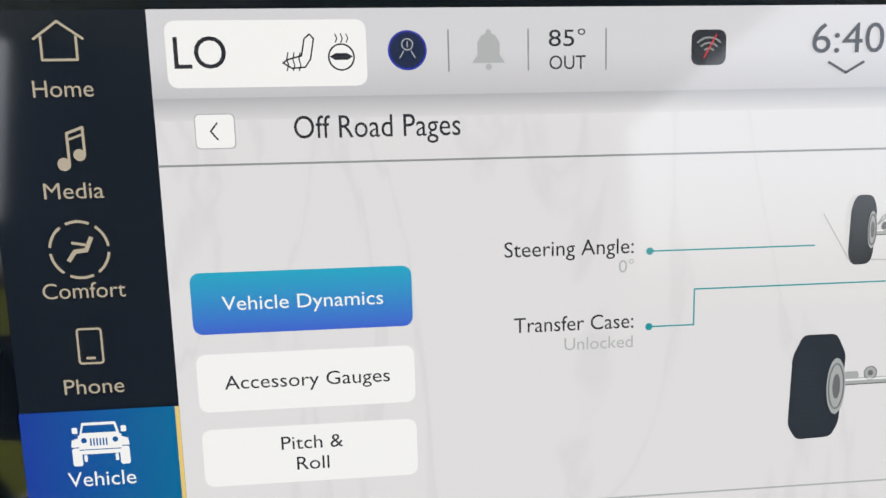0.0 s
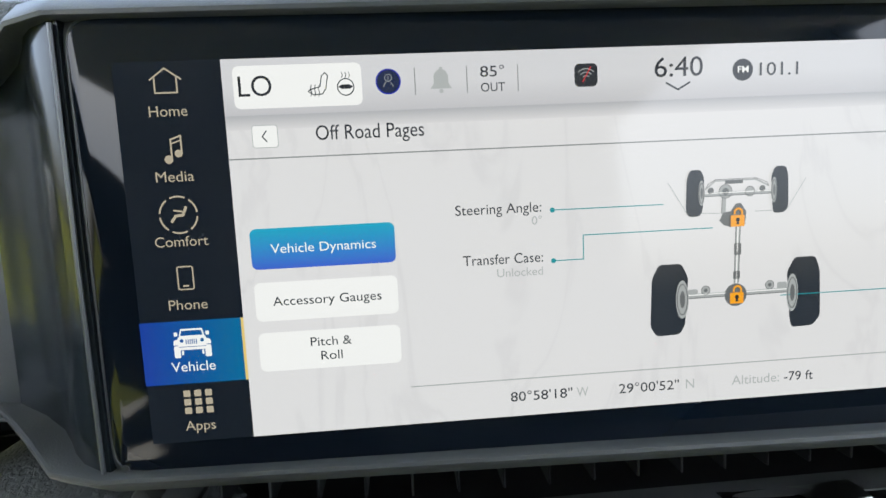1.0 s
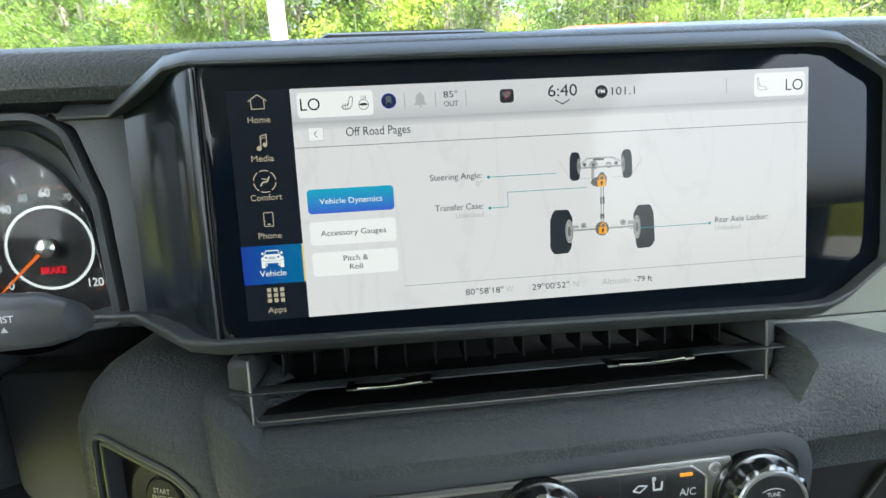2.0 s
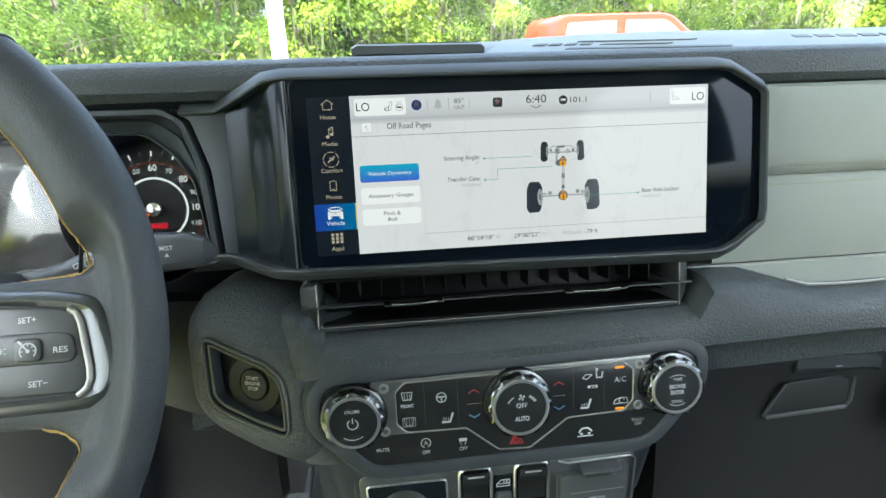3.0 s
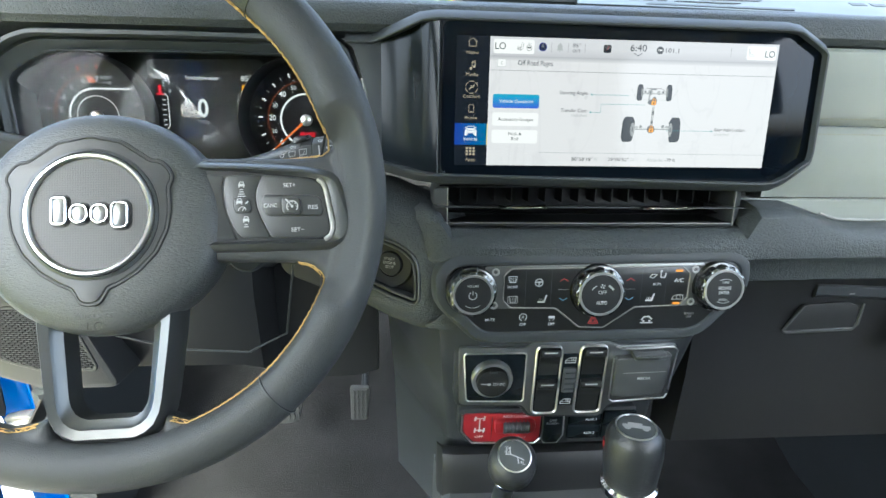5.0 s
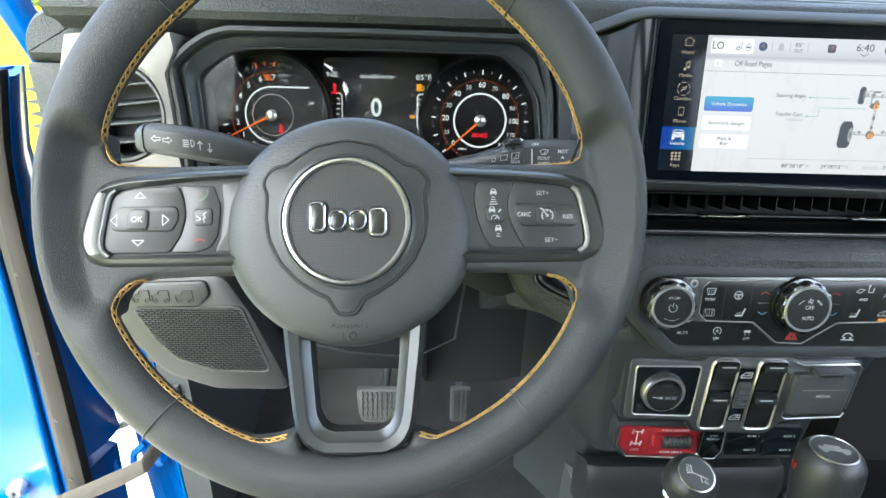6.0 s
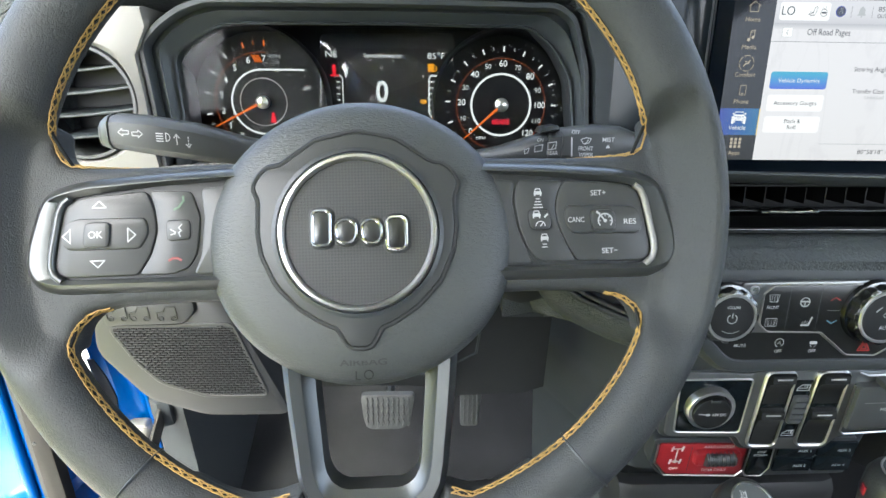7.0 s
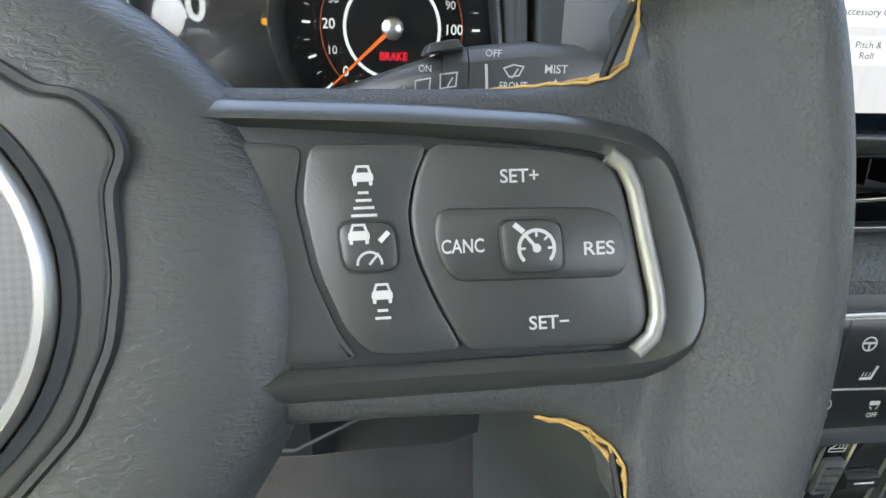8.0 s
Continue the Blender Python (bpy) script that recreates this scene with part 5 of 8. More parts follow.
def console():
    c = thing("floor_console", "black floor console carrying both shift levers", "console")
    part("shell", loft([[(x0, y, -0.80 + 0.21 * y), (x0, y, zt - 0.012), (x0 + 0.012, y, zt), (x1 - 0.012, y, zt), (x1, y, zt - 0.012), (x1, y, -0.80 + 0.21 * y)]
                        for y, zt, x0, x1 in ((0.20, -0.462, -0.030, 0.236), (0.155, -0.470, -0.026, 0.232), (0.06, -0.492, -0.026, 0.232), (-0.25, -0.56, -0.026, 0.232), (-0.75, -0.64, -0.026, 0.232))]), STACK_PLASTIC, c)
    part("front_lip", loft([[(x, y + e, z - 0.3 * e) for y, z in ((0.130, -0.424), (0.118, -0.4205), (0.109, -0.4235), (0.1035, -0.4330), (0.1040, -0.4520), (0.112, -0.486), (0.135, -0.488))] for x, e in ((-0.029, 0.022), (-0.024, 0.006), (-0.012, 0.0), (0.10, -0.002), (0.205, 0.0), (0.222, 0.008), (0.228, 0.026))]), DARKENED_BLACK, c, "smooth black lip of the storage slot")
    part("shift_plate", loft([[(x, y, z) for y, z in ((0.06, -0.488), (0.05, -0.483), (-0.16, -0.532), (-0.17, -0.540))] for x in (-0.015, 0.222)]), GLOSS, c)


def knob_lever(name, label, base, top, r, waist, head):
    """A shift lever: stem, chrome collar and a leather-look knob with a disc in its top."""
    lever = thing(name, label, "shift lever")
    b, t = Vector(base), Vector(top)
    axis = (t - b).normalized()
    m = Matrix.Translation(t) @ (axis.to_track_quat("Y", "Z")).to_matrix().to_4x4()
    n = (t - b).length
    part("stem", moved(lathe([(0.012, -n), (0.010, -head * 0.8)], 20), m), TRIM, lever)
    part("knob", moved(lathe([(waist * 0.9, -head), (waist, -head * 0.92), (r * 0.97, -head * 0.62), (r, -head * 0.40), (r * 0.97, -head * 0.16), (r * 0.86, -0.004), (r * 0.70, 0.0), (r * 0.66, -0.001)], 40), m), KNOB_SKIN, lever, "black grained knob")
    part("collar", moved(lathe([(waist * 0.86, -head * 1.20), (waist * 1.08, -head * 1.08), (waist * 1.08, -head * 0.98), (waist * 0.92, -head * 0.93)], 40), m), CHROME, lever, "chrome collar")
    part("disc_rim", moved(lathe([(r * 0.70, -0.003), (r * 0.70, 0.0008), (r * 0.655, 0.0012), (r * 0.64, 0.0002)], 40), m), SILVER, lever)
    part("disc", moved(lathe([(r * 0.655, -0.002), (r * 0.65, 0.0004), (0.0004, 0.0008)], 40), m), DEFROST, lever, "grey-black disc")
    return lever, m


def levers():
    lever, m = knob_lever("transfer_case_lever", "short black transfer case lever with a white gate diagram", (0.040, 0.075, -0.48), (0.036, -0.018, -0.341), 0.0245, 0.0165, 0.048)
    turn = m @ pose(0, 0.0012, 0, 0, 0, 0) @ Matrix.Rotation(math.pi, 4, "Z")
    part("gate_diagram", moved(joined(stroke(mm([(-4, 8), (-4, 1), (3, -2), (3, -8)]), 0.0010, 0), stroke(mm([(-9, 1), (-4, 1)]), 0.0010, 0), stroke(mm([(3, -2), (9, -5)]), 0.0010, 0), lettering("2H", -0.0088, 0.0055, 0.0036, 0, 0, "left"),
                                      lettering("4H", -0.0095, 0.0016, 0.0036, 0, 0, "left"), lettering("4L", 0.0046, -0.0095, 0.0036, 0, 0, "left")), turn), WHITE_PRINT, lever)
    lever, m = knob_lever("gear_lever", "black gear lever with a chrome collar and badge disc", (0.158, -0.010, -0.50), (0.150, -0.036, -0.302), 0.0285, 0.0260, 0.068)
    turn = m @ pose(0, 0.0012, 0, 0, 0, 0) @ Matrix.Rotation(math.pi, 4, "Z")
    part("badge", moved(joined(flat(rrect(-0.013, -0.003, 0.013, 0.002, 0.001), 0), flat(rrect(-0.008, 0.002, 0.006, 0.005, 0.001), 0), flat(disc(-0.0085, -0.003, 0.0032, 14), 0), flat(disc(0.0085, -0.003, 0.0032, 14), 0)), turn), GREY_PRINT, lever)
    part("release_button", moved(plate(rrect(0.0262, -0.0035, 0.0294, 0.0035, 0.0014), -0.018, -0.027, 0.0014), m), RED_PLASTIC, lever, "red release button")


def glove_box():
    g = thing("glove_box", "black glove box with a recessed latch handle", "glove box")
    # door coloured darker for the shade of the passenger footwell
    part("door", loft([[(x, y, z) for y, z in ((0.16, -0.165), (0.075, -0.168), (0.082, -0.185), (0.096, -0.23), (0.104, -0.32), (0.12, -0.42), (0.18, -0.44))] for x in (0.275, 0.30, 0.60, 0.78)]), DARKENED_BLACK, g)
    part("latch_bar", loft([[(x, y, z + e) for y, z in ((0.10, -0.1950), (0.0855, -0.1962), (0.0840, -0.1985), (0.0850, -0.2090), (0.0880, -0.2120), (0.10, -0.2130))] for x, e in ((0.4120, -0.002), (0.4150, 0.0), (0.5000, -0.0045), (0.5030, -0.0065))]), RUBBER, g, "raised latch bar")
    cup = ccw([(0.3860, -0.2590), (0.4760, -0.2550), (0.4720, -0.2250), (0.4560, -0.2200), (0.4040, -0.2235)])
    # no real hollow: its shade is a dark plate proud of the door
    part("latch_shade", loft([[(x, 0.0965 - 0.19 * (z + 0.26) - d, z) for x, z in offset(soften(cup, 0.004), -e)] for d, e in ((-0.02, 0.0), (0.0012, 0.0), (0.0016, -0.0010))]), RECESS, g, "dark plate standing for the shade in the latch hollow")
    part("latch_lip", tube([(0.4030, 0.0880, -0.2240), (0.3850, 0.0945, -0.2580), (0.3880, 0.0940, -0.2600), (0.4740, 0.0940, -0.2562), (0.4790, 0.0935, -0.2500), (0.4770, 0.0870, -0.2220)], [0.0012, 0.0018, 0.0022, 0.0022, 0.0020, 0.0014], 8), STACK_PLASTIC, g, "rounded latch lip")
    part("key_mark", flat(rrect(0.4530, -0.2092, 0.4600, -0.2078, 0.0004), 0.0838), GREY_PRINT, g)


def warning_tag():
    tag = thing("warning_tag", "white and yellow airbag warning tag hanging on the glove box", "warning tag")
    m = pose(0.572, 0.066, -0.227, 0, 6, 0)
    part("card", moved(plate(rrect(-0.045, -0.047, 0.045, 0.001, 0.001), 0.0006, 0.0, 0.0002, 1), m), WHITE_CARD, tag)
    part("band", moved(plate(rrect(-0.045, -0.0145, 0.045, 0.001, 0.001), 0.0, -0.0004, 0.0001, 1), m), YELLOW_CARD, tag, "yellow heading band")
    part("heading", moved(joined(lettering("THIS VEHICLE IS EQUIPPED", 0, -0.0056, 0.0040, 0.078, -0.0006, "middle"), lettering("WITH ADVANCED AIR BAGS", 0, -0.0120, 0.0040, 0.076, -0.0006, "middle")), m), TRIM, tag)
    for k in range(6):
        part("text_bar", moved(flat(rrect(-0.040, -0.0235 - 0.0038 * k, 0.038 - 0.006 * (k % 3), -0.0220 - 0.0038 * k, 0.0003), -0.0003), m), GREY_PRINT, tag)
    part("tail", moved(plate(ccw(mm([(-24, 4), (0, 4), (22, 52), (4, 54)])), 0.0016, 0.001, 0.0002, 1), m), WHITE_CARD, tag)
    for k in range(7):
        part("text_bar", moved(flat(ccw(mm([(-8 + 2.2 * k, 12 + 5 * k), (0 + 2.2 * k, 12 + 5 * k), (0.6 + 2.2 * k, 14.4 + 5 * k), (-7.4 + 2.2 * k, 14.4 + 5 * k)])), 0.0007), m), GREY_PRINT, tag)


centre_stack()
console()
levers()
glove_box()
warning_tag()

# ---- steering wheel ----
WHEEL = pose(-0.277, -0.117, -0.064, -17.15, 0, 0) @ pose(0, 0, 0, 0, -1.7, 0)
BIG, TUBE = 0.1742, 0.0152
OUT_HALF, IN_HALF, GRIP = 0.0172, 0.0151, 0.0032
# the rim lies a little nearer the driver than the spokes
RIM = Matrix.Translation((-0.0018, -0.006, -0.0074)) @ Matrix.Rotation(radians(3.97), 4, "X") @ Matrix.Rotation(radians(-0.82), 4, "Z")


def steering_wheel():
    w = thing("steering_wheel", "black leather steering wheel with ochre stitching and satin spokes", "steering wheel", m=WHEEL)
    # rim: a closed oval section whose inner side slopes down to the spokes where they meet it
    def ease(t):
        t = min(1.0, max(0.0, t))
        return t * t * (3 - 2 * t)

    def half(a, b):
        """The rim's half width at wheel angle a and section angle b; the upper grips swell inwards."""
        side = math.degrees(math.atan2(math.sin(a), abs(math.cos(a))))
        return OUT_HALF if math.cos(b) > 0 else IN_HALF + GRIP * ease((side - 4) / 12) * ease((64 - side) / 18)

    rings, n = [], 200
    for i in range(n):
        a = 2 * math.pi * i / n
        side = math.degrees(math.atan2(math.sin(a), abs(math.cos(a))))
        near = ease((side + 27.5) / 9) * ease((20.5 - side) / 8)
        ring = []
        for j in range(32):
            b = 2 * math.pi * j / 32
            q, y = BIG + half(a, b) * math.cos(b), TUBE * 1.05 * math.sin(b)
            if y < 0.008 and q < 0.1840:
                low = 0.0052 + 0.069 * q * math.sin(a)
                ramp = low - (low + 0.0141) * ease((q - 0.1612) / 0.0228)
                y += (max(y, ramp) - y) * near
            ring.append((q * math.cos(a), y, q * math.sin(a)))
        rings.append(ring)
    skin = [moved(loft(rings, closed=True), RIM)]
    for deg in (49, 131, -49, -131):
        a = radians(deg)
        ring = [((BIG + (half(a, b) + 0.00035) * math.cos(b)) * math.cos(a), (TUBE * 1.05 + 0.00035) * math.sin(b), (BIG + (half(a, b) + 0.00035) * math.cos(b)) * math.sin(a)) for b in [2 * math.pi * j / 24 for j in range(24)]]
        part("rim_seam", moved(tube(ring, 0.0006, 5, closed=True), RIM), TRIM, w)
    # leather gussets between rim and side spokes
    for s in (1, -1):
        pts = [(0.052, 0.0215), (0.112, 0.0200), (0.130, 0.0200), (0.140, 0.0206), (0.1475, 0.0228), (0.1520, 0.0270), (0.1530, 0.0330), (0.1525, 0.0400), (0.160, 0.044), (0.172, 0.020), (0.172, -0.030), (0.164, -0.062), (0.155, -0.078), (0.1450, -0.0740), (0.1452, -0.0690), (0.1425, -0.0618), (0.136, -0.0555), (0.124, -0.0526), (0.095, -0.0514), (0.052, -0.0514)]
        pts = ccw([(s * x, z) for x, z in pts])
        skin.append(loft([[(x, y, z) for x, z in offset(pts, d)] for d, y in ((0.006, 0.022), (0.0008, 0.018), (0.0, 0.010), (0.0006, 0.004), (0.0025, 0.0005), (0.006, -0.001))]))
    # leather webs beside the lower spoke
    for web in ([(-98, -143), (-92, -142), (-77, -150.5), (-63, -155), (-48.5, -153.8), (-33, -149), (-28, -170), (-62, -173), (-98, -154)],
                [(92, -144), (86, -143.4), (74, -150.5), (65.5, -154), (54.5, -154.8), (39, -150), (34, -170), (64, -173), (94, -154)]):
        pts = ccw(mm(web))
        skin.append(loft([[(x, y, z) for x, z in offset(pts, d)] for d, y in ((0.004, 0.026), (0.0, 0.019), (0.0, 0.010), (0.0012, 0.0050), (0.0035, 0.0022), (0.007, 0.0012))]))
    # one leather skin stretched over rim and spoke ends
    cover = part("rim", joined(*skin), RIM_LEATHER, w, "smooth black leather rim and spoke ends")
    knit = cover.modifiers.new("knit", "REMESH")
    knit.mode, knit.voxel_size, knit.use_smooth_shade = "VOXEL", 0.0013, True
    ironed = cover.modifiers.new("ironed", "SMOOTH")
    ironed.factor, ironed.iterations = 0.5, 14
    leather = BVHTree.FromObject(cover, bpy.context.evaluated_depsgraph_get())

    def on_rim(deg):
        a, b = radians(deg), radians(189)
        q = BIG + half(a, b) * math.cos(b)
        return RIM @ Vector((q * math.cos(a), TUBE * 1.05 * math.sin(b), q * math.sin(a)))

    def laid(q, lift):
        """The nearest place on the leather, raised by lift, and the leather's normal there."""
        at, n, _, _ = leather.find_nearest(q)
        return at + n * lift, n

    def lace(line):
        """Chain lacing along a line on the leather: threads swap from lip to lip, with a loop along each lip."""
        for _ in range(4):
            line = [line[0]] + [(a + b * 2 + c) / 4 for a, b, c in zip(line, line[1:], line[2:])] + [line[-1]]
        line = [laid(q, 0)[0] for q in line]
        run, pts, step = 0.0, [line[0]], 0.0056
        for a, b in zip(line, line[1:]):
            d = (b - a).length
            while run + d >= step:
                a = a + (b - a) * ((step - run) / d)
                d, run = (b - a).length, 0.0
                pts.append(a)
            run += d
        bits, lips = [], []
        for i, q in enumerate(pts):
            _, n = laid(q, 0)
            t = pts[min(i + 1, len(pts) - 1)] - pts[max(i - 1, 0)]
            across = n.cross(t).normalized() * 0.0018
            lips.append((laid(q + across, 0.0004)[0], laid(q - across, 0.0004)[0]))
        for i in range(len(pts) - 1):
            (a, b), (c, d) = lips[i], lips[i + 1]
            if i % 2:
                a, b = b, a
                c, d = d, c
            mid = laid((a + d) / 2, 0.0008)[0]
            bits.append(tube([a, mid, d], 0.00043, 5))
            bits.append(tube([b, laid((b + c) / 2, 0.0003)[0], c], 0.00040, 5))
            for s, e in ((a, c), (b, d)):
                bits.append(tube([s, laid((s + e) / 2, 0.0007)[0], e], 0.00034, 5))
        part("stitching", joined(*bits), THREAD, w, "ochre laced stitching")
        part("seam_channel", tube([laid(q, -0.0008)[0] for q in line], 0.0010, 6), DIAL_BLACK, w)

    def spoke(s, pts, back):
        return [Vector((s * x, back - (back + 0.010) * min(1, max(0, (x - 0.130) / 0.022)), z)) for x, z in pts]

    top = [(0.066, 0.0215), (0.090, 0.0205), (0.112, 0.0200), (0.130, 0.0200), (0.140, 0.0208), (0.1470, 0.0232), (0.1510, 0.0275)]
    low = [(0.128, -0.0532), (0.136, -0.0556), (0.1420, -0.0618)]
    lace(spoke(1, top, 0.0165) + [on_rim(d) for d in range(19, 163, 3)] + spoke(-1, top, 0.0165)[::-1])
    for s, edge in ((1, [(86.2, -142.9), (74, -150.7), (65.5, -154.2), (54.5, -155), (43.5, -151)]), (-1, [(-92.2, -141.4), (-77, -150.7), (-63, -155.2), (-48.5, -154), (-37, -150)])):
        lace(spoke(s, low, 0.004) + [on_rim(d if s > 0 else 180 - d) for d in range(-24, -56, -3)] + [Vector((x, 0.003, z)) for x, z in mm(edge)])
    # satin spoke frames with the switch pods
    for s in (1, -1):
        out = soften(ccw([(s * x, z) for x, z in mm([(44, 18.2), (100, 15.6), (136, 12.8), (152, 9.2), (159.6, 3.5), (166.6, -20), (167.4, -32), (162.5, -41.5), (152, -45.4), (44, -44.8)])]), 0.007)
        hole = soften(ccw([(s * x, z) for x, z in mm([(44, 13), (100, 8.8), (132, 5.4), (142, 3.8), (148.2, 0), (152, -20), (153, -31), (151.6, -35), (148, -37.9), (44, -37.6)])]), 0.006)
        rings = [[(x, y, z) for x, z in p] for p, y in ((out, 0.012), (out, -0.0005), (offset(out, 0.0012), -0.0025), (offset(out, 0.0045), -0.0058), (offset(out, 0.0052), -0.0060), (hole, -0.0035), (offset(hole, 0.0004), 0.006))]
        part("spoke_frame", loft(rings, closed=True), SATIN, w, "satin dark metal spoke frame")
        part("switch_bed", plate(offset(hole, -0.001), 0.010, -0.0022, 0.0005), RECESS, w)
        edge = [(143.4, 3.0), (146.6, 0.6), (148.6, -4), (152.6, -26), (152.8, -31), (151.4, -35.2), (147.4, -38.4)]
        # right edge in brighter metal as lit, left in darker as shaded
        part("inner_edge", tube([(s * x / 1000, -0.0042, z / 1000) for x, z in edge], 0.0018, 10), EDGE_SILVER if s > 0 else SATIN, w, "inner edge, its sheen put into a brighter metal" if s > 0 else "inner edge, its shade put into a darker metal")
    pods()


def button(parent, name, pts, y0, y1, b=0.0014, mat=None, label="", bed=None):
    """A moulded key; where it stands on another key whose face lies at bed, a dark gap runs round it."""
    outline = soften(ccw(mm(pts)), 0.003, 3)
    if bed is not None:
        part("key_gap", plate(offset(outline, -0.00045), y0, bed - 0.00015, 0.0001, 1), RECESS, parent)
    return part(name, plate(outline, y0, y1, b), mat or BUTTON, parent, label)


def pods():
    w = bpy.data.objects["steering_wheel"]
    F = -0.0058
    # right pod: distance keys and speed control
    button(w, "filler", [(58, 9), (81.6, 7.2), (79.4, -3.5), (82, -18), (87, -31), (91, -36.6), (58, -37)], 0.006, -0.0031)
    pod = button(w, "distance_keys", [(82.5, 7.2), (106.5, 6.6), (103.2, -0.1), (101.5, -7.7), (102.6, -15.8), (106.2, -25.1), (111.8, -35.8), (93.4, -35.8), (88.2, -30.6), (83.2, -18), (80.6, -3.5)], 0.006, -0.0034, 0.0009, None, "black cruise distance switch")
    key = button(pod, "limit_key", [(87.2, -8.6), (98.8, -8.8), (99.4, -19.0), (88.4, -18.8)], 0.0, -0.0046, 0.0012, bed=-0.0034)

    def car_mark(x, z, y, bars):
        bits = [flat(soften(ccw(mm([(x - 2.1, z - 1.0), (x - 2.1, z + 0.4), (x - 1.5, z + 0.8), (x + 1.5, z + 0.8), (x + 2.1, z + 0.4), (x + 2.1, z - 1.0)])), 0.0004, 2), y), stroke(mm([(x - 1.55, z + 0.6), (x - 1.1, z + 2), (x + 1.1, z + 2), (x + 1.55, z + 0.6)]), 0.0005, y),
                flat(rrect((x - 1.9) / 1000, (z - 1.8) / 1000, (x - 1.2) / 1000, (z - 0.9) / 1000, 0.0002), y), flat(rrect((x + 1.2) / 1000, (z - 1.8) / 1000, (x + 1.9) / 1000, (z - 0.9) / 1000, 0.0002), y)]
        for k in range(bars):
            bits.append(stroke(mm([(x - 0.9 - 0.5 * k, z - 3.2 - 1.5 * k), (x + 0.9 + 0.5 * k, z - 3.2 - 1.5 * k)]), 0.00055, y))
        return joined(*bits)

    part("distance_mark", car_mark(92.8, 0.2, -0.0037, 4), WHITE_PRINT, pod)
    part("distance_mark", car_mark(95.6, -23.4, -0.0037, 2), WHITE_PRINT, pod)
    part("limit_mark", joined(car_mark(91.6, -11.4, -0.0048, 0), stroke(arc(0.0935, -0.0172, 0.0024, 0, 180, 10), 0.0005, -0.0048), stroke(mm([(93.5, -17.2), (95.2, -15.2)]), 0.0005, -0.0048), stroke(mm([(95.8, -12.6), (97.2, -11.2)]), 0.0010, -0.0048)), WHITE_PRINT, key)
    pod = button(w, "speed_keys", [(106.6, 6.8), (132, 4.6), (140.6, 3.0), (145.6, 0), (148.4, -12), (151.0, -30), (150.0, -34), (146.4, -36.6), (112.0, -36.0), (106.4, -24.9), (102.8, -15.7), (101.7, -7.7), (103.4, 0.1)], 0.006, -0.0040, 0.0012, None, "black cruise control switch")
    ctr = button(pod, "centre_bar", [(106.8, -6.6), (140, -7.6), (145.4, -9.8), (147.0, -19), (144.6, -22.4), (109.6, -21.6), (106.0, -14)], 0.0, -0.0054, 0.0014)
    key = button(ctr, "cruise_key", [(119.2, -9.4), (132.0, -9.8), (132.6, -20.6), (120.0, -20.4)], -0.002, -0.0070, 0.0012, bed=-0.0054)
    part("cruise_mark", joined(stroke(arc(0.1266, -0.0155, 0.0036, -40, 220, 18), 0.0007, -0.0072), stroke(mm([(126.6, -15.5), (124.2, -12.6)]), 0.0007, -0.0072), flat(disc(0.1266, -0.0155, 0.0009, 12), -0.0072),
                               *[stroke([(0.1266 + 0.0024 * math.cos(radians(a)), -0.0155 + 0.0024 * math.sin(radians(a))), (0.1266 + 0.0034 * math.cos(radians(a)), -0.0155 + 0.0034 * math.sin(radians(a)))], 0.0005, -0.0072) for a in (0, 45, 90, 180)],
                               stroke(mm([(122.4, -10.8), (123.8, -12.0)]), 0.0011, -0.0072)), WHITE_PRINT, key)
    for word, x, z, wd, y in (("SET+", 124.4, -2.0, 8.0, -0.0042), ("SET−", 129.4, -32.2, 8.4, -0.0042), ("CANC", 112.0, -15.8, 8.6, -0.0056), ("RES", 140.1, -17.4, 6.5, -0.0056)):
        part("key_text", lettering(word, x / 1000, z / 1000, 0.0027, wd / 1000, y, "middle", 0.012), WHITE_PRINT, pod)
    # left pod: menu keys and phone keys
    button(w, "filler", [(-58, 9), (-79.6, 7.2), (-78.0, -8), (-80, -28), (-84, -36.6), (-58, -37)], 0.006, -0.0031)
    pod = button(w, "menu_keys", [(-106.0, 6.2), (-132, 4.2), (-141, 2.4), (-146.6, -1), (-149.0, -12), (-151.4, -30), (-150.2, -34), (-146.4, -36.6), (-111.0, -36.4), (-104.4, -26), (-101.2, -14), (-102.4, -3)], 0.006, -0.0040, 0.0012, None, "black menu switch")
    ctr = button(pod, "centre_bar", [(-106, -7.2), (-141, -7.2), (-146, -10), (-147.6, -20), (-144, -23.0), (-109, -23.0), (-104.6, -15)], 0.0, -0.0054, 0.0014)
    key = button(ctr, "ok_key", [(-122.6, -9.2), (-135.2, -9.2), (-136.6, -22.0), (-123.2, -22.0)], -0.002, -0.0070, 0.0012, bed=-0.0054)
    part("key_text", lettering("OK", -0.1295, -0.0172, 0.0034, 0.0072, -0.0072, "middle", 0.015), WHITE_PRINT, key)
    for tri in ([(-132.6, -1.8), (-125.8, -1.8), (-129.2, 1.6)], [(-133.8, -28.4), (-126.8, -28.4), (-130.2, -31.8)], [(-142.6, -12.4), (-142.6, -19.4), (-146.4, -15.9)], [(-114.6, -12.4), (-114.6, -19.4), (-110.8, -15.9)]):
        part("arrow_mark", stroke(mm(tri), 0.0006, -0.0042 if abs(tri[0][1] + 14) > 6 else -0.0056, True), WHITE_PRINT, pod)
    pod = button(w, "phone_keys", [(-104.8, 6.2), (-84, 5.8), (-79.6, -8), (-81.4, -26), (-86, -33.4), (-94, -36.2), (-110.6, -36.4), (-104.2, -26), (-100.9, -14), (-102.2, -3)], 0.006, -0.0034, 0.0009, None, "black phone switch")
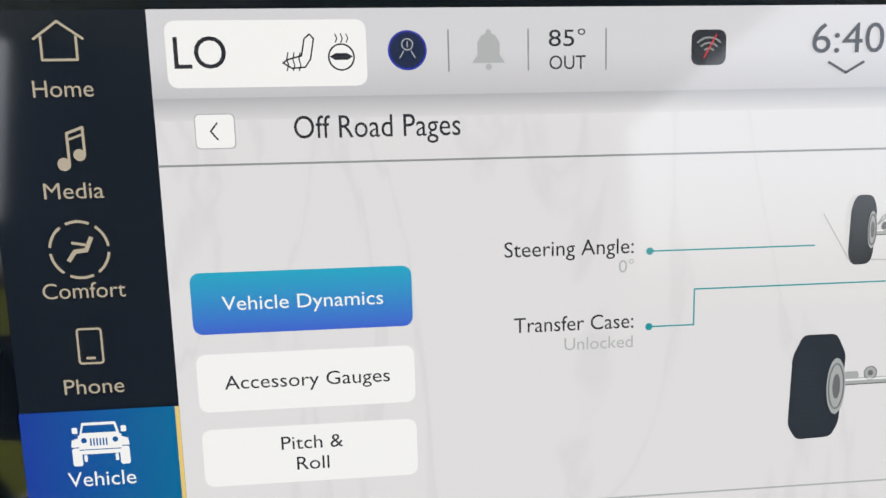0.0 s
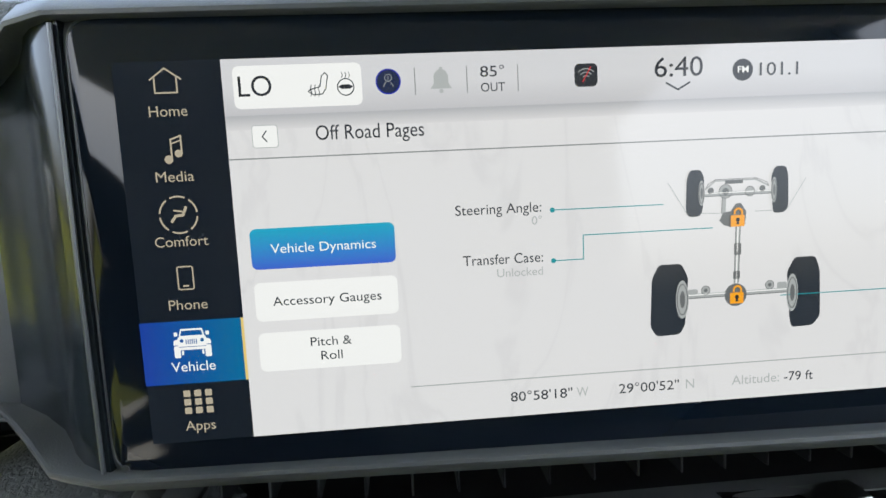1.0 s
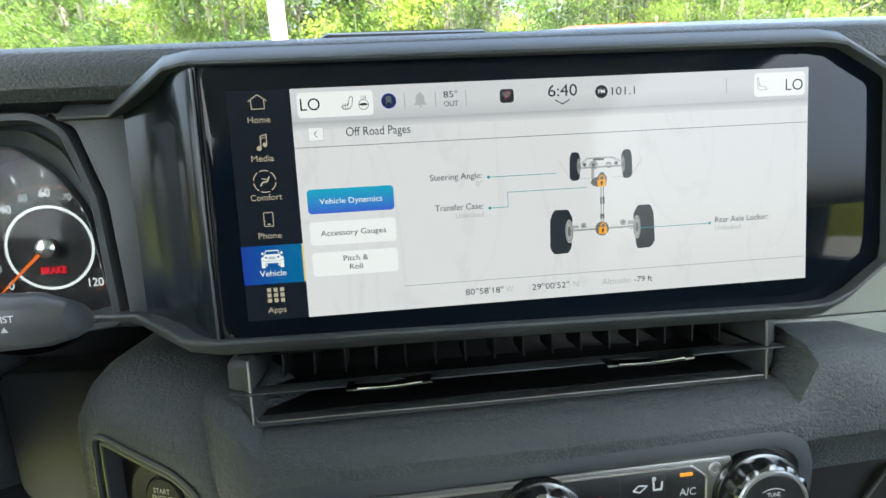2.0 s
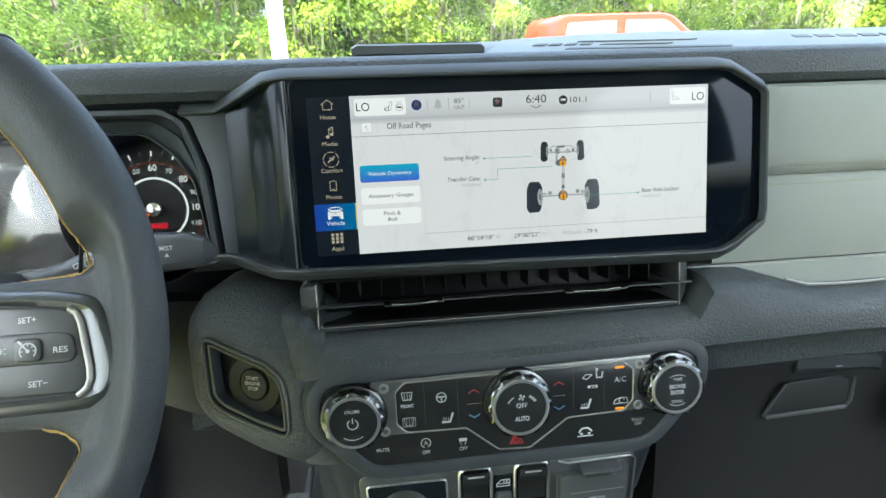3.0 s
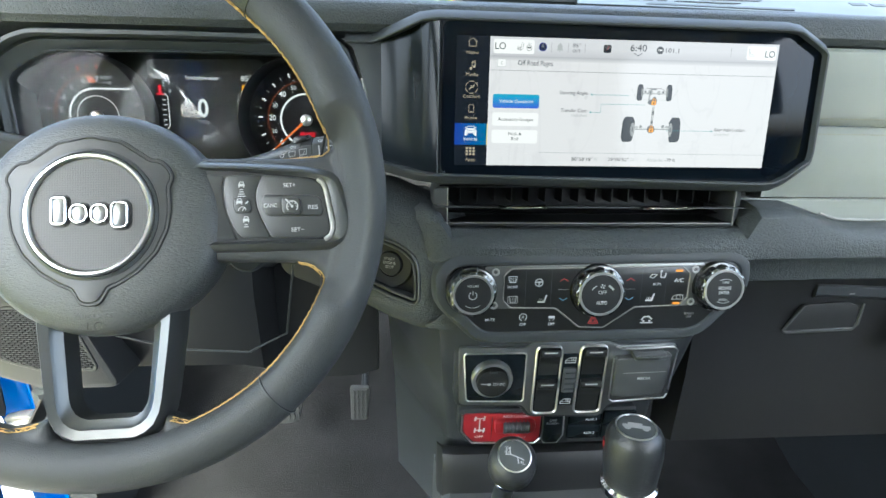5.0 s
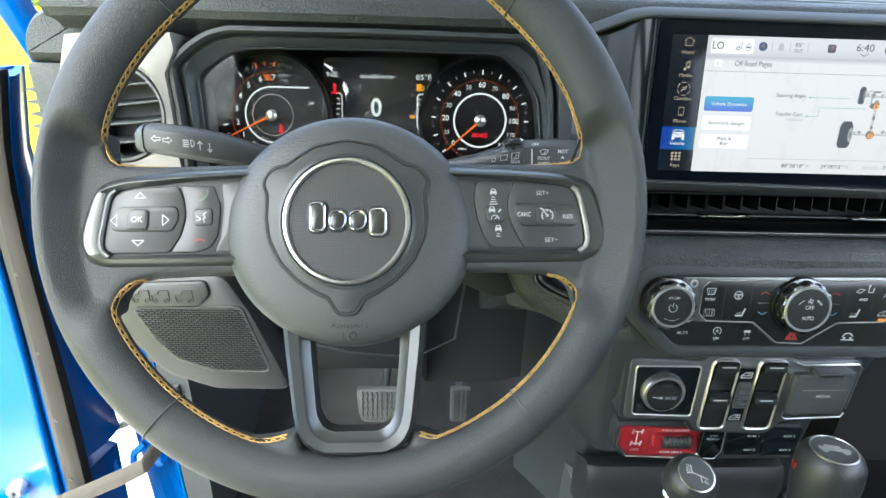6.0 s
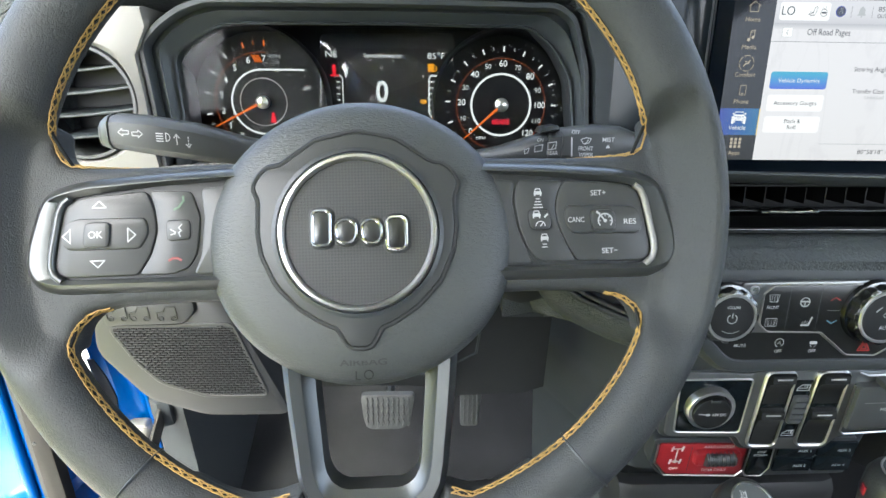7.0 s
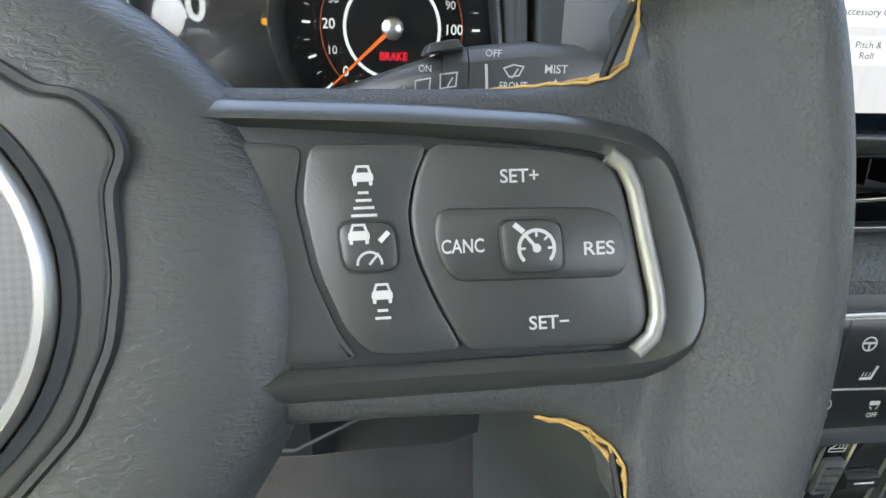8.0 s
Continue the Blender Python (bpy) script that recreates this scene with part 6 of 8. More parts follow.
    key = button(pod, "voice_key", [(-84.4, -8.6), (-96.6, -9.0), (-96.0, -19.6), (-84.2, -19.2)], 0.0, -0.0046, 0.0012, bed=-0.0034)
    part("voice_mark", joined(stroke(mm([(-88.4, -11.2), (-90.0, -13.0), (-88.6, -14.4), (-90.0, -15.4), (-89.2, -17.4)]), 0.0006, -0.0048), stroke(mm([(-94.0, -13.6), (-91.6, -15.2)]), 0.0007, -0.0048), stroke(mm([(-94.0, -16.4), (-91.6, -15.8)]), 0.0005, -0.0048)), WHITE_PRINT, key)
    part("call_mark", stroke(mm([(-92.6, -3.6), (-90.4, -2.6), (-87.8, 0.8), (-88.0, 3.0)]), 0.0011, -0.0037), DIM_GREEN, pod)
    part("end_mark", stroke(mm([(-95.4, -29.2), (-93.6, -28.2), (-91.2, -28.2), (-89.4, -29.2)]), 0.0012, -0.0037), DIM_RED, pod)


def airbag_hub():
    w = bpy.data.objects["steering_wheel"]
    C = (0.001, -0.0230)
    hub = part("airbag_cover", moved(lathe([(0.062, 0.050), (0.070, 0.034), (0.0740, 0.020), (0.0748, 0.010), (0.0746, 0.002), (0.0730, -0.0050), (0.0688, -0.0100), (0.0615, -0.0130), (0.052, -0.0147), (0.040, -0.0158), (0.0005, -0.0160)], 96, *C), Matrix.Diagonal((1.075, 1, 1, 1))), HUB_SKIN, w, "grained round airbag cover")
    hub.location.y += 0.0045
    half = [(19, 28), (32.3, 18.9), (37.2, 15.3), (43.4, 14.9), (48.4, 9.8), (50.6, 4.7), (47.7, -1.2), (48.5, -16.8), (46.6, -29), (40.2, -43), (29.3, -54.7), (17.2, -62.5), (11.2, -64.7), (9.2, -67.4), (6.2, -73.2), (3.6, -75)]
    shape = mm([(0.2, 31.8)] + [(x + 0.2, z) for x, z in half] + [(0.2 - x, z) for x, z in half[::-1]])
    shape = soften(ccw(shape), 0.0028, 3)
    part("emblem_surround", plate(shape, -0.006, -0.0166, 0.0011, 3), BUTTON, hub, "smooth dark surround with two ears and a tab")
    part("surround_groove", tube([(x, -0.0154, z) for x, z in offset(shape, -0.0008)], 0.0013, 6, closed=True), RECESS, hub)
    E = (0.0006, -0.0183)
    part("emblem_dish", lathe([(0.0425, -0.012), (0.0425, -0.0172), (0.0405, -0.0180), (0.0395, -0.0165)], 72, *E), TRIM, hub)
    part("emblem_ring", lathe([(0.0395, -0.014), (0.0397, -0.0180), (0.0386, -0.0198), (0.0372, -0.0200), (0.0362, -0.0188), (0.0358, -0.015)], 96, *E), SILVER, hub, "satin silver ring")
    part("emblem_disc", plate(disc(*E, 0.0360, 72), -0.012, -0.0172, 0.0003, 1), DISC_WEAVE, hub, "knurled black disc")
    # maker's badge: four plain bright-rimmed blocks on dark bases
    for outline in (rrect(-0.0222, -0.0250, -0.0122, -0.0068, 0.0030), rrect(-0.0108, -0.0242, 0.0006, -0.0116, 0.0050), rrect(0.0018, -0.0245, 0.0130, -0.0118, 0.0050), rrect(0.0142, -0.0278, 0.0252, -0.0108, 0.0036)):
        part("badge_base", plate(offset(outline, -0.0014), -0.0165, -0.0180, 0.0005), RECESS, hub)
        block = part("badge_block", plate(outline, -0.0165, -0.0190, 0.0006), DARK_CHROME, hub, "smoked chrome badge block")
        part("badge_rim", rim(outline, 0.0014, -0.0180, -0.0201, 0.0005), CHROME, block, "bright chrome rim")
    part("airbag_text", lettering("AIRBAG", 0.001, -0.0845, 0.0030, 0.0235, -0.0134, "middle", 0.015), RECESS, hub)
    part("airbag_symbol", joined(stroke(disc(0.0035, -0.0895, 0.0022, 14), 0.0005, -0.0122, True), stroke(mm([(-2.8, -87.6), (-2.8, -91.6), (-0.6, -92.0)]), 0.0005, -0.0122)), DIAL_BLACK, hub)
    # lower U-shaped spoke
    outer = mm([(-47, -74), (-44.5, -100), (-39.6, -140), (-37.6, -150), (-33.6, -158), (-28, -163), (-20, -166.4), (20, -166.4), (28, -163), (33.6, -158), (37.6, -150), (39.6, -140), (44.5, -100), (47, -74)])
    inner = mm([(-30, -74), (-28.6, -100), (-25.4, -137), (-24.2, -142.5), (-21.6, -147.2), (-18, -150), (-13.5, -151.6), (13.5, -151.6), (18, -150), (21.6, -147.2), (24.2, -142.5), (25.4, -137), (28.6, -100), (30, -74)])
    profile = [((outer, 0.0), 0.024), ((outer, 0.0), 0.006), ((outer, 0.25), 0.0), ((outer, 0.62), 0.0015), ((outer, 0.72), 0.004), ((outer, 1.0), 0.007), ((outer, 1.0), 0.024)]
    rings = []
    for (_, t), y in profile:
        rings.append([(a[0] + (b[0] - a[0]) * t, y, a[1] + (b[1] - a[1]) * t) for a, b in zip(outer, inner)])
    k = len(outer)
    verts = [v for r in rings for v in r]
    faces = []
    for i in range(len(rings)):
        a, b = i * k, ((i + 1) % len(rings)) * k
        for j in range(k - 1):
            faces.append((a + j, a + j + 1, b + j + 1, b + j))
    faces += [tuple(i * k for i in range(len(rings))), tuple(i * k + k - 1 for i in range(len(rings)))]
    part("lower_spoke", moved(solid(verts, faces), Matrix.Translation((0.003, 0, 0))), SATIN, w, "satin dark U-shaped lower spoke")
    part("hub_back", lathe([(0.045, 0.12), (0.055, 0.06), (0.060, 0.035), (0.052, 0.020)], 48, *C), TRIM, w)


def disc_weave():
    m = surface("knurled_disc", (0.035, 0.035, 0.034), 0.42, vary=0.06, grain=1500, relief=0.0)
    nodes, links = m.node_tree.nodes, m.node_tree.links
    co, mp, br = nodes.new("ShaderNodeTexCoord"), nodes.new("ShaderNodeMapping"), nodes.new("ShaderNodeTexChecker")
    mp.inputs["Rotation"].default_value = (0, radians(45), 0)
    br.inputs["Scale"].default_value = 900
    links.new(co.outputs["Object"], mp.inputs[0])
    links.new(mp.outputs[0], br.inputs["Vector"])
    bump = nodes.new("ShaderNodeBump")
    bump.inputs["Strength"].default_value, bump.inputs["Distance"].default_value = 0.5, 0.0005
    links.new(br.outputs["Fac"], bump.inputs["Height"])
    links.new(bump.outputs[0], nodes["Principled BSDF"].inputs["Normal"])
    br.inputs["Color1"].default_value, br.inputs["Color2"].default_value = (0.046, 0.047, 0.046, 1), (0.029, 0.030, 0.030, 1)
    links.new(br.outputs["Color"], nodes["Principled BSDF"].inputs["Base Color"])
    return m


DISC_WEAVE = disc_weave()
steering_wheel()
airbag_hub()


def lever_body(rows):
    """A stalk with a rounded box section: rows of x, top, bottom and front, the front edges chamfered."""
    rings = []
    for x, top, low, front, d in rows:
        c = min(0.0055, (top - low) * 0.25)
        rings.append([(x, front + d, top - c), (x, front + d * 0.45, top), (x, front + c * 0.7, top - c * 0.25), (x, front, top - c), (x, front - 0.0004, (top + low) / 2), (x, front, low + c), (x, front + c * 0.7, low + c * 0.25), (x, front + d * 0.45, low), (x, front + d, low + c)])
    return loft(rings)


def stalks():
    Y = -0.0300
    rows = [(-0.456, -0.0335, -0.0440, -0.0200, 0.010), (-0.4535, -0.0290, -0.0475, -0.0275, 0.020), (-0.444, -0.0250, -0.0492, -0.0292, 0.024), (-0.420, -0.0268, -0.0530, -0.0294, 0.026), (-0.392, -0.0315, -0.0570, -0.0280, 0.028), (-0.366, -0.0400, -0.0600, -0.0220, 0.030), (-0.335, -0.0480, -0.0640, -0.0080, 0.030), (-0.315, -0.0520, -0.0660, 0.0060, 0.030)]
    s = thing("turn_signal_stalk", "black turn signal stalk with white lamp symbols", "control stalk")
    part("arm", lever_body(rows), STALK, s, "matt black moulded arm")
    part("end_face", lever_body([(-0.4545, -0.0300, -0.0470, -0.0262, 0.016), (-0.4490, -0.0258, -0.0490, -0.0297, 0.022), (-0.4470, -0.0256, -0.0491, -0.0299, 0.022)]), DEFROST, s, "lighter end cap")
    marks = [joined(stroke(mm([(-437.4, -34.4), (-440.2, -36.8), (-437.4, -39.2), (-437.4, -38.0), (-433.6, -38.0), (-433.6, -35.8), (-437.4, -35.8)]), 0.00055, Y, True), stroke(mm([(-427.6, -35.4), (-424.8, -37.8), (-427.6, -40.2), (-427.6, -39.0), (-431.4, -39.0), (-431.4, -36.6), (-427.6, -36.6)]), 0.00055, Y, True)),
             joined(stroke([(-0.4102, -0.0372)] + arc(-0.4102, -0.0398, 0.0026, 90, -90, 8) + [(-0.4102, -0.0424)], 0.0006, Y, True), *[stroke(mm([(-416.2, -37.4 - 1.6 * k), (-412, -37.6 - 1.6 * k)]), 0.00075, Y) for k in range(4)]),
             stroke(mm([(-403.4, -44.4), (-403.4, -38.0), (-405.2, -40.2), (-403.4, -38.0), (-401.6, -40.2)]), 0.0007, Y), joined(*[stroke(mm([(-396, -39.6 - 1.9 * k), (-396, -40.6 - 1.9 * k)]), 0.0007, Y) for k in range(3)], stroke(mm([(-397.6, -44.2), (-396, -46.2), (-394.4, -44.2)]), 0.0007, Y))]
    for me in marks:
        part("marking", me, WHITE_PRINT, s)
    rows = [(-0.095, -0.0400, -0.0500, -0.0200, 0.010), (-0.0985, -0.0345, -0.0520, -0.0275, 0.018), (-0.109, -0.0305, -0.0545, -0.0302, 0.024), (-0.128, -0.0295, -0.0550, -0.0306, 0.026), (-0.1475, -0.0315, -0.0552, -0.0302, 0.026), (-0.1500, -0.0320, -0.0552, -0.0300, 0.026)]
    s = thing("wiper_stalk", "black wiper stalk with a ribbed ring and white print", "control stalk")
    part("tip", lever_body(rows), STALK, s, "matt black moulded tip")
    part("ring", lever_body([(-0.1504, -0.0318, -0.0555, -0.0302, 0.026), (-0.1590, -0.0335, -0.0560, -0.0298, 0.026)]), STALK, s, "turning ring")
    part("ring_ridge", plate(soften(ccw(mm([(-166, -35.5), (-164, -31.4), (-154, -29.6), (-151.6, -33.2)])), 0.0012), -0.012, -0.0305, 0.001), TRIM, s)
    part("arm", lever_body([(-0.1594, -0.0345, -0.0560, -0.0294, 0.026), (-0.1740, -0.0390, -0.0570, -0.0275, 0.026), (-0.1900, -0.0450, -0.0590, -0.0200, 0.026), (-0.2150, -0.0520, -0.0640, -0.0040, 0.026), (-0.2380, -0.0540, -0.0660, 0.0080, 0.026)]), STALK, s, "matt black moulded arm")
    Y = -0.0316
    part("marking", joined(lettering("FRONT", -0.1345, -0.0462, 0.0027, 0.0098, Y, "middle", 0.012), lettering("WIPER", -0.1340, -0.0504, 0.0027, 0.0098, Y, "middle", 0.012), lettering("MIST", -0.1195, -0.0404, 0.0028, 0.0082, Y, "middle", 0.012),
                           lettering("REAR", -0.1568, -0.0492, 0.0024, 0.0075, Y, "middle", 0.012), lettering("OFF", -0.1420, -0.0352, 0.0022, 0.0056, Y, "middle", 0.012), lettering("ON", -0.1655, -0.0406, 0.0022, 0.0044, Y, "middle", 0.012)), WHITE_PRINT, s)
    part("marking", joined(stroke(mm([(-138.2, -39.0), (-134.8, -37.8), (-131.2, -38.4), (-132.8, -41.4), (-136.2, -41.8)]), 0.0005, Y, True), stroke(mm([(-135.2, -42.2), (-133.2, -39.2)]), 0.0005, Y), stroke(mm([(-144.4, -38.0), (-143.6, -50)]), 0.0010, Y), flat(mm([(-121, -44.6), (-118, -44.6), (-119.5, -42.2)]), Y),
                           stroke(mm([(-160.2, -41.4), (-154.4, -40.6), (-154.8, -45.2), (-160.2, -46)]), 0.0005, Y, True), stroke(mm([(-157.8, -45.6), (-156, -42.4)]), 0.0005, Y), stroke(mm([(-168.8, -43.6), (-163.6, -42.6), (-164, -46.6), (-168.8, -47.4)]), 0.0005, Y, True), stroke(mm([(-176, -46.2), (-172.6, -45), (-173.4, -48), (-175.4, -48.6)]), 0.0005, Y, True)), WHITE_PRINT, s)


def column():
    c = thing("steering_column", "black steering column shroud", "steering column")
    part("shroud", loft([[(x, y, z) for x, z in rrect(-0.337 - w, zc - h, -0.217 + w, zc + h, 0.02)] for y, zc, w, h in ((-0.02, -0.094, -0.008, 0.034), (0.0, -0.097, 0.0, 0.045), (0.06, -0.114, 0.0, 0.050), (0.13, -0.135, 0.005, 0.054))]), RUBBER, c)
    part("key_barrel", lathe([(0.018, 0.02), (0.018, -0.006), (0.015, -0.010), (0.002, -0.010)], 24, -0.215, -0.135), TRIM, c)


stalks()
column()

# ---- instrument cluster and driver's side ----
def dial(parent, cx, cz, r, Y, marks, numbers, sweep, ring, hot=99):
    """A gauge: recessed bowl, tick marks round the sweep and its numbers, in steps of the bright ring's radius."""
    g = part("gauge", lathe([(r, 0.066), (r * 1.03, 0.070), (r * 0.99, Y + 0.002), (r * 0.97, Y + 0.004), (0.0005, Y + 0.0042)], 72, cx, cz, caps=False), DIAL_BLACK, parent, "black round gauge")
    Yf = Y + 0.0030
    a0, a1 = sweep
    for i in range(marks + 1):
        a = radians(a0 + (a1 - a0) * i / marks)
        q0, q1 = ring * (1.76 if i % 2 else 1.72), ring * 1.86
        part("tick", stroke([(cx + q0 * math.cos(a), cz + q0 * math.sin(a)), (cx + q1 * math.cos(a), cz + q1 * math.sin(a))], 0.0013 if i % 2 == 0 else 0.0006, Yf), G_ORANGE if i >= hot else G_DIM if i % 2 else G_WHITE, g)
    for k, word in enumerate(numbers):
        a = radians(a0 + (a1 - a0) * k / (len(numbers) - 1))
        big = len(numbers) < 10 or k % 2 == 0
        part("number", lettering(word, cx + ring * 1.33 * math.cos(a), cz + ring * 1.33 * math.sin(a) - 0.0024, 0.0052 if big else 0.0042, 0, Yf, "middle", 0.008), G_WHITE if big else G_MID, g)
    return g, Yf


def cluster():
    c = thing("instrument_cluster", "instrument cluster with two lit round gauges and a centre display", "instrument cluster")
    Y = 0.098
    # nested outlines: lip, step and lens opening
    H1 = soften(ccw(mm([(-448, -92), (-453, -20), (-457.5, 24), (-442, 40), (-424, 51.5), (-405, 57.5), (-276, 58.5), (-140, 57.5), (-125, 48), (-113, 10), (-108, -62)])), 0.007)
    H2 = soften(ccw(mm([(-439, -88), (-440, -20), (-443.5, 20), (-435.5, 31), (-417, 43), (-400, 48), (-276, 49.5), (-148, 48.5), (-131, 36), (-119, 6), (-113, -60)])), 0.007)
    H3 = soften(ccw(mm([(-430, -86), (-432, -20), (-434, 16), (-421, 26), (-403, 36.5), (-388, 39.5), (-276, 41), (-160, 40), (-140, 25), (-126, 2), (-118, -58)])), 0.007)
    back = offset(H3, -0.004)
    ring = lambda o, y: [(x, y, z) for x, z in o]
    part("hood_lip", loft([ring(H1, 0.085), ring(H1, 0.0475), ring(offset(H1, 0.0012), 0.0450), ring(offset(H1, 0.0045), 0.0446), ring(offset(H1, 0.0060), 0.0470), ring(offset(H1, 0.0064), 0.085)], closed=True), RUBBER, c, "grained grey-black hood lip")
    part("hood_step", loft([ring(offset(H1, 0.0050), 0.086), ring(offset(H1, 0.0052), 0.0560), ring(offset(H2, -0.0012), 0.0535), ring(H2, 0.0505), ring(offset(H2, 0.0010), 0.0520), ring(offset(H3, -0.0020), 0.0590), ring(offset(H3, -0.0008), 0.0545), ring(offset(H3, 0.0004), 0.0560), ring(back, 0.100), ring(offset(back, -0.004), 0.100)], closed=True), HOOD_DARK, c, "black stepped inner hood")
    part("side_face", plate(soften(ccw(mm([(-136, 56), (-90, 54), (-90, -60), (-104, -62), (-109, 10), (-121, 48)])), 0.003), 0.085, 0.0440, 0.0015), RUBBER, c, "flat grey-black face beside the screen")
    part("backing", plate(offset(H1, 0.006), 0.125, 0.112, 0.001), TRIM, c)
    part("face", plate(offset(back, 0.001), 0.115, 0.104, 0.0005), DIAL_BLACK, c, "black gauge face")
    # tachometer
    tx, tz = -0.381, -0.0186
    g, F = dial(c, tx, tz, 0.060, Y, 14, ["0", "1", "2", "3", "4", "5", "6", "7"], (235, 86), 0.0270, 12)
    part("red_zone", joined(*[stroke([(tx - 0.0073 + 0.0017 * k, tz + 0.0385), (tx - 0.0045 + 0.0017 * k, tz + 0.0332)], 0.0010, F - 0.0002) for k in range(4)]), G_ORANGE, g)
    part("ring", joined(stroke(arc(tx, tz, 0.0270, 90, 270, 32), 0.0016, F - 0.0003), stroke(mm([(-381, 8.4), (-345, 8.4)]), 0.0016, F - 0.0003), stroke(mm([(-381, -45.6), (-345, -45.6)]), 0.0012, F - 0.0003)), G_WHITE, g)
    part("inner_ring", stroke(disc(tx, tz, 0.0200, 48), 0.0010, F - 0.0001, True), GREY_PRINT, g)
    part("gear_text", lettering("2H", -0.3455, -0.008, 0.0034, 0, F - 0.0003), G_WHITE, g)
    part("gauge_text", joined(lettering("RPM", -0.3740, 0.0172, 0.0036, 0.0095, F), lettering("x 1000", -0.3735, 0.0133, 0.0022, 0.0085, F)), G_DIM, g)
    part("orange_arc", stroke(arc(tx, tz, 0.0411, 250, 84, 40), 0.00045, F), G_ARC, g)
    part("belt_lamp", joined(flat(disc(-0.3735, -0.0285, 0.0014, 12), F - 0.0003), flat(mm([(-376, -36), (-371, -36), (-372, -30), (-375, -30)]), F - 0.0003)), G_RED, g, "red warning lamp")
    a = radians(207)
    part("needle", joined(tube([(tx, F - 0.006, tz), (tx + 0.046 * math.cos(a), F - 0.005, tz + 0.046 * math.sin(a))], [0.0013, 0.0004], 6)), G_ORANGE, g)
    part("needle_hub", lathe([(0.0055, F), (0.0055, F - 0.006), (0.0040, F - 0.0075), (0.0005, F - 0.008)], 24, tx, tz), SILVER, g)
    # speedometer
    sx, sz = -0.174, -0.019
    g, F = dial(c, sx, sz, 0.060, Y, 24, [str(10 * k) for k in range(13)], (221, -44), 0.0262)
    part("ring", stroke(disc(sx, sz, 0.0262, 56), 0.0018, F - 0.0003, True), G_WHITE, g)
    part("orange_arc", stroke(arc(sx, sz, 0.0392, 250, -50, 56), 0.00045, F), G_ARC, g)
    part("unit_text", lettering("MPH", sx - 0.021, sz - 0.0300, 0.0026, 0.0080, F), G_WHITE, g)
    part("brake_lamp", lettering("BRAKE", sx + 0.0005, sz - 0.0165, 0.0042, 0.0155, F - 0.0004, "middle", 0.03), G_RED, g, "red brake lamp")
    a = radians(222)
    part("needle", joined(tube([(sx, F - 0.006, sz), (sx + 0.045 * math.cos(a), F - 0.005, sz + 0.045 * math.sin(a))], [0.0013, 0.0004], 6)), G_ORANGE, g)
    part("needle_hub", lathe([(0.0060, F), (0.0060, F - 0.006), (0.0040, F - 0.0075), (0.0005, F - 0.008)], 24, sx, sz), SILVER, g)
    # centre display
    D = 0.1035
    d = part("centre_display", plate(soften(ccw(mm([(-330, 38), (-216, 40), (-216, -75), (-334, -75)])), 0.006), 0.108, D, 0.0004), RECESS, c, "dark centre display")
    D -= 0.0003
    part("heading_text", lettering("Speedometer", -0.2770, 0.0195, 0.0036, 0.034, D, "middle"), G_WHITE, d)
    part("compass_text", lettering("NE", -0.3265, 0.0195, 0.0050, 0.0100, D), G_WHITE, d)
    part("temperature_text", lettering("85°F", -0.2390, 0.0190, 0.0050, 0.0150, D), G_WHITE, d)
    part("speed_text", lettering("0", -0.2785, -0.0170, 0.0170, 0.0105, D, "middle", 0.02), G_WHITE, d)
    part("unit_text", lettering("MPH", -0.2785, -0.0245, 0.0036, 0.0110, D, "middle"), G_DIM, d)
    part("gear_text", lettering("P", -0.2785, -0.0420, 0.0060, 0, D, "middle"), G_WHITE, d)
    part("coolant_scale", joined(stroke(mm([(-315, 5), (-312.6, 2), (-312.6, -26), (-315, -30)]), 0.0009, D), *[stroke(mm([(-318, 4 - 5 * k), (-315, 4 - 5 * k)]), 0.0008, D) for k in range(7)]), G_WHITE, d)
    part("coolant_lamp", joined(flat(rrect(-0.3212, 0.0050, -0.3182, 0.0135, 0.001), D), stroke(mm([(-323, 4.4), (-316, 4.4)]), 0.0014, D)), G_RED, d)
    part("coolant_mark", lettering("H", -0.3110, 0.0060, 0.0028, 0, D), G_WHITE, d)
    part("fuel_scale", joined(stroke(mm([(-230, 5), (-236, 5), (-237.4, 2), (-237.4, -26), (-235, -30)]), 0.0012, D), *[stroke(mm([(-236.5, 0 - 5 * k), (-233, 0 - 5 * k)]), 0.0008, D) for k in range(6)]), G_WHITE, d)
    part("fuel_lamp", joined(flat(rrect(-0.2385, 0.0082, -0.2330, 0.0150, 0.0006), D), stroke(mm([(-232.6, 8.6), (-231.2, 9.4), (-231.2, 13.4)]), 0.0008, D)), G_AMBER, d, "amber fuel pump lamp")
    part("level_lamp", joined(flat(rrect(-0.2450, -0.0185, -0.2395, -0.0150, 0.0016), D), flat(rrect(-0.2345, -0.0330, -0.2290, -0.0260, 0.001), D)), G_AMBER, d)
    part("fuel_mark", lettering("F", -0.2430, 0.0030, 0.0026, 0, D), G_WHITE, d)
    # clear lens
    lens = part("lens", loft([[(x, y, z) for x, z in offset(H3, 0.0012)] for y in (0.0625, 0.0610)]), CLEAR, c, "clear plastic lens")
    lens.visible_shadow = False
    cover = part("display_glass", plate(soften(ccw(mm([(-330, 38), (-216, 40), (-216, -75), (-334, -75)])), 0.006), D - 0.0008, D - 0.0016, 0.0002), GLASS, c, "glossy display glass")
    cover.visible_shadow = False


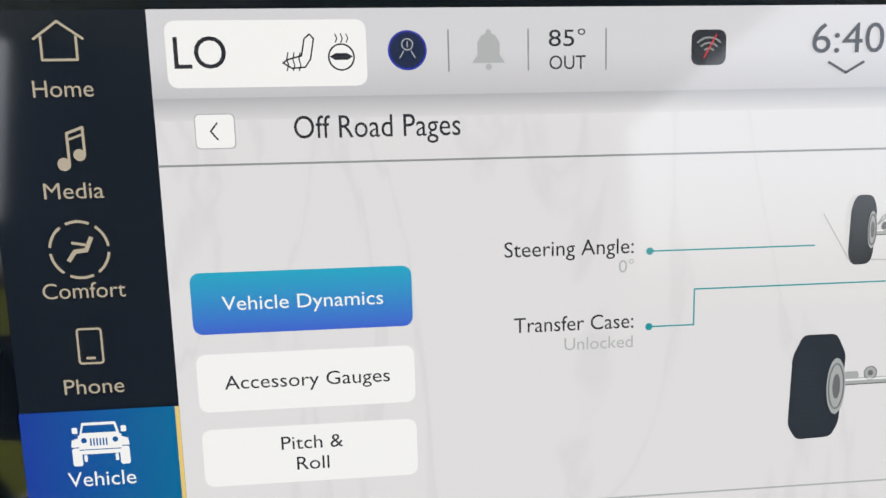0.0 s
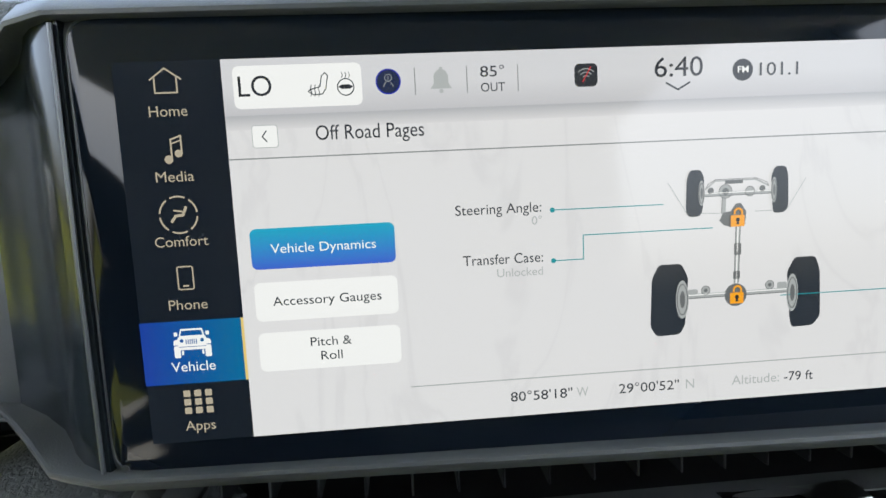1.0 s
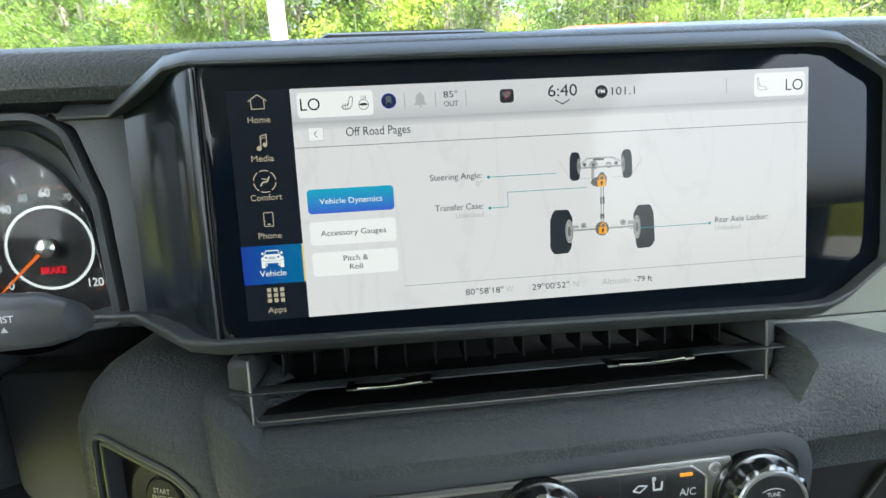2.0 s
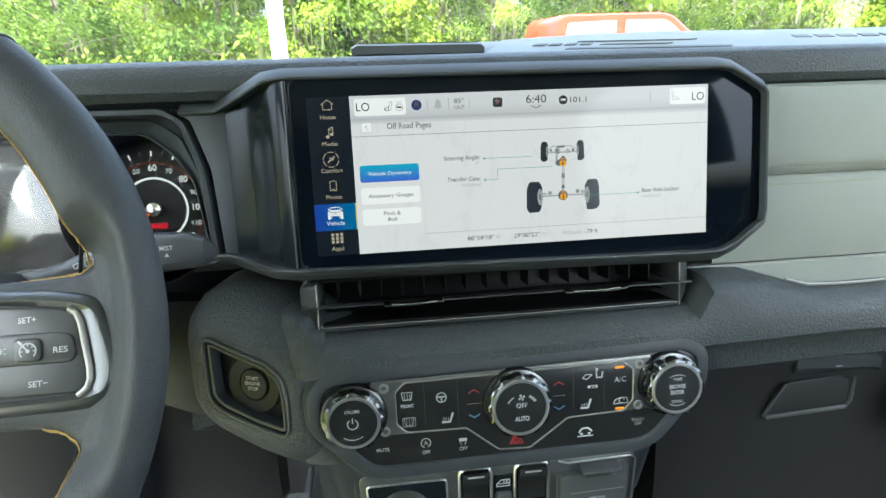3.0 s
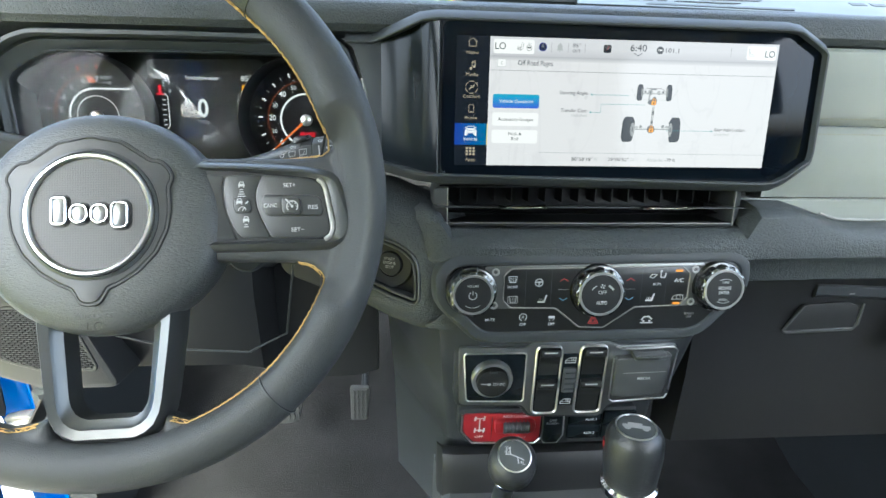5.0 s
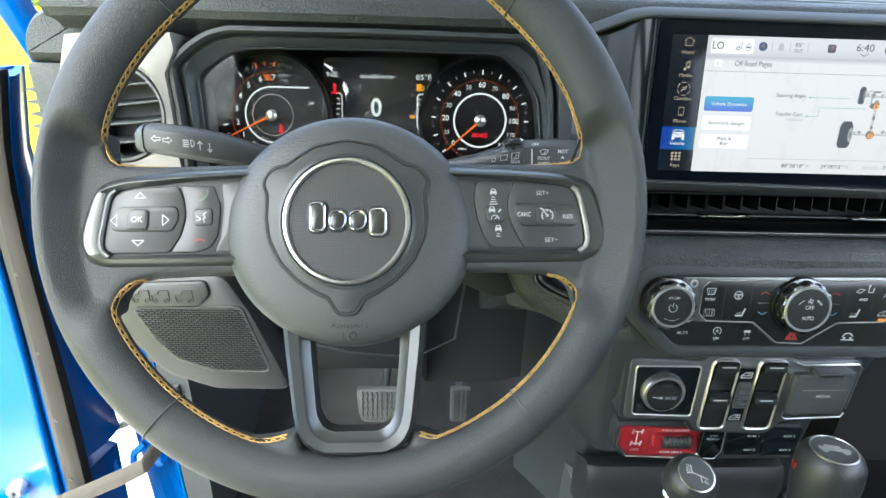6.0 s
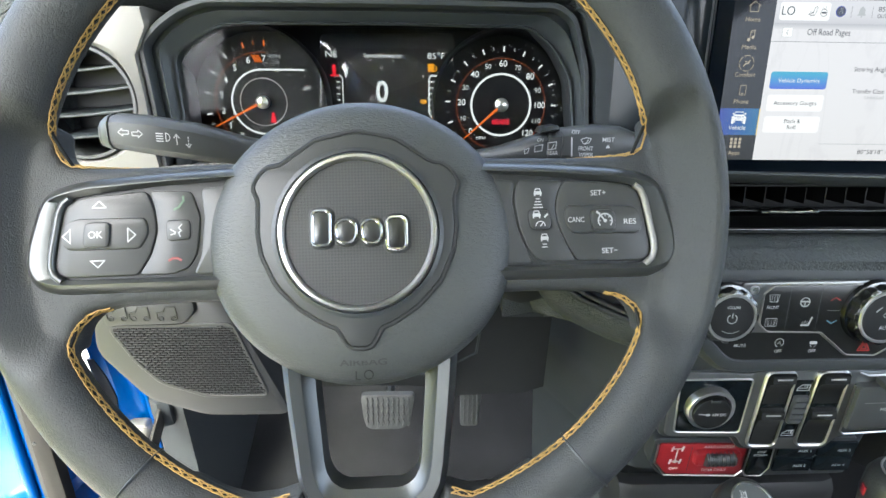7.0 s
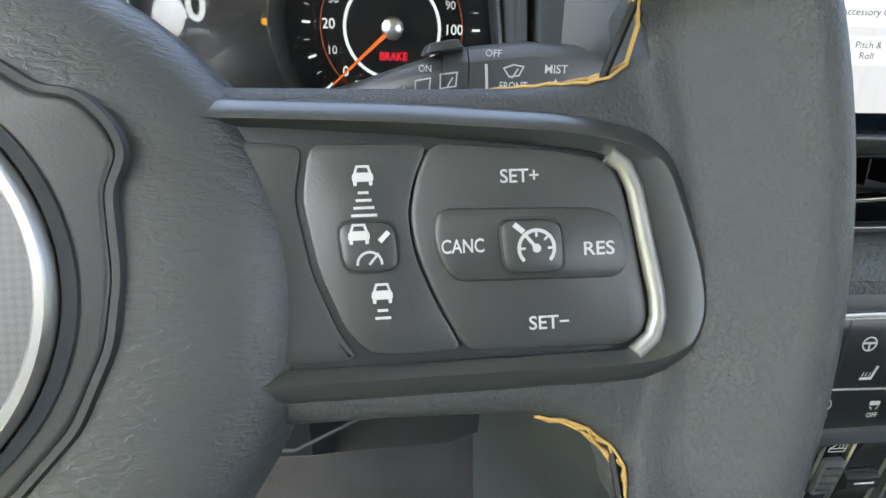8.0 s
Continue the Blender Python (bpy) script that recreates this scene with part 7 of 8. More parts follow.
def clear(name, head_on):
    """Clear glass: see-through, with a mirror's share that grows towards grazing angles."""
    m, nodes, links, bsdf = base_nodes(name)
    out = nodes["Material Output"]
    mix, tr, gl, lw = nodes.new("ShaderNodeMixShader"), nodes.new("ShaderNodeBsdfTransparent"), nodes.new("ShaderNodeBsdfGlossy"), nodes.new("ShaderNodeLayerWeight")
    gl.inputs["Roughness"].default_value = 0.03
    power, share = nodes.new("ShaderNodeMath"), nodes.new("ShaderNodeMath")
    power.operation, share.operation = "POWER", "MULTIPLY_ADD"
    power.inputs[1].default_value = 5.0
    share.inputs[1].default_value, share.inputs[2].default_value = 1 - head_on, head_on
    links.new(lw.outputs["Facing"], power.inputs[0])
    links.new(power.outputs[0], share.inputs[0])
    links.new(share.outputs[0], mix.inputs[0])
    links.new(tr.outputs[0], mix.inputs[1])
    links.new(gl.outputs[0], mix.inputs[2])
    links.new(mix.outputs[0], out.inputs["Surface"])
    return m


CLEAR, GLASS = clear("clear_cover", 0.006), clear("clear_glass", 0.075)


def driver_panel():
    p = thing("driver_dash_panel", "pale grey dash panel round the driver's side air vent", "dashboard panel")
    # pale trim left of the cluster with a round opening
    cx, cz, r = -0.5020, -0.0195, 0.0434
    outer = [(-0.427, 0.0497), (-0.470, 0.0495), (-0.50, 0.050), (-0.540, 0.046), (-0.551, 0.0), (-0.551, -0.055), (-0.545, -0.078), (-0.50, -0.082), (-0.446, -0.082), (-0.4505, -0.060), (-0.4535, -0.020), (-0.4580, 0.024), (-0.4425, 0.0402)]
    ring_in = disc(cx, cz, r, 48)
    ring_out = []
    for x, z in ring_in:
        d = Vector((x - cx, z - cz)).normalized()
        best = 0.12
        for a, b in zip(outer, outer[1:] + outer[:1]):
            a, b = Vector(a) - Vector((cx, cz)), Vector(b) - Vector((cx, cz))
            e = b - a
            den = d.x * e.y - d.y * e.x
            if abs(den) > 1e-9:
                t, u = (a.x * e.y - a.y * e.x) / den, (a.x * d.y - a.y * d.x) / den
                if t > 0 and -1e-6 <= u <= 1 + 1e-6:
                    best = min(best, t) if best != 0.12 else t
        ring_out.append((cx + d.x * best, cz + d.y * best))
    part("surround", loft([[(x, y, z) for x, z in q] for q, y in ((ring_out, 0.09), (ring_out, 0.046), ([(o[0] * 0.96 + i[0] * 0.04, o[1] * 0.96 + i[1] * 0.04) for o, i in zip(ring_out, ring_in)], 0.041), ([(o[0] * 0.1 + i[0] * 0.9, o[1] * 0.1 + i[1] * 0.9) for o, i in zip(ring_out, ring_in)], 0.038), (ring_in, 0.042), (ring_in, 0.09))], closed=True), PALE, p, "pale grey satin surround")
    part("column_surround", plate(soften(ccw(mm([(-455, -68), (-455, -82), (-330, -86), (-330, -66)])), 0.004), 0.09, 0.040, 0.003), PALE, p)
    v = thing("driver_air_vent", "round black air vent with curved slats", "air vent")
    part("ring", lathe([(r - 0.0005, 0.09), (r - 0.0005, 0.0405), (r - 0.0012, 0.0385), (r - 0.0034, 0.0385), (r - 0.0044, 0.042), (r - 0.005, 0.09)], 64, cx, cz), END_CAP, v, "satin grey ring")
    part("duct", plate(disc(cx, cz, r - 0.004, 48), 0.10, 0.085, 0.0005, 1), RECESS, v)
    for k in range(4):
        z = cz - 0.024 + 0.0165 * k
        half = math.sqrt(max(0, (r - 0.006) ** 2 - (z - cz) ** 2))
        part("slat", loft([[(x, y, z + dz + 0.10 * (x - cx) - 0.002 * (1 - ((x - cx) / r) ** 2)) for y, dz in ((0.080, 0.006), (0.050, 0.0016), (0.0485, 0.0008), (0.0485, -0.0004), (0.050, -0.0010), (0.080, 0.0030))] for x in [cx + half * q / 4 for q in range(-4, 5)]]), HOOD_DARK, v)
    t = thing("dash_end_trim", "dark moulded end trim of the dash by the open door", "trim")
    part("cap", loft([[(x, y, z) for x, z in offset(soften(ccw(mm([(-600, 22), (-602, 46), (-592, 66), (-568, 80), (-500, 90), (-492, 22)])), 0.010), d)] for d, y in ((0, 0.40), (0, 0.092), (0.003, 0.080), (0.010, 0.070))]), PAD, t)
    part("post", plate(soften(ccw(mm([(-599, 24), (-530, 24), (-530, -48), (-590, -48)])), 0.006), 0.26, 0.076, 0.003), PAD, t)
    for k in range(4):
        z = 0.0005 - 0.0112 * k
        part("fin", loft([[(-0.590, y, z + 0.002), (-0.604 + 0.0005 * k, y, z), (-0.605 + 0.0005 * k, y, z - 0.0018), (-0.590, y, z - 0.0045)] for y in (0.15, 0.0795)]), PAD, t)


def knee_panel():
    k = thing("footwell_speaker", "grey footwell speaker panel with a perforated grille under the steering column", "speaker")
    Y = 0.030
    out = soften(ccw(mm([(-512, -168), (-418, -168), (-395, -205), (-360, -282), (-430, -282), (-478, -266), (-515, -222)])), 0.010)
    part("shell", plate(offset(out, -0.003), 0.12, Y + 0.002, 0.006), MESH_PLASTIC, k)
    emb = soften(ccw(mm([(-506, -174), (-432, -170), (-429, -184), (-440, -195), (-503, -197)])), 0.005)
    part("badge_plate", plate(emb, Y + 0.004, Y - 0.002, 0.0015), MESH_PLASTIC, k, "plate with small embossed vehicle outlines")
    for cx in (-0.492, -0.474, -0.452):
        part("embossed_outline", moved(joined(tube([(-0.008, 0, -0.004), (-0.008, 0, 0.001), (-0.003, 0, 0.002), (-0.001, 0, 0.006), (0.007, 0, 0.006), (0.008, 0, -0.004)], 0.0006, 5), tube([(-0.005 + 0.002 * math.cos(t), 0, -0.004 + 0.002 * math.sin(t)) for t in [i * math.pi / 4 for i in range(9)]], 0.0005, 5),
                                              tube([(0.005 + 0.002 * math.cos(t), 0, -0.004 + 0.002 * math.sin(t)) for t in [i * math.pi / 4 for i in range(9)]], 0.0005, 5)), pose(cx, Y - 0.0025, -0.186)), MESH_PLASTIC, k)
    mesh = mm([(-500, -200), (-403, -198), (-378, -262), (-428, -261), (-464, -249), (-482, -230)])
    field = soften(ccw(mesh), 0.005)
    part("grille_edge", rim(offset(field, -0.003), 0.003, Y + 0.003, Y + 0.0002, 0.0006), MESH_PLASTIC, k)
    part("grille_back", plate(field, Y + 0.006, Y + 0.0014, 0.0003, 1), TRIM, k)
    # staggered ribs of the grille
    bits = []
    def inside(x, z):
        hit, n = False, len(field)
        for i in range(n):
            (xa, za), (xb, zb) = field[i], field[(i + 1) % n]
            if (za > z) != (zb > z) and x < (xb - xa) * (z - za) / (zb - za) + xa:
                hit = not hit
        return hit
    for r in range(30):
        z = -0.262 + 0.0022 * r
        for q in range(24):
            x = -0.504 + 0.0056 * q + 0.0028 * (r % 2)
            if inside(x, z):
                bits.append(loft([[(x - 0.0025, Y + 0.001, z - 0.0008), (x + 0.0025, Y + 0.001, z - 0.0008), (x + 0.0025, Y + 0.001, z + 0.0008), (x - 0.0025, Y + 0.001, z + 0.0008)], [(x - 0.0021, Y - 0.0006, z - 0.0005), (x + 0.0021, Y - 0.0006, z - 0.0005), (x + 0.0021, Y - 0.0010, z + 0.0004), (x - 0.0021, Y - 0.0010, z + 0.0004)]]))
    part("grille", joined(*bits), MESH_PLASTIC, k, "fine perforated grille")["kind"] = "stuff"
    b = thing("knee_bolster", "black plastic lower dash bolster round the column", "dashboard")
    # bolster and end step carry the shade under the dash in their colour
    part("bolster", loft([[(x, y, z) for y, z in ((0.20, -0.075), (0.062 + dy, -0.080), (0.055 + dy, -0.12), (0.060 + dy, -0.20), (0.085 + dy, -0.285 - ez), (0.20, -0.30 - ez))] for x, dy, ez in ((-0.528, 0.012, 0.0), (-0.50, 0.0, 0.0), (-0.34, 0.0, 0.0), (-0.252, 0.0, 0.0), (-0.232, 0.012, 0.01), (-0.222, 0.065, 0.05), (-0.13, 0.070, 0.05), (-0.105, 0.075, 0.045))]), DARKENED_BLACK, b)
    part("cover_line", tube([(-0.365, 0.050, -0.235), (-0.30, 0.052, -0.252), (-0.235, 0.052, -0.256), (-0.195, 0.052, -0.235), (-0.185, 0.05, -0.16)], 0.0012, 6), TRIM, b)
    part("end_step", plate(soften(ccw(mm([(-212, -95), (-105, -100), (-105, -190), (-150, -205), (-206, -180)])), 0.012), 0.15, 0.090, 0.004), RECESS, b)


def pedals():
    p = thing("brake_pedal", "wide brake pedal with a ribbed rubber pad", "pedal")
    pad = soften(ccw(mm([(-350, -514), (-254, -514), (-264, -572), (-278, -583), (-336, -583), (-344, -570)])), 0.010)
    part("pad", plate(pad, 0.475, 0.462, 0.003), PEDAL, p)
    for k in range(9):
        x = -0.339 + 0.0090 * k
        part("ridge", tube([(x + 0.0022 * (j % 2), 0.4610, -0.519 - 0.0070 * j) for j in range(9)], 0.0019, 5), PEDAL, p)
    part("arm", tube([(-0.302, 0.475, -0.55), (-0.300, 0.53, -0.54), (-0.298, 0.60, -0.52)], 0.008, 8), TRIM, p)
    p = thing("accelerator_pedal", "narrow ribbed accelerator pedal", "pedal")
    pad = soften(ccw(mm([(-173, -527), (-133, -528), (-140, -598), (-172, -598)])), 0.006)
    part("pad", plate(pad, 0.505, 0.492, 0.003), PEDAL, p)
    for k in range(4):
        x = -0.166 + 0.0078 * k
        part("ridge", tube([(x + 0.0018 * (j % 2), 0.4905, -0.532 - 0.0066 * j) for j in range(10)], 0.0018, 5), PEDAL, p)
    part("arm", tube([(-0.153, 0.505, -0.57), (-0.150, 0.56, -0.57), (-0.15, 0.62, -0.55)], 0.007, 8), TRIM, p)


cluster()
driver_panel()
knee_panel()
pedals()

# ---- cabin shell ----
def box(x0, x1, y0, y1, z0, z1):
    return solid([(x, y, z) for z in (z0, z1) for x, y in ((x0, y0), (x1, y0), (x1, y1), (x0, y1))], [(0, 1, 2, 3), (4, 5, 6, 7), (0, 1, 5, 4), (1, 2, 6, 5), (2, 3, 7, 6), (3, 0, 4, 7)])


def cabin():
    # level coordinates: z counted from the dash frame's origin
    L = Matrix.Translation((0, 0, HEIGHT))
    def st(name, me, mat, label, category):
        return whole(name, me, mat, label, category, kind="structure", m=L, world_space=True)
    st("floor", loft([[(x, y, z) for y, z in ((-1.9, -0.80), (0.30, -0.80), (0.52, -0.74), (0.66, -0.56), (0.70, -0.20), (0.74, -0.20), (0.74, -0.86), (-1.9, -0.86))] for x in (-0.72, 0.80)]), CARPET, "black carpeted floor and toe board", "floor")
    # unseen roof, added to block the sun and bounce soft light down
    st("roof", box(-0.80, 0.86, -1.9, 0.18, 0.60, 0.66), FILL_LINING, "unseen added roof, its pale lining filling the cabin with light", "roof")
    # unseen wall, closed up to the roof so the gauge glass reflects dark
    st("added_wall_rear", box(-0.80, 0.86, -1.98, -1.9, -0.8, 0.60), PALE_WALL, "unseen plain rear wall added to shut out light", "wall")
    # unseen panel, added to keep the grass out of the touchscreen's reflection
    st("added_wall_right_rear", box(0.80, 0.86, -1.9, -0.42, -0.62, -0.02), TRIM, "unseen dark panel added against the grass's reflection", "wall")
    st("kick_panel_left", box(-0.6165, -0.575, 0.197, 0.70, -0.80, -0.24), RUBBER, "black footwell kick panel", "trim")
    # reaches back out of view to keep light off the glove box
    st("wall_right", box(0.745, 0.78, -0.85, 0.56, -0.86, -0.16), TRIM, "black passenger door card with an unseen rear part added for shade", "wall")
    st("sill_right", box(0.78, 0.86, -1.9, 0.70, -0.86, -0.62), BLUE, "blue sill of the open passenger doorway", "car body")
    st("pillar_right", box(0.80, 0.86, 0.18, 0.34, 0.10, 0.62), TRIM, "windscreen pillar", "pillar")
    st("body_right", box(0.80, 0.86, 0.28, 0.74, -0.62, -0.10), BLUE, "blue door pillar on the passenger side", "car body")
    # unseen panel, added to cut light and glare from the left rear
    st("added_wall_left_rear", box(-0.80, -0.74, -1.9, -1.10, -0.86, 0.60), TRIM, "unseen side panel added to darken reflections", "wall")
    # unseen pillars, added; the third is blue to tint the glass's reflection
    for k, (x, y) in enumerate(((-0.80, -1.9), (0.80, -1.9), (-0.74, -1.20), (0.80, -0.60))):
        st("roof_pillar_%d" % (k + 1), box(x, x + 0.06, y, y + 0.10, 0.10, 0.60), BLUE if k == 2 else TRIM, "unseen roof pillar added behind the doors", "pillar")
    st("firewall", box(-0.74, 0.80, 0.70, 0.76, -0.80, 0.0), TRIM, "black bulkhead behind the dash", "wall")
    st("header_rail", box(-0.76, 0.84, 0.16, 0.24, 0.54, 0.62), TRIM, "windscreen header rail", "trim")
    # windscreen pane leaning back from the dash to the header
    pane = solid([(-0.72, 0.56, 0.0), (0.80, 0.56, 0.0), (0.80, 0.22, 0.56), (-0.72, 0.22, 0.56), (-0.72, 0.565, 0.003), (0.80, 0.565, 0.003), (0.80, 0.225, 0.563), (-0.72, 0.225, 0.563)],
                 [(0, 1, 2, 3), (4, 5, 6, 7), (0, 1, 5, 4), (1, 2, 6, 5), (2, 3, 7, 6), (3, 0, 4, 7)])
    g = st("windscreen", pane, GLASS, "clear flat windscreen pane", "windscreen")
    g.visible_shadow = False


# pale only so that the unseen roof brightens the shadows below
FILL_LINING = surface("pale_fill_lining", (0.42, 0.42, 0.41), 0.9, vary=0.08, grain=500, relief=0.3)
PALE_WALL = surface("added_wall_grey", (0.10, 0.10, 0.10), 0.8, vary=0.2, grain=300, relief=0.3)


def door_side():
    # level coordinates: z counted from the dash frame's origin
    L = Matrix.Translation((0, 0, HEIGHT))

    def put(name, label, category):
        return thing(name, label, category, m=L, world_space=True)

    def strip_x(z):
        return float(np.interp(-z, (0.0, 0.016, 0.076, 0.13, 0.19, 0.284, 0.394, 0.531, 0.66, 0.80), (-0.650, -0.654, -0.671, -0.681, -0.688, -0.694, -0.701, -0.712, -0.722, -0.733)))

    d = put("open_door", "bright blue open driver's door seen from inside", "car door")
    levels = (-0.010, -0.03, -0.076, -0.13, -0.19, -0.284, -0.394, -0.531, -0.66, -0.80)
    # inner sheet: a rolled fold beside the seal, then the wide panel
    part("inner_panel", loft([[(strip_x(z) - 0.021, 0.128, z), (strip_x(z) - 0.024, 0.119, z), (strip_x(z) - 0.050, 0.121, z), (strip_x(z) - 0.060, 0.127, z), (-0.86, 0.138, z - 0.02), (-1.15, 0.165, z - 0.05), (-1.60, 0.22, z - 0.08), (-1.60, 0.26, z - 0.08), (-0.86, 0.19, z - 0.02), (strip_x(z) - 0.021, 0.17, z)] for z in levels]), BLUE, d, "gloss blue inner sheet")
    part("fold", tube([(strip_x(z) - 0.033 - 0.0025 * math.sin(9 * z), 0.1165, z) for z in [-0.02 - 0.78 * i / 40 for i in range(41)]], [0.0062 + 0.0006 * math.sin(37 * i) for i in range(41)], 10), BLUE, d, "rolled blue fold with sealer")
    # a solid dark strip takes the place of the gap's shade
    part("gap_line", loft([[(strip_x(z) - 0.022, 0.1155, z), (strip_x(z) - 0.0135, 0.1155, z), (strip_x(z) - 0.0135, 0.122, z), (strip_x(z) - 0.022, 0.122, z)] for z in levels]), RECESS, d, "dark strip standing for the shaded gap beside the seal")
    shut = []
    for z in (-0.012, -0.05, -0.10, -0.16, -0.22, -0.30, -0.40, -0.50, -0.535):
        x0, x1 = strip_x(z) + 0.012, float(np.interp(-z, (0.0, 0.10, 0.30, 0.55), (-0.668, -0.690, -0.692, -0.683)))
        shut.append([(x0, 0.112, z), (x0 + 0.0020, 0.120, z), ((x0 + x1) / 2 + 0.005, 0.146, z), (x1 + 0.001, 0.174, z), (x1, 0.182, z), (x1 - 0.02, 0.184, z), (x0 - 0.02, 0.13, z)])
    part("shut_face", loft(shut), BLUE, d, "curved blue shut face")
    shut = []
    for z in (-0.556, -0.60, -0.66, -0.72, -0.80):
        x0 = strip_x(z) + 0.012
        shut.append([(x0, 0.112, z), (x0 + 0.003, 0.122, z), (x0 + 0.010, 0.150, z), (x0 + 0.016, 0.170, z), (x0 - 0.004, 0.176, z), (x0 - 0.02, 0.13, z)])
    part("lower_shut_face", loft(shut), BLUE, d, "blue lower shut face")
    part("bracket", joined(tube([(-0.697, 0.165, -0.575), (-0.690, 0.160, -0.600), (-0.680, 0.160, -0.612), (-0.668, 0.162, -0.604), (-0.664, 0.166, -0.575)], 0.0050, 8), tube([(-0.664, 0.166, -0.575), (-0.650, 0.176, -0.565)], 0.006, 8)), BLUE, d, "bent blue hinge bracket")
    bolt = part("panel_bolt", lathe([(0.0120, 0.125), (0.0120, 0.112), (0.0100, 0.109), (0.0050, 0.108), (0.0045, 0.111)], 24, -0.811, -0.594), DULL_SILVER, d, "dull metal panel bolt")
    part("bolt_head", lathe([(0.0046, 0.112), (0.0042, 0.104), (0.0005, 0.1035)], 6, -0.811, -0.594), TRIM, bolt)
    s = put("door_seal", "dark grey rubber door seal strip with fixing pins", "door seal")
    rings = []
    for z in (-0.006, -0.016) + levels[2:]:
        w = float(np.interp(-z, (0.0, 0.02, 0.10, 0.19, 0.53), (0.004, 0.009, 0.0105, 0.012, 0.0145)))
        x = strip_x(z)
        rings.append([(x - w, 0.120, z), (x - w, 0.112, z), (x - w * 0.6, 0.1060, z), (x + w * 0.3, 0.1040, z), (x + w * 0.85, 0.1065, z), (x + w, 0.113, z), (x + w, 0.120, z)])
    part("strip", loft(rings), SEAL, s)
    for z in (-0.115, -0.232, -0.343, -0.452, -0.560, -0.665):
        part("pin", lathe([(0.0028, 0.1075), (0.0026, 0.1045), (0.0010, 0.1038), (0.0003, 0.1042)], 12, strip_x(z) - 0.004, z), RECESS, s)
    j = put("door_pillar", "bright blue painted hinge pillar beside the footwell", "car body")
    rings = []
    for z in (-0.24, -0.32, -0.40, -0.48, -0.56, -0.64, -0.72, -0.80):
        e = 0.006 * math.sin(14 * z)
        x0 = float(np.interp(-z, (0.24, 0.35, 0.44, 0.80), (-0.690, -0.685, -0.679, -0.676)))
        rings.append([(x0 - 0.004, 0.260, z), (x0, 0.204, z), (x0 + 0.003, 0.1995, z), (x0 + 0.020, 0.2010, z), (x0 + 0.030, 0.2100 + e, z), (-0.638, 0.2120, z), (-0.626, 0.2050, z), (-0.6215, 0.1960, z), (-0.6185, 0.1965, z), (-0.6170, 0.26, z)])
    part("flange", loft(rings), BLUE, j, "gloss blue door opening flange")
    # the fold's shadow as a solid dark sheet on the flange
    part("fold_shadow", loft([[(-0.684 + q, 0.1990, z), (-0.680 + q, 0.1985, z), (-0.677 + w + q, 0.1985, z), (-0.677 + w + q, 0.204, z), (-0.684 + q, 0.204, z)] for z, w, q in ((-0.400, 0.002, 0.0), (-0.430, 0.010, 0.001), (-0.465, 0.013, 0.003), (-0.500, 0.008, 0.004), (-0.515, 0.002, 0.005))]), RECESS, j, "dark sheet standing for the shade in the fold")
    part("hinge_link", joined(tube([(-0.752, 0.178, -0.556), (-0.720, 0.184, -0.548), (-0.690, 0.187, -0.540), (-0.660, 0.190, -0.527), (-0.636, 0.192, -0.521)], [0.0045, 0.0050, 0.0058, 0.0070, 0.0066], 10), lathe([(0.0100, 0.200), (0.0105, 0.186), (0.0085, 0.181), (0.001, 0.180)], 20, -0.633, -0.523)), EDGE_SILVER, j, "dull metal hinge link")
    part("hinge_plate", plate(soften(ccw(mm([(-668, -512), (-628, -508), (-624, -532), (-660, -538)])), 0.006), 0.205, 0.190, 0.003), EDGE_SILVER, j, "metal hinge plate")
    for z in (-0.560, -0.620):
        part("hinge_bolt", lathe([(0.0090, 0.205), (0.0090, 0.192), (0.0070, 0.188), (0.001, 0.1875)], 6, -0.645, z), BLUE, j, "painted hinge bolt")
    part("screen_pillar", tube([(-0.690, 0.260, -0.030), (-0.712, 0.251, 0.049), (-0.735, 0.286, 0.287), (-0.735, 0.295, 0.571)], [0.016, 0.020, 0.028, 0.030], 10), BLUE, j, "blue windscreen pillar")
    b = put("door_strap", "woven grey-brown door check strap", "strap")
    line = [(-0.602, 0.194, -0.484), (-0.594, 0.150, -0.489), (-0.588, 0.105, -0.498), (-0.600, 0.088, -0.512), (-0.630, 0.085, -0.529), (-0.69, 0.085, -0.562), (-0.78, 0.090, -0.612), (-0.86, 0.100, -0.655), (-0.92, 0.128, -0.690)]
    part("webbing", loft([[(x, y - 0.003, z + 0.0135), (x + 0.001, y - 0.0055, z + 0.006), (x, y - 0.0045, z - 0.004), (x, y - 0.004, z - 0.0135), (x + 0.003, y, z - 0.0135), (x + 0.003, y, z + 0.0135)] for x, y, z in line]), WEB, b)
    part("strap_end", loft([[(x, y - 0.008, z + 0.021), (x, y - 0.010, z), (x, y - 0.008, z - 0.021), (x, y + 0.003, z - 0.021), (x, y + 0.003, z + 0.021)] for x, y, z in ((-0.612, 0.196, -0.482), (-0.600, 0.190, -0.484), (-0.588, 0.197, -0.486))]), RUBBER, b, "black strap end")


cabin()
door_side()


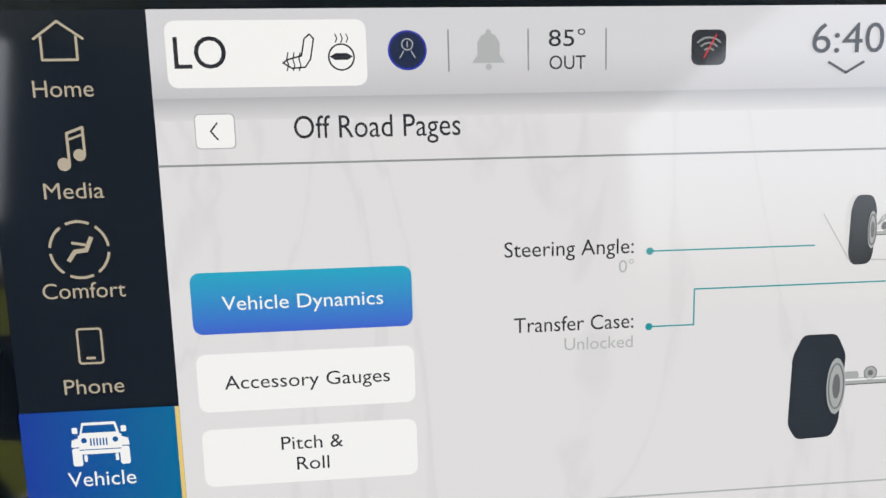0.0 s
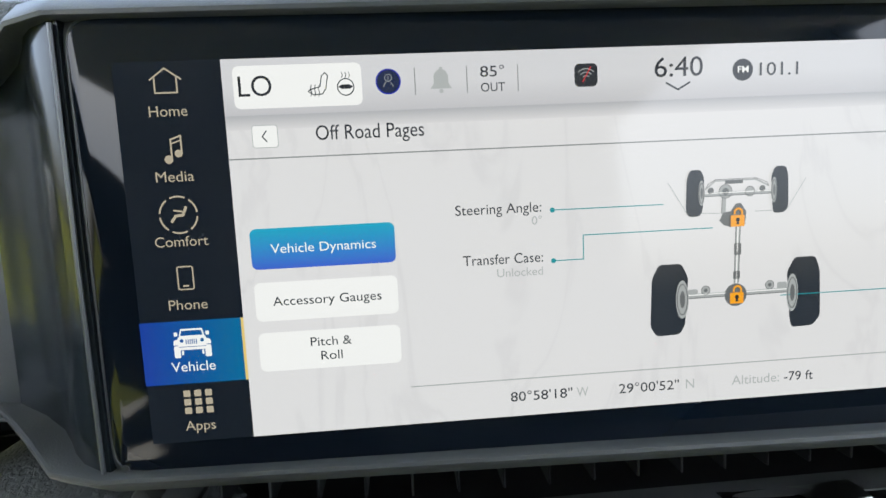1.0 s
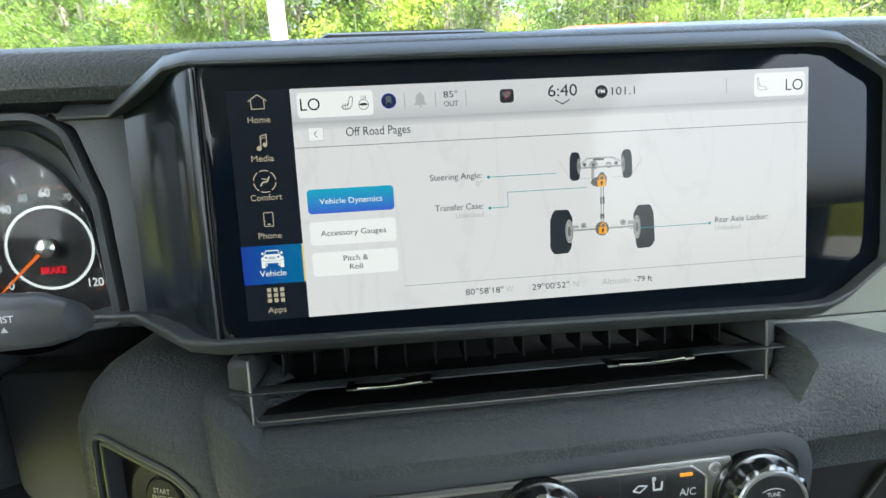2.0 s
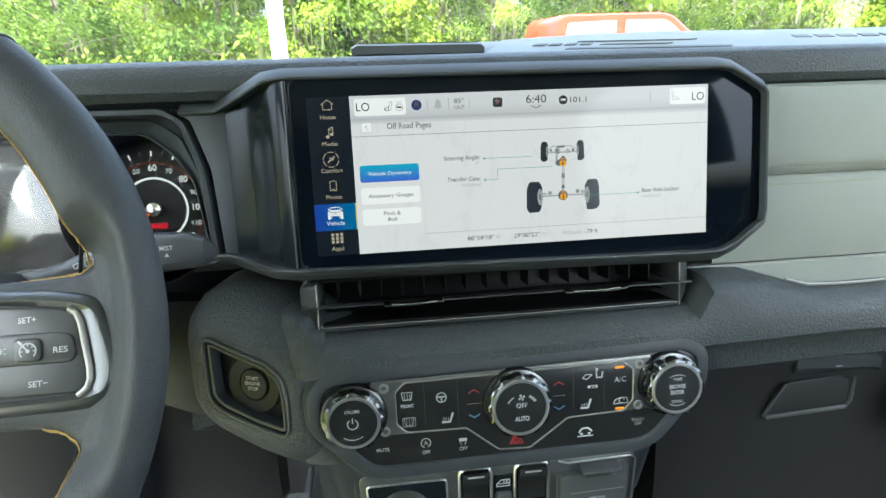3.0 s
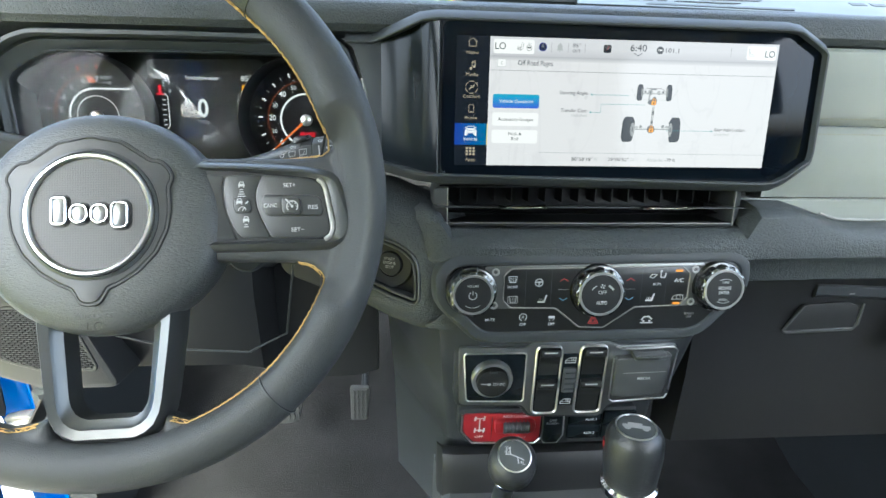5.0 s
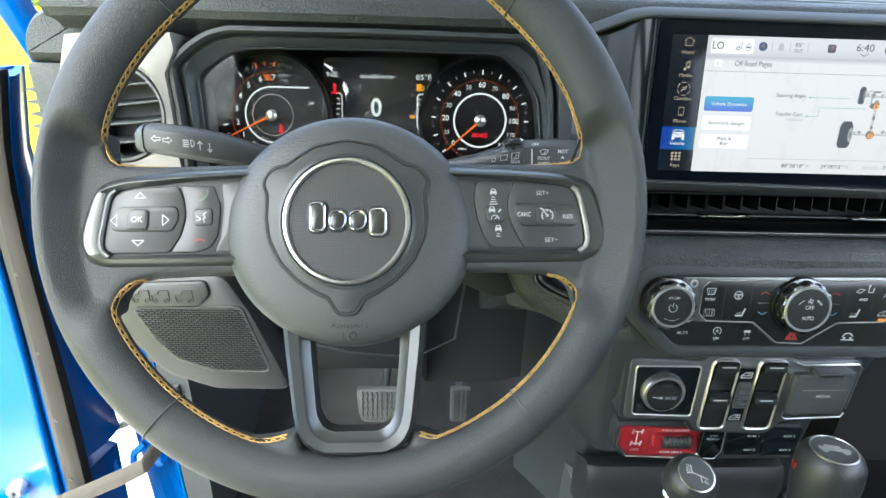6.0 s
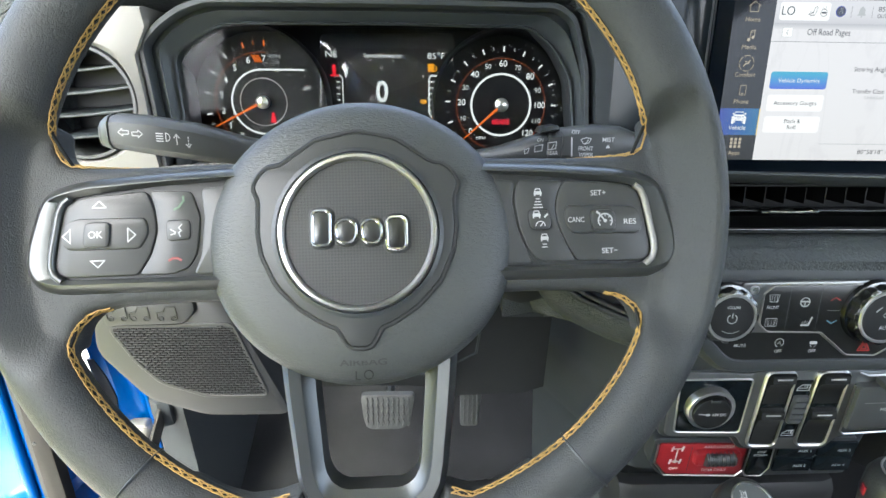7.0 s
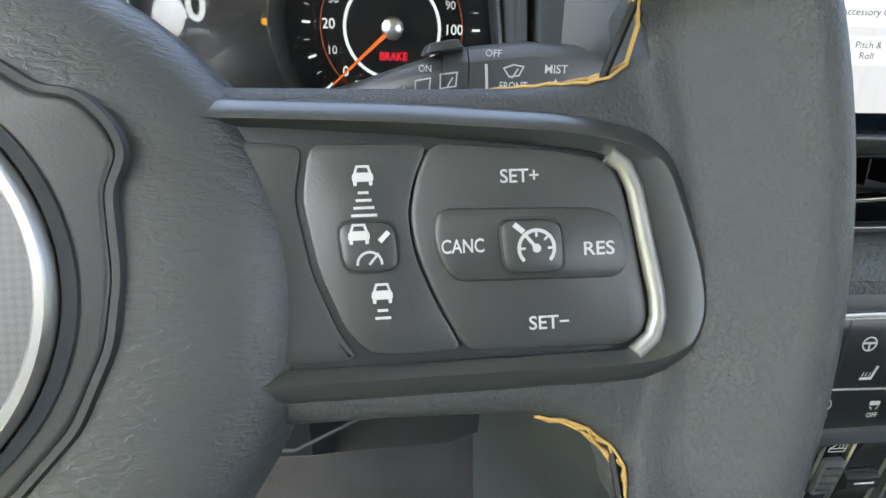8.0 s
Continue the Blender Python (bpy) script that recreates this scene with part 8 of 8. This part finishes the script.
# ---- outside ----
def foliage(name, dark, light):
    m, nodes, links, bsdf = base_nodes(name)
    geo, ramp = nodes.new("ShaderNodeNewGeometry"), nodes.new("ShaderNodeValToRGB")
    ramp.color_ramp.elements[0].color, ramp.color_ramp.elements[1].color = (*dark, 1), (*light, 1)
    # leaf by leaf, and mass by mass
    mass, part_leaf, part_mass, total = nodes.new("ShaderNodeTexNoise"), nodes.new("ShaderNodeMath"), nodes.new("ShaderNodeMath"), nodes.new("ShaderNodeMath")
    mass.inputs["Scale"].default_value, mass.inputs["Detail"].default_value = 0.55, 3
    part_leaf.operation, part_mass.operation, total.operation, total.use_clamp = "MULTIPLY", "MULTIPLY_ADD", "ADD", True
    part_leaf.inputs[1].default_value, part_mass.inputs[1].default_value, part_mass.inputs[2].default_value = 0.22, 3.2, -1.15
    links.new(geo.outputs["Position"], mass.inputs["Vector"])
    links.new(mass.outputs[0], part_mass.inputs[0])
    links.new(geo.outputs["Random Per Island"], part_leaf.inputs[0])
    links.new(part_leaf.outputs[0], total.inputs[0])
    links.new(part_mass.outputs[0], total.inputs[1])
    links.new(total.outputs[0], ramp.inputs[0])
    links.new(ramp.outputs[0], bsdf.inputs["Base Color"])
    bsdf.inputs["Roughness"].default_value = 0.9
    bsdf.inputs["Specular IOR Level"].default_value = 0.1
    tr, mix, out = nodes.new("ShaderNodeBsdfTranslucent"), nodes.new("ShaderNodeMixShader"), nodes["Material Output"]
    links.new(ramp.outputs[0], tr.inputs["Color"])
    mix.inputs[0].default_value = 0.45
    links.new(bsdf.outputs[0], mix.inputs[1])
    links.new(tr.outputs[0], mix.inputs[2])
    links.new(mix.outputs[0], out.inputs["Surface"])
    return m


LEAF = foliage("oak_leaves", (0.045, 0.085, 0.010), (0.22, 0.30, 0.045))
LEAF_DARK = foliage("shade_leaves", (0.028, 0.060, 0.012), (0.13, 0.20, 0.040))
BARK = surface("grey_bark", (0.14, 0.12, 0.10), 0.9, vary=0.3, grain=25, relief=1.0, blotch=2, size=0.02)
MOSS = foliage("hanging_moss", (0.10, 0.11, 0.06), (0.18, 0.185, 0.12))
GRASS = surface("sunlit_grass", (0.085, 0.092, 0.008), 0.95, spec=0.03, vary=0.35, grain=30, relief=1.0, blotch=0.8, size=0.03)
CONCRETE = surface("pale_concrete", (0.22, 0.215, 0.205), 0.9, spec=0.15, vary=0.12, grain=60, relief=0.4, blotch=1.5, size=0.004)
WHITE_PAINT = surface("white_painted_post", (0.75, 0.75, 0.74), 0.5, vary=0.05, grain=80, relief=0.1, blotch=2)
RED_PAINT = surface("orange_red_car_paint", (0.36, 0.024, 0.012), 0.22, 0.1, 0.05, 10, 0.0, blotch=1)
CAR_GLASS = surface("dark_car_glass", (0.05, 0.07, 0.07), 0.05, 0.0, 0.05, 5, 0.0)
TYRE = surface("road_tyre", (0.02, 0.02, 0.02), 0.85, vary=0.2, grain=80, relief=0.4, blotch=5)


def ground():
    n, verts, faces = 24, [], []
    size = 600.0
    for i in range(n + 1):
        for j in range(n + 1):
            x, y = size * (2 * i / n - 1), size * (2 * j / n - 1)
            verts.append((x, y, 0.0))
    for i in range(n):
        for j in range(n):
            a = i * (n + 1) + j
            faces.append((a, a + n + 1, a + n + 2, a + 1))
    whole("ground", mesh_of(verts, faces), GRASS, "bright sunlit grass field reaching the horizon", "grass", kind="structure", world_space=True)
    slab = box(-1.9, 9.0, -6.0, 13.0, -0.05, 0.012)
    whole("pavement", slab, CONCRETE, "pale concrete parking pavement", "pavement", kind="structure", world_space=True)


def tree(height, seed, mat, leaves=2600):
    rng = random.Random(seed)
    t = thing("tree", "tall leafy tree with hanging moss behind the lot", "tree", "trees behind the lot", world_space=True)
    trunk = [(0, 0, -0.2), (0.1, 0.05, height * 0.25), (-0.05, 0.1, height * 0.5), (0.1, 0.0, height * 0.8)]
    limbs = [tube(trunk, [0.20, 0.15, 0.10, 0.04], 8)]
    tips = []
    for k in range(9):
        a, z = rng.uniform(0, 6.28), height * rng.uniform(0.15, 0.6)
        ln = height * rng.uniform(0.22, 0.40)
        e = Vector((ln * math.cos(a), ln * math.sin(a), z + ln * rng.uniform(0.2, 0.8)))
        limbs.append(tube([(0.05, 0.05, z), (e.x * 0.5, e.y * 0.5, (z + e.z) / 2 + 0.1), e], [0.07, 0.05, 0.02], 6))
        tips += [e, Vector((e.x * 0.6, e.y * 0.6, (z + e.z) / 2 + 0.3))]
    part("trunk", joined(*limbs), BARK, t)
    for _ in range(26):
        a, r = rng.uniform(0, 6.28), height * rng.uniform(0.05, 0.36)
        tips.append(Vector((r * math.cos(a), r * math.sin(a), height * rng.uniform(0.05, 0.98))))
    verts, faces, hang, hf = [], [], [], []
    for i in range(leaves):
        c = tips[rng.randrange(len(tips))]
        s = height * 0.062
        p = c + Vector((rng.gauss(0, s), rng.gauss(0, s), rng.gauss(0, s * 0.75)))
        if p.z < 0.1:
            p.z = abs(p.z) + 0.1
        u = Vector((rng.gauss(0, 1), rng.gauss(0, 1), rng.gauss(0, 1))).normalized()
        v = u.orthogonal().normalized()
        q = rng.uniform(0.05, 0.13) * height / 7
        k = len(verts)
        n2 = u.cross(v)
        verts += [p - v * q, p + u * q * 0.55 + n2 * q * 0.2, p + v * q, p - u * q * 0.55 + n2 * q * 0.2]
        faces += [(k, k + 1, k + 2), (k, k + 2, k + 3)]
    part("crown", mesh_of(verts, faces), mat, t)["kind"] = "stuff"
    for i in range(150):
        c = tips[rng.randrange(len(tips))] + Vector((rng.gauss(0, 0.4), rng.gauss(0, 0.4), rng.gauss(0, 0.2)))
        ln, w = rng.uniform(0.4, 1.3), rng.uniform(0.04, 0.10)
        a, k = rng.uniform(0, 3.14), len(hang)
        d = Vector((math.cos(a) * w, math.sin(a) * w, 0))
        hang += [c - d, c + d, c + d * 0.3 - Vector((0.03, 0, ln)), c - d * 0.3 - Vector((0.03, 0, ln))]
        hf.append((k, k + 1, k + 2, k + 3))
    part("moss", mesh_of(hang, hf), MOSS, t, "hanging grey moss")["kind"] = "stuff"
    return t


def trees():
    rng = random.Random(7)
    kinds = [tree(7.0, 1, LEAF, 9000), tree(8.5, 2, LEAF_DARK, 9000), tree(6.0, 3, LEAF, 8000), tree(7.5, 4, LEAF_DARK, 9000)]
    spots = []
    for k in range(26):
        spots.append((-30 + 2.6 * k + rng.uniform(-1.0, 1.0), 27 + rng.uniform(-2.5, 2.5)))
    for k in range(22):
        spots.append((-34 + 3.4 * k + rng.uniform(-1, 1), 35 + rng.uniform(-2, 3)))
    for k, (x, y) in enumerate(spots):
        m = pose(x, y, 0, 0, 0, rng.uniform(0, 360))
        if k < 4:
            kinds[k].matrix_world = m
        else:
            copy_thing(kinds[k % 4], m)
    rng = random.Random(9)
    verts, faces = [], []
    for i in range(9000):
        x, y = rng.uniform(-34, 40), 23 + rng.gauss(0, 1.0)
        h = 0.9 + 0.6 * noise.noise((x * 0.35, y * 0.2, 0))
        p = Vector((x, y, abs(rng.gauss(0, 0.6)) * max(0.2, h)))
        u = Vector((rng.gauss(0, 1), rng.gauss(0, 1), rng.gauss(0, 1))).normalized()
        v = u.orthogonal()
        q, k = rng.uniform(0.06, 0.16), len(verts)
        verts += [p - v * q, p + u * q * 0.6, p + v * q, p - u * q * 0.6]
        faces += [(k, k + 1, k + 2), (k, k + 2, k + 3)]
    whole("shrubs", mesh_of(verts, faces), LEAF, "low yellow-green scrub along the tree line", "shrubs", kind="stuff", world_space=True)


def pickup():
    c = thing("parked_pickup", "orange-red parked crew cab pickup beyond the windscreen", "pickup truck", m=pose(4.30, 10.6, 0, 0, 0, 1) @ Matrix.Scale(1.04, 4), world_space=True)

    def side(pts, y0, y1):
        return [[(x, y, z) for x, z in q] for q, y in ((offset(pts, 0.04), y0), (pts, y0 + 0.06), (pts, y1 - 0.06), (offset(pts, 0.04), y1))]

    low = soften(ccw([(-3.1, 0.50), (-3.15, 1.22), (-1.15, 1.26), (1.75, 1.28), (2.75, 1.18), (2.85, 0.85), (2.80, 0.50)]), 0.12)
    part("body", loft(side(low, -0.95, 0.95)), RED_PAINT, c)
    cab = soften(ccw([(-1.16, 1.25), (-1.05, 1.78), (-0.90, 1.86), (0.80, 1.87), (1.00, 1.83), (1.78, 1.25)]), 0.08)
    part("cab", loft([[(x, -0.88, z) for x, z in offset(cab, 0.03)], [(x, -0.84, z) for x, z in cab], [(x, 0.84, z) for x, z in cab], [(x, 0.88, z) for x, z in offset(cab, 0.03)]]), RED_PAINT, c)
    for pts in ([(-0.93, 1.33), (-0.86, 1.73), (0.00, 1.76), (0.00, 1.33)], [(0.15, 1.33), (0.15, 1.76), (0.84, 1.76), (0.98, 1.70), (1.46, 1.33)]):
        for y in (-0.86, 0.92):
            part("side_window", plate(soften(ccw(pts), 0.05), y, y - 0.05, 0.01), CAR_GLASS, c)
    part("windscreen", loft([[(x, y, z) for x, z in ((1.06, 1.83), (1.80, 1.29), (1.78, 1.26), (1.03, 1.80))] for y in (-0.76, 0.76)]), CAR_GLASS, c, "pale reflecting windscreen")
    for x in (-2.0, 1.9):
        for y in (-0.04, 1.66):
            wh = part("wheel", lathe([(0.20, y - 0.70), (0.36, y - 0.72), (0.38, y - 0.78), (0.37, y - 0.90), (0.24, y - 0.93)], 32, x, 0.38), TYRE, c)
            part("hubcap", lathe([(0.24, y - 0.90), (0.22, y - 0.92), (0.02, y - 0.90)], 24, x, 0.38), SILVER, wh)


def post():
    p = thing("white_post", "square white painted post standing outside the windscreen", "post", m=pose(-0.90, 5.6, 0, 0, 0, 8), world_space=True)
    part("shaft", loft([[(x, y, z) for x, y in rrect(-0.075, -0.075, 0.075, 0.075, 0.008, 2)] for z in (0.0, 3.6)]), WHITE_PAINT, p)
    part("foot", loft([[(x, y, z) for x, y in rrect(-0.10, -0.10, 0.10, 0.10, 0.008, 2)] for z in (0.0, 0.12)]), WHITE_PAINT, p)


ground()
trees()
pickup()
post()
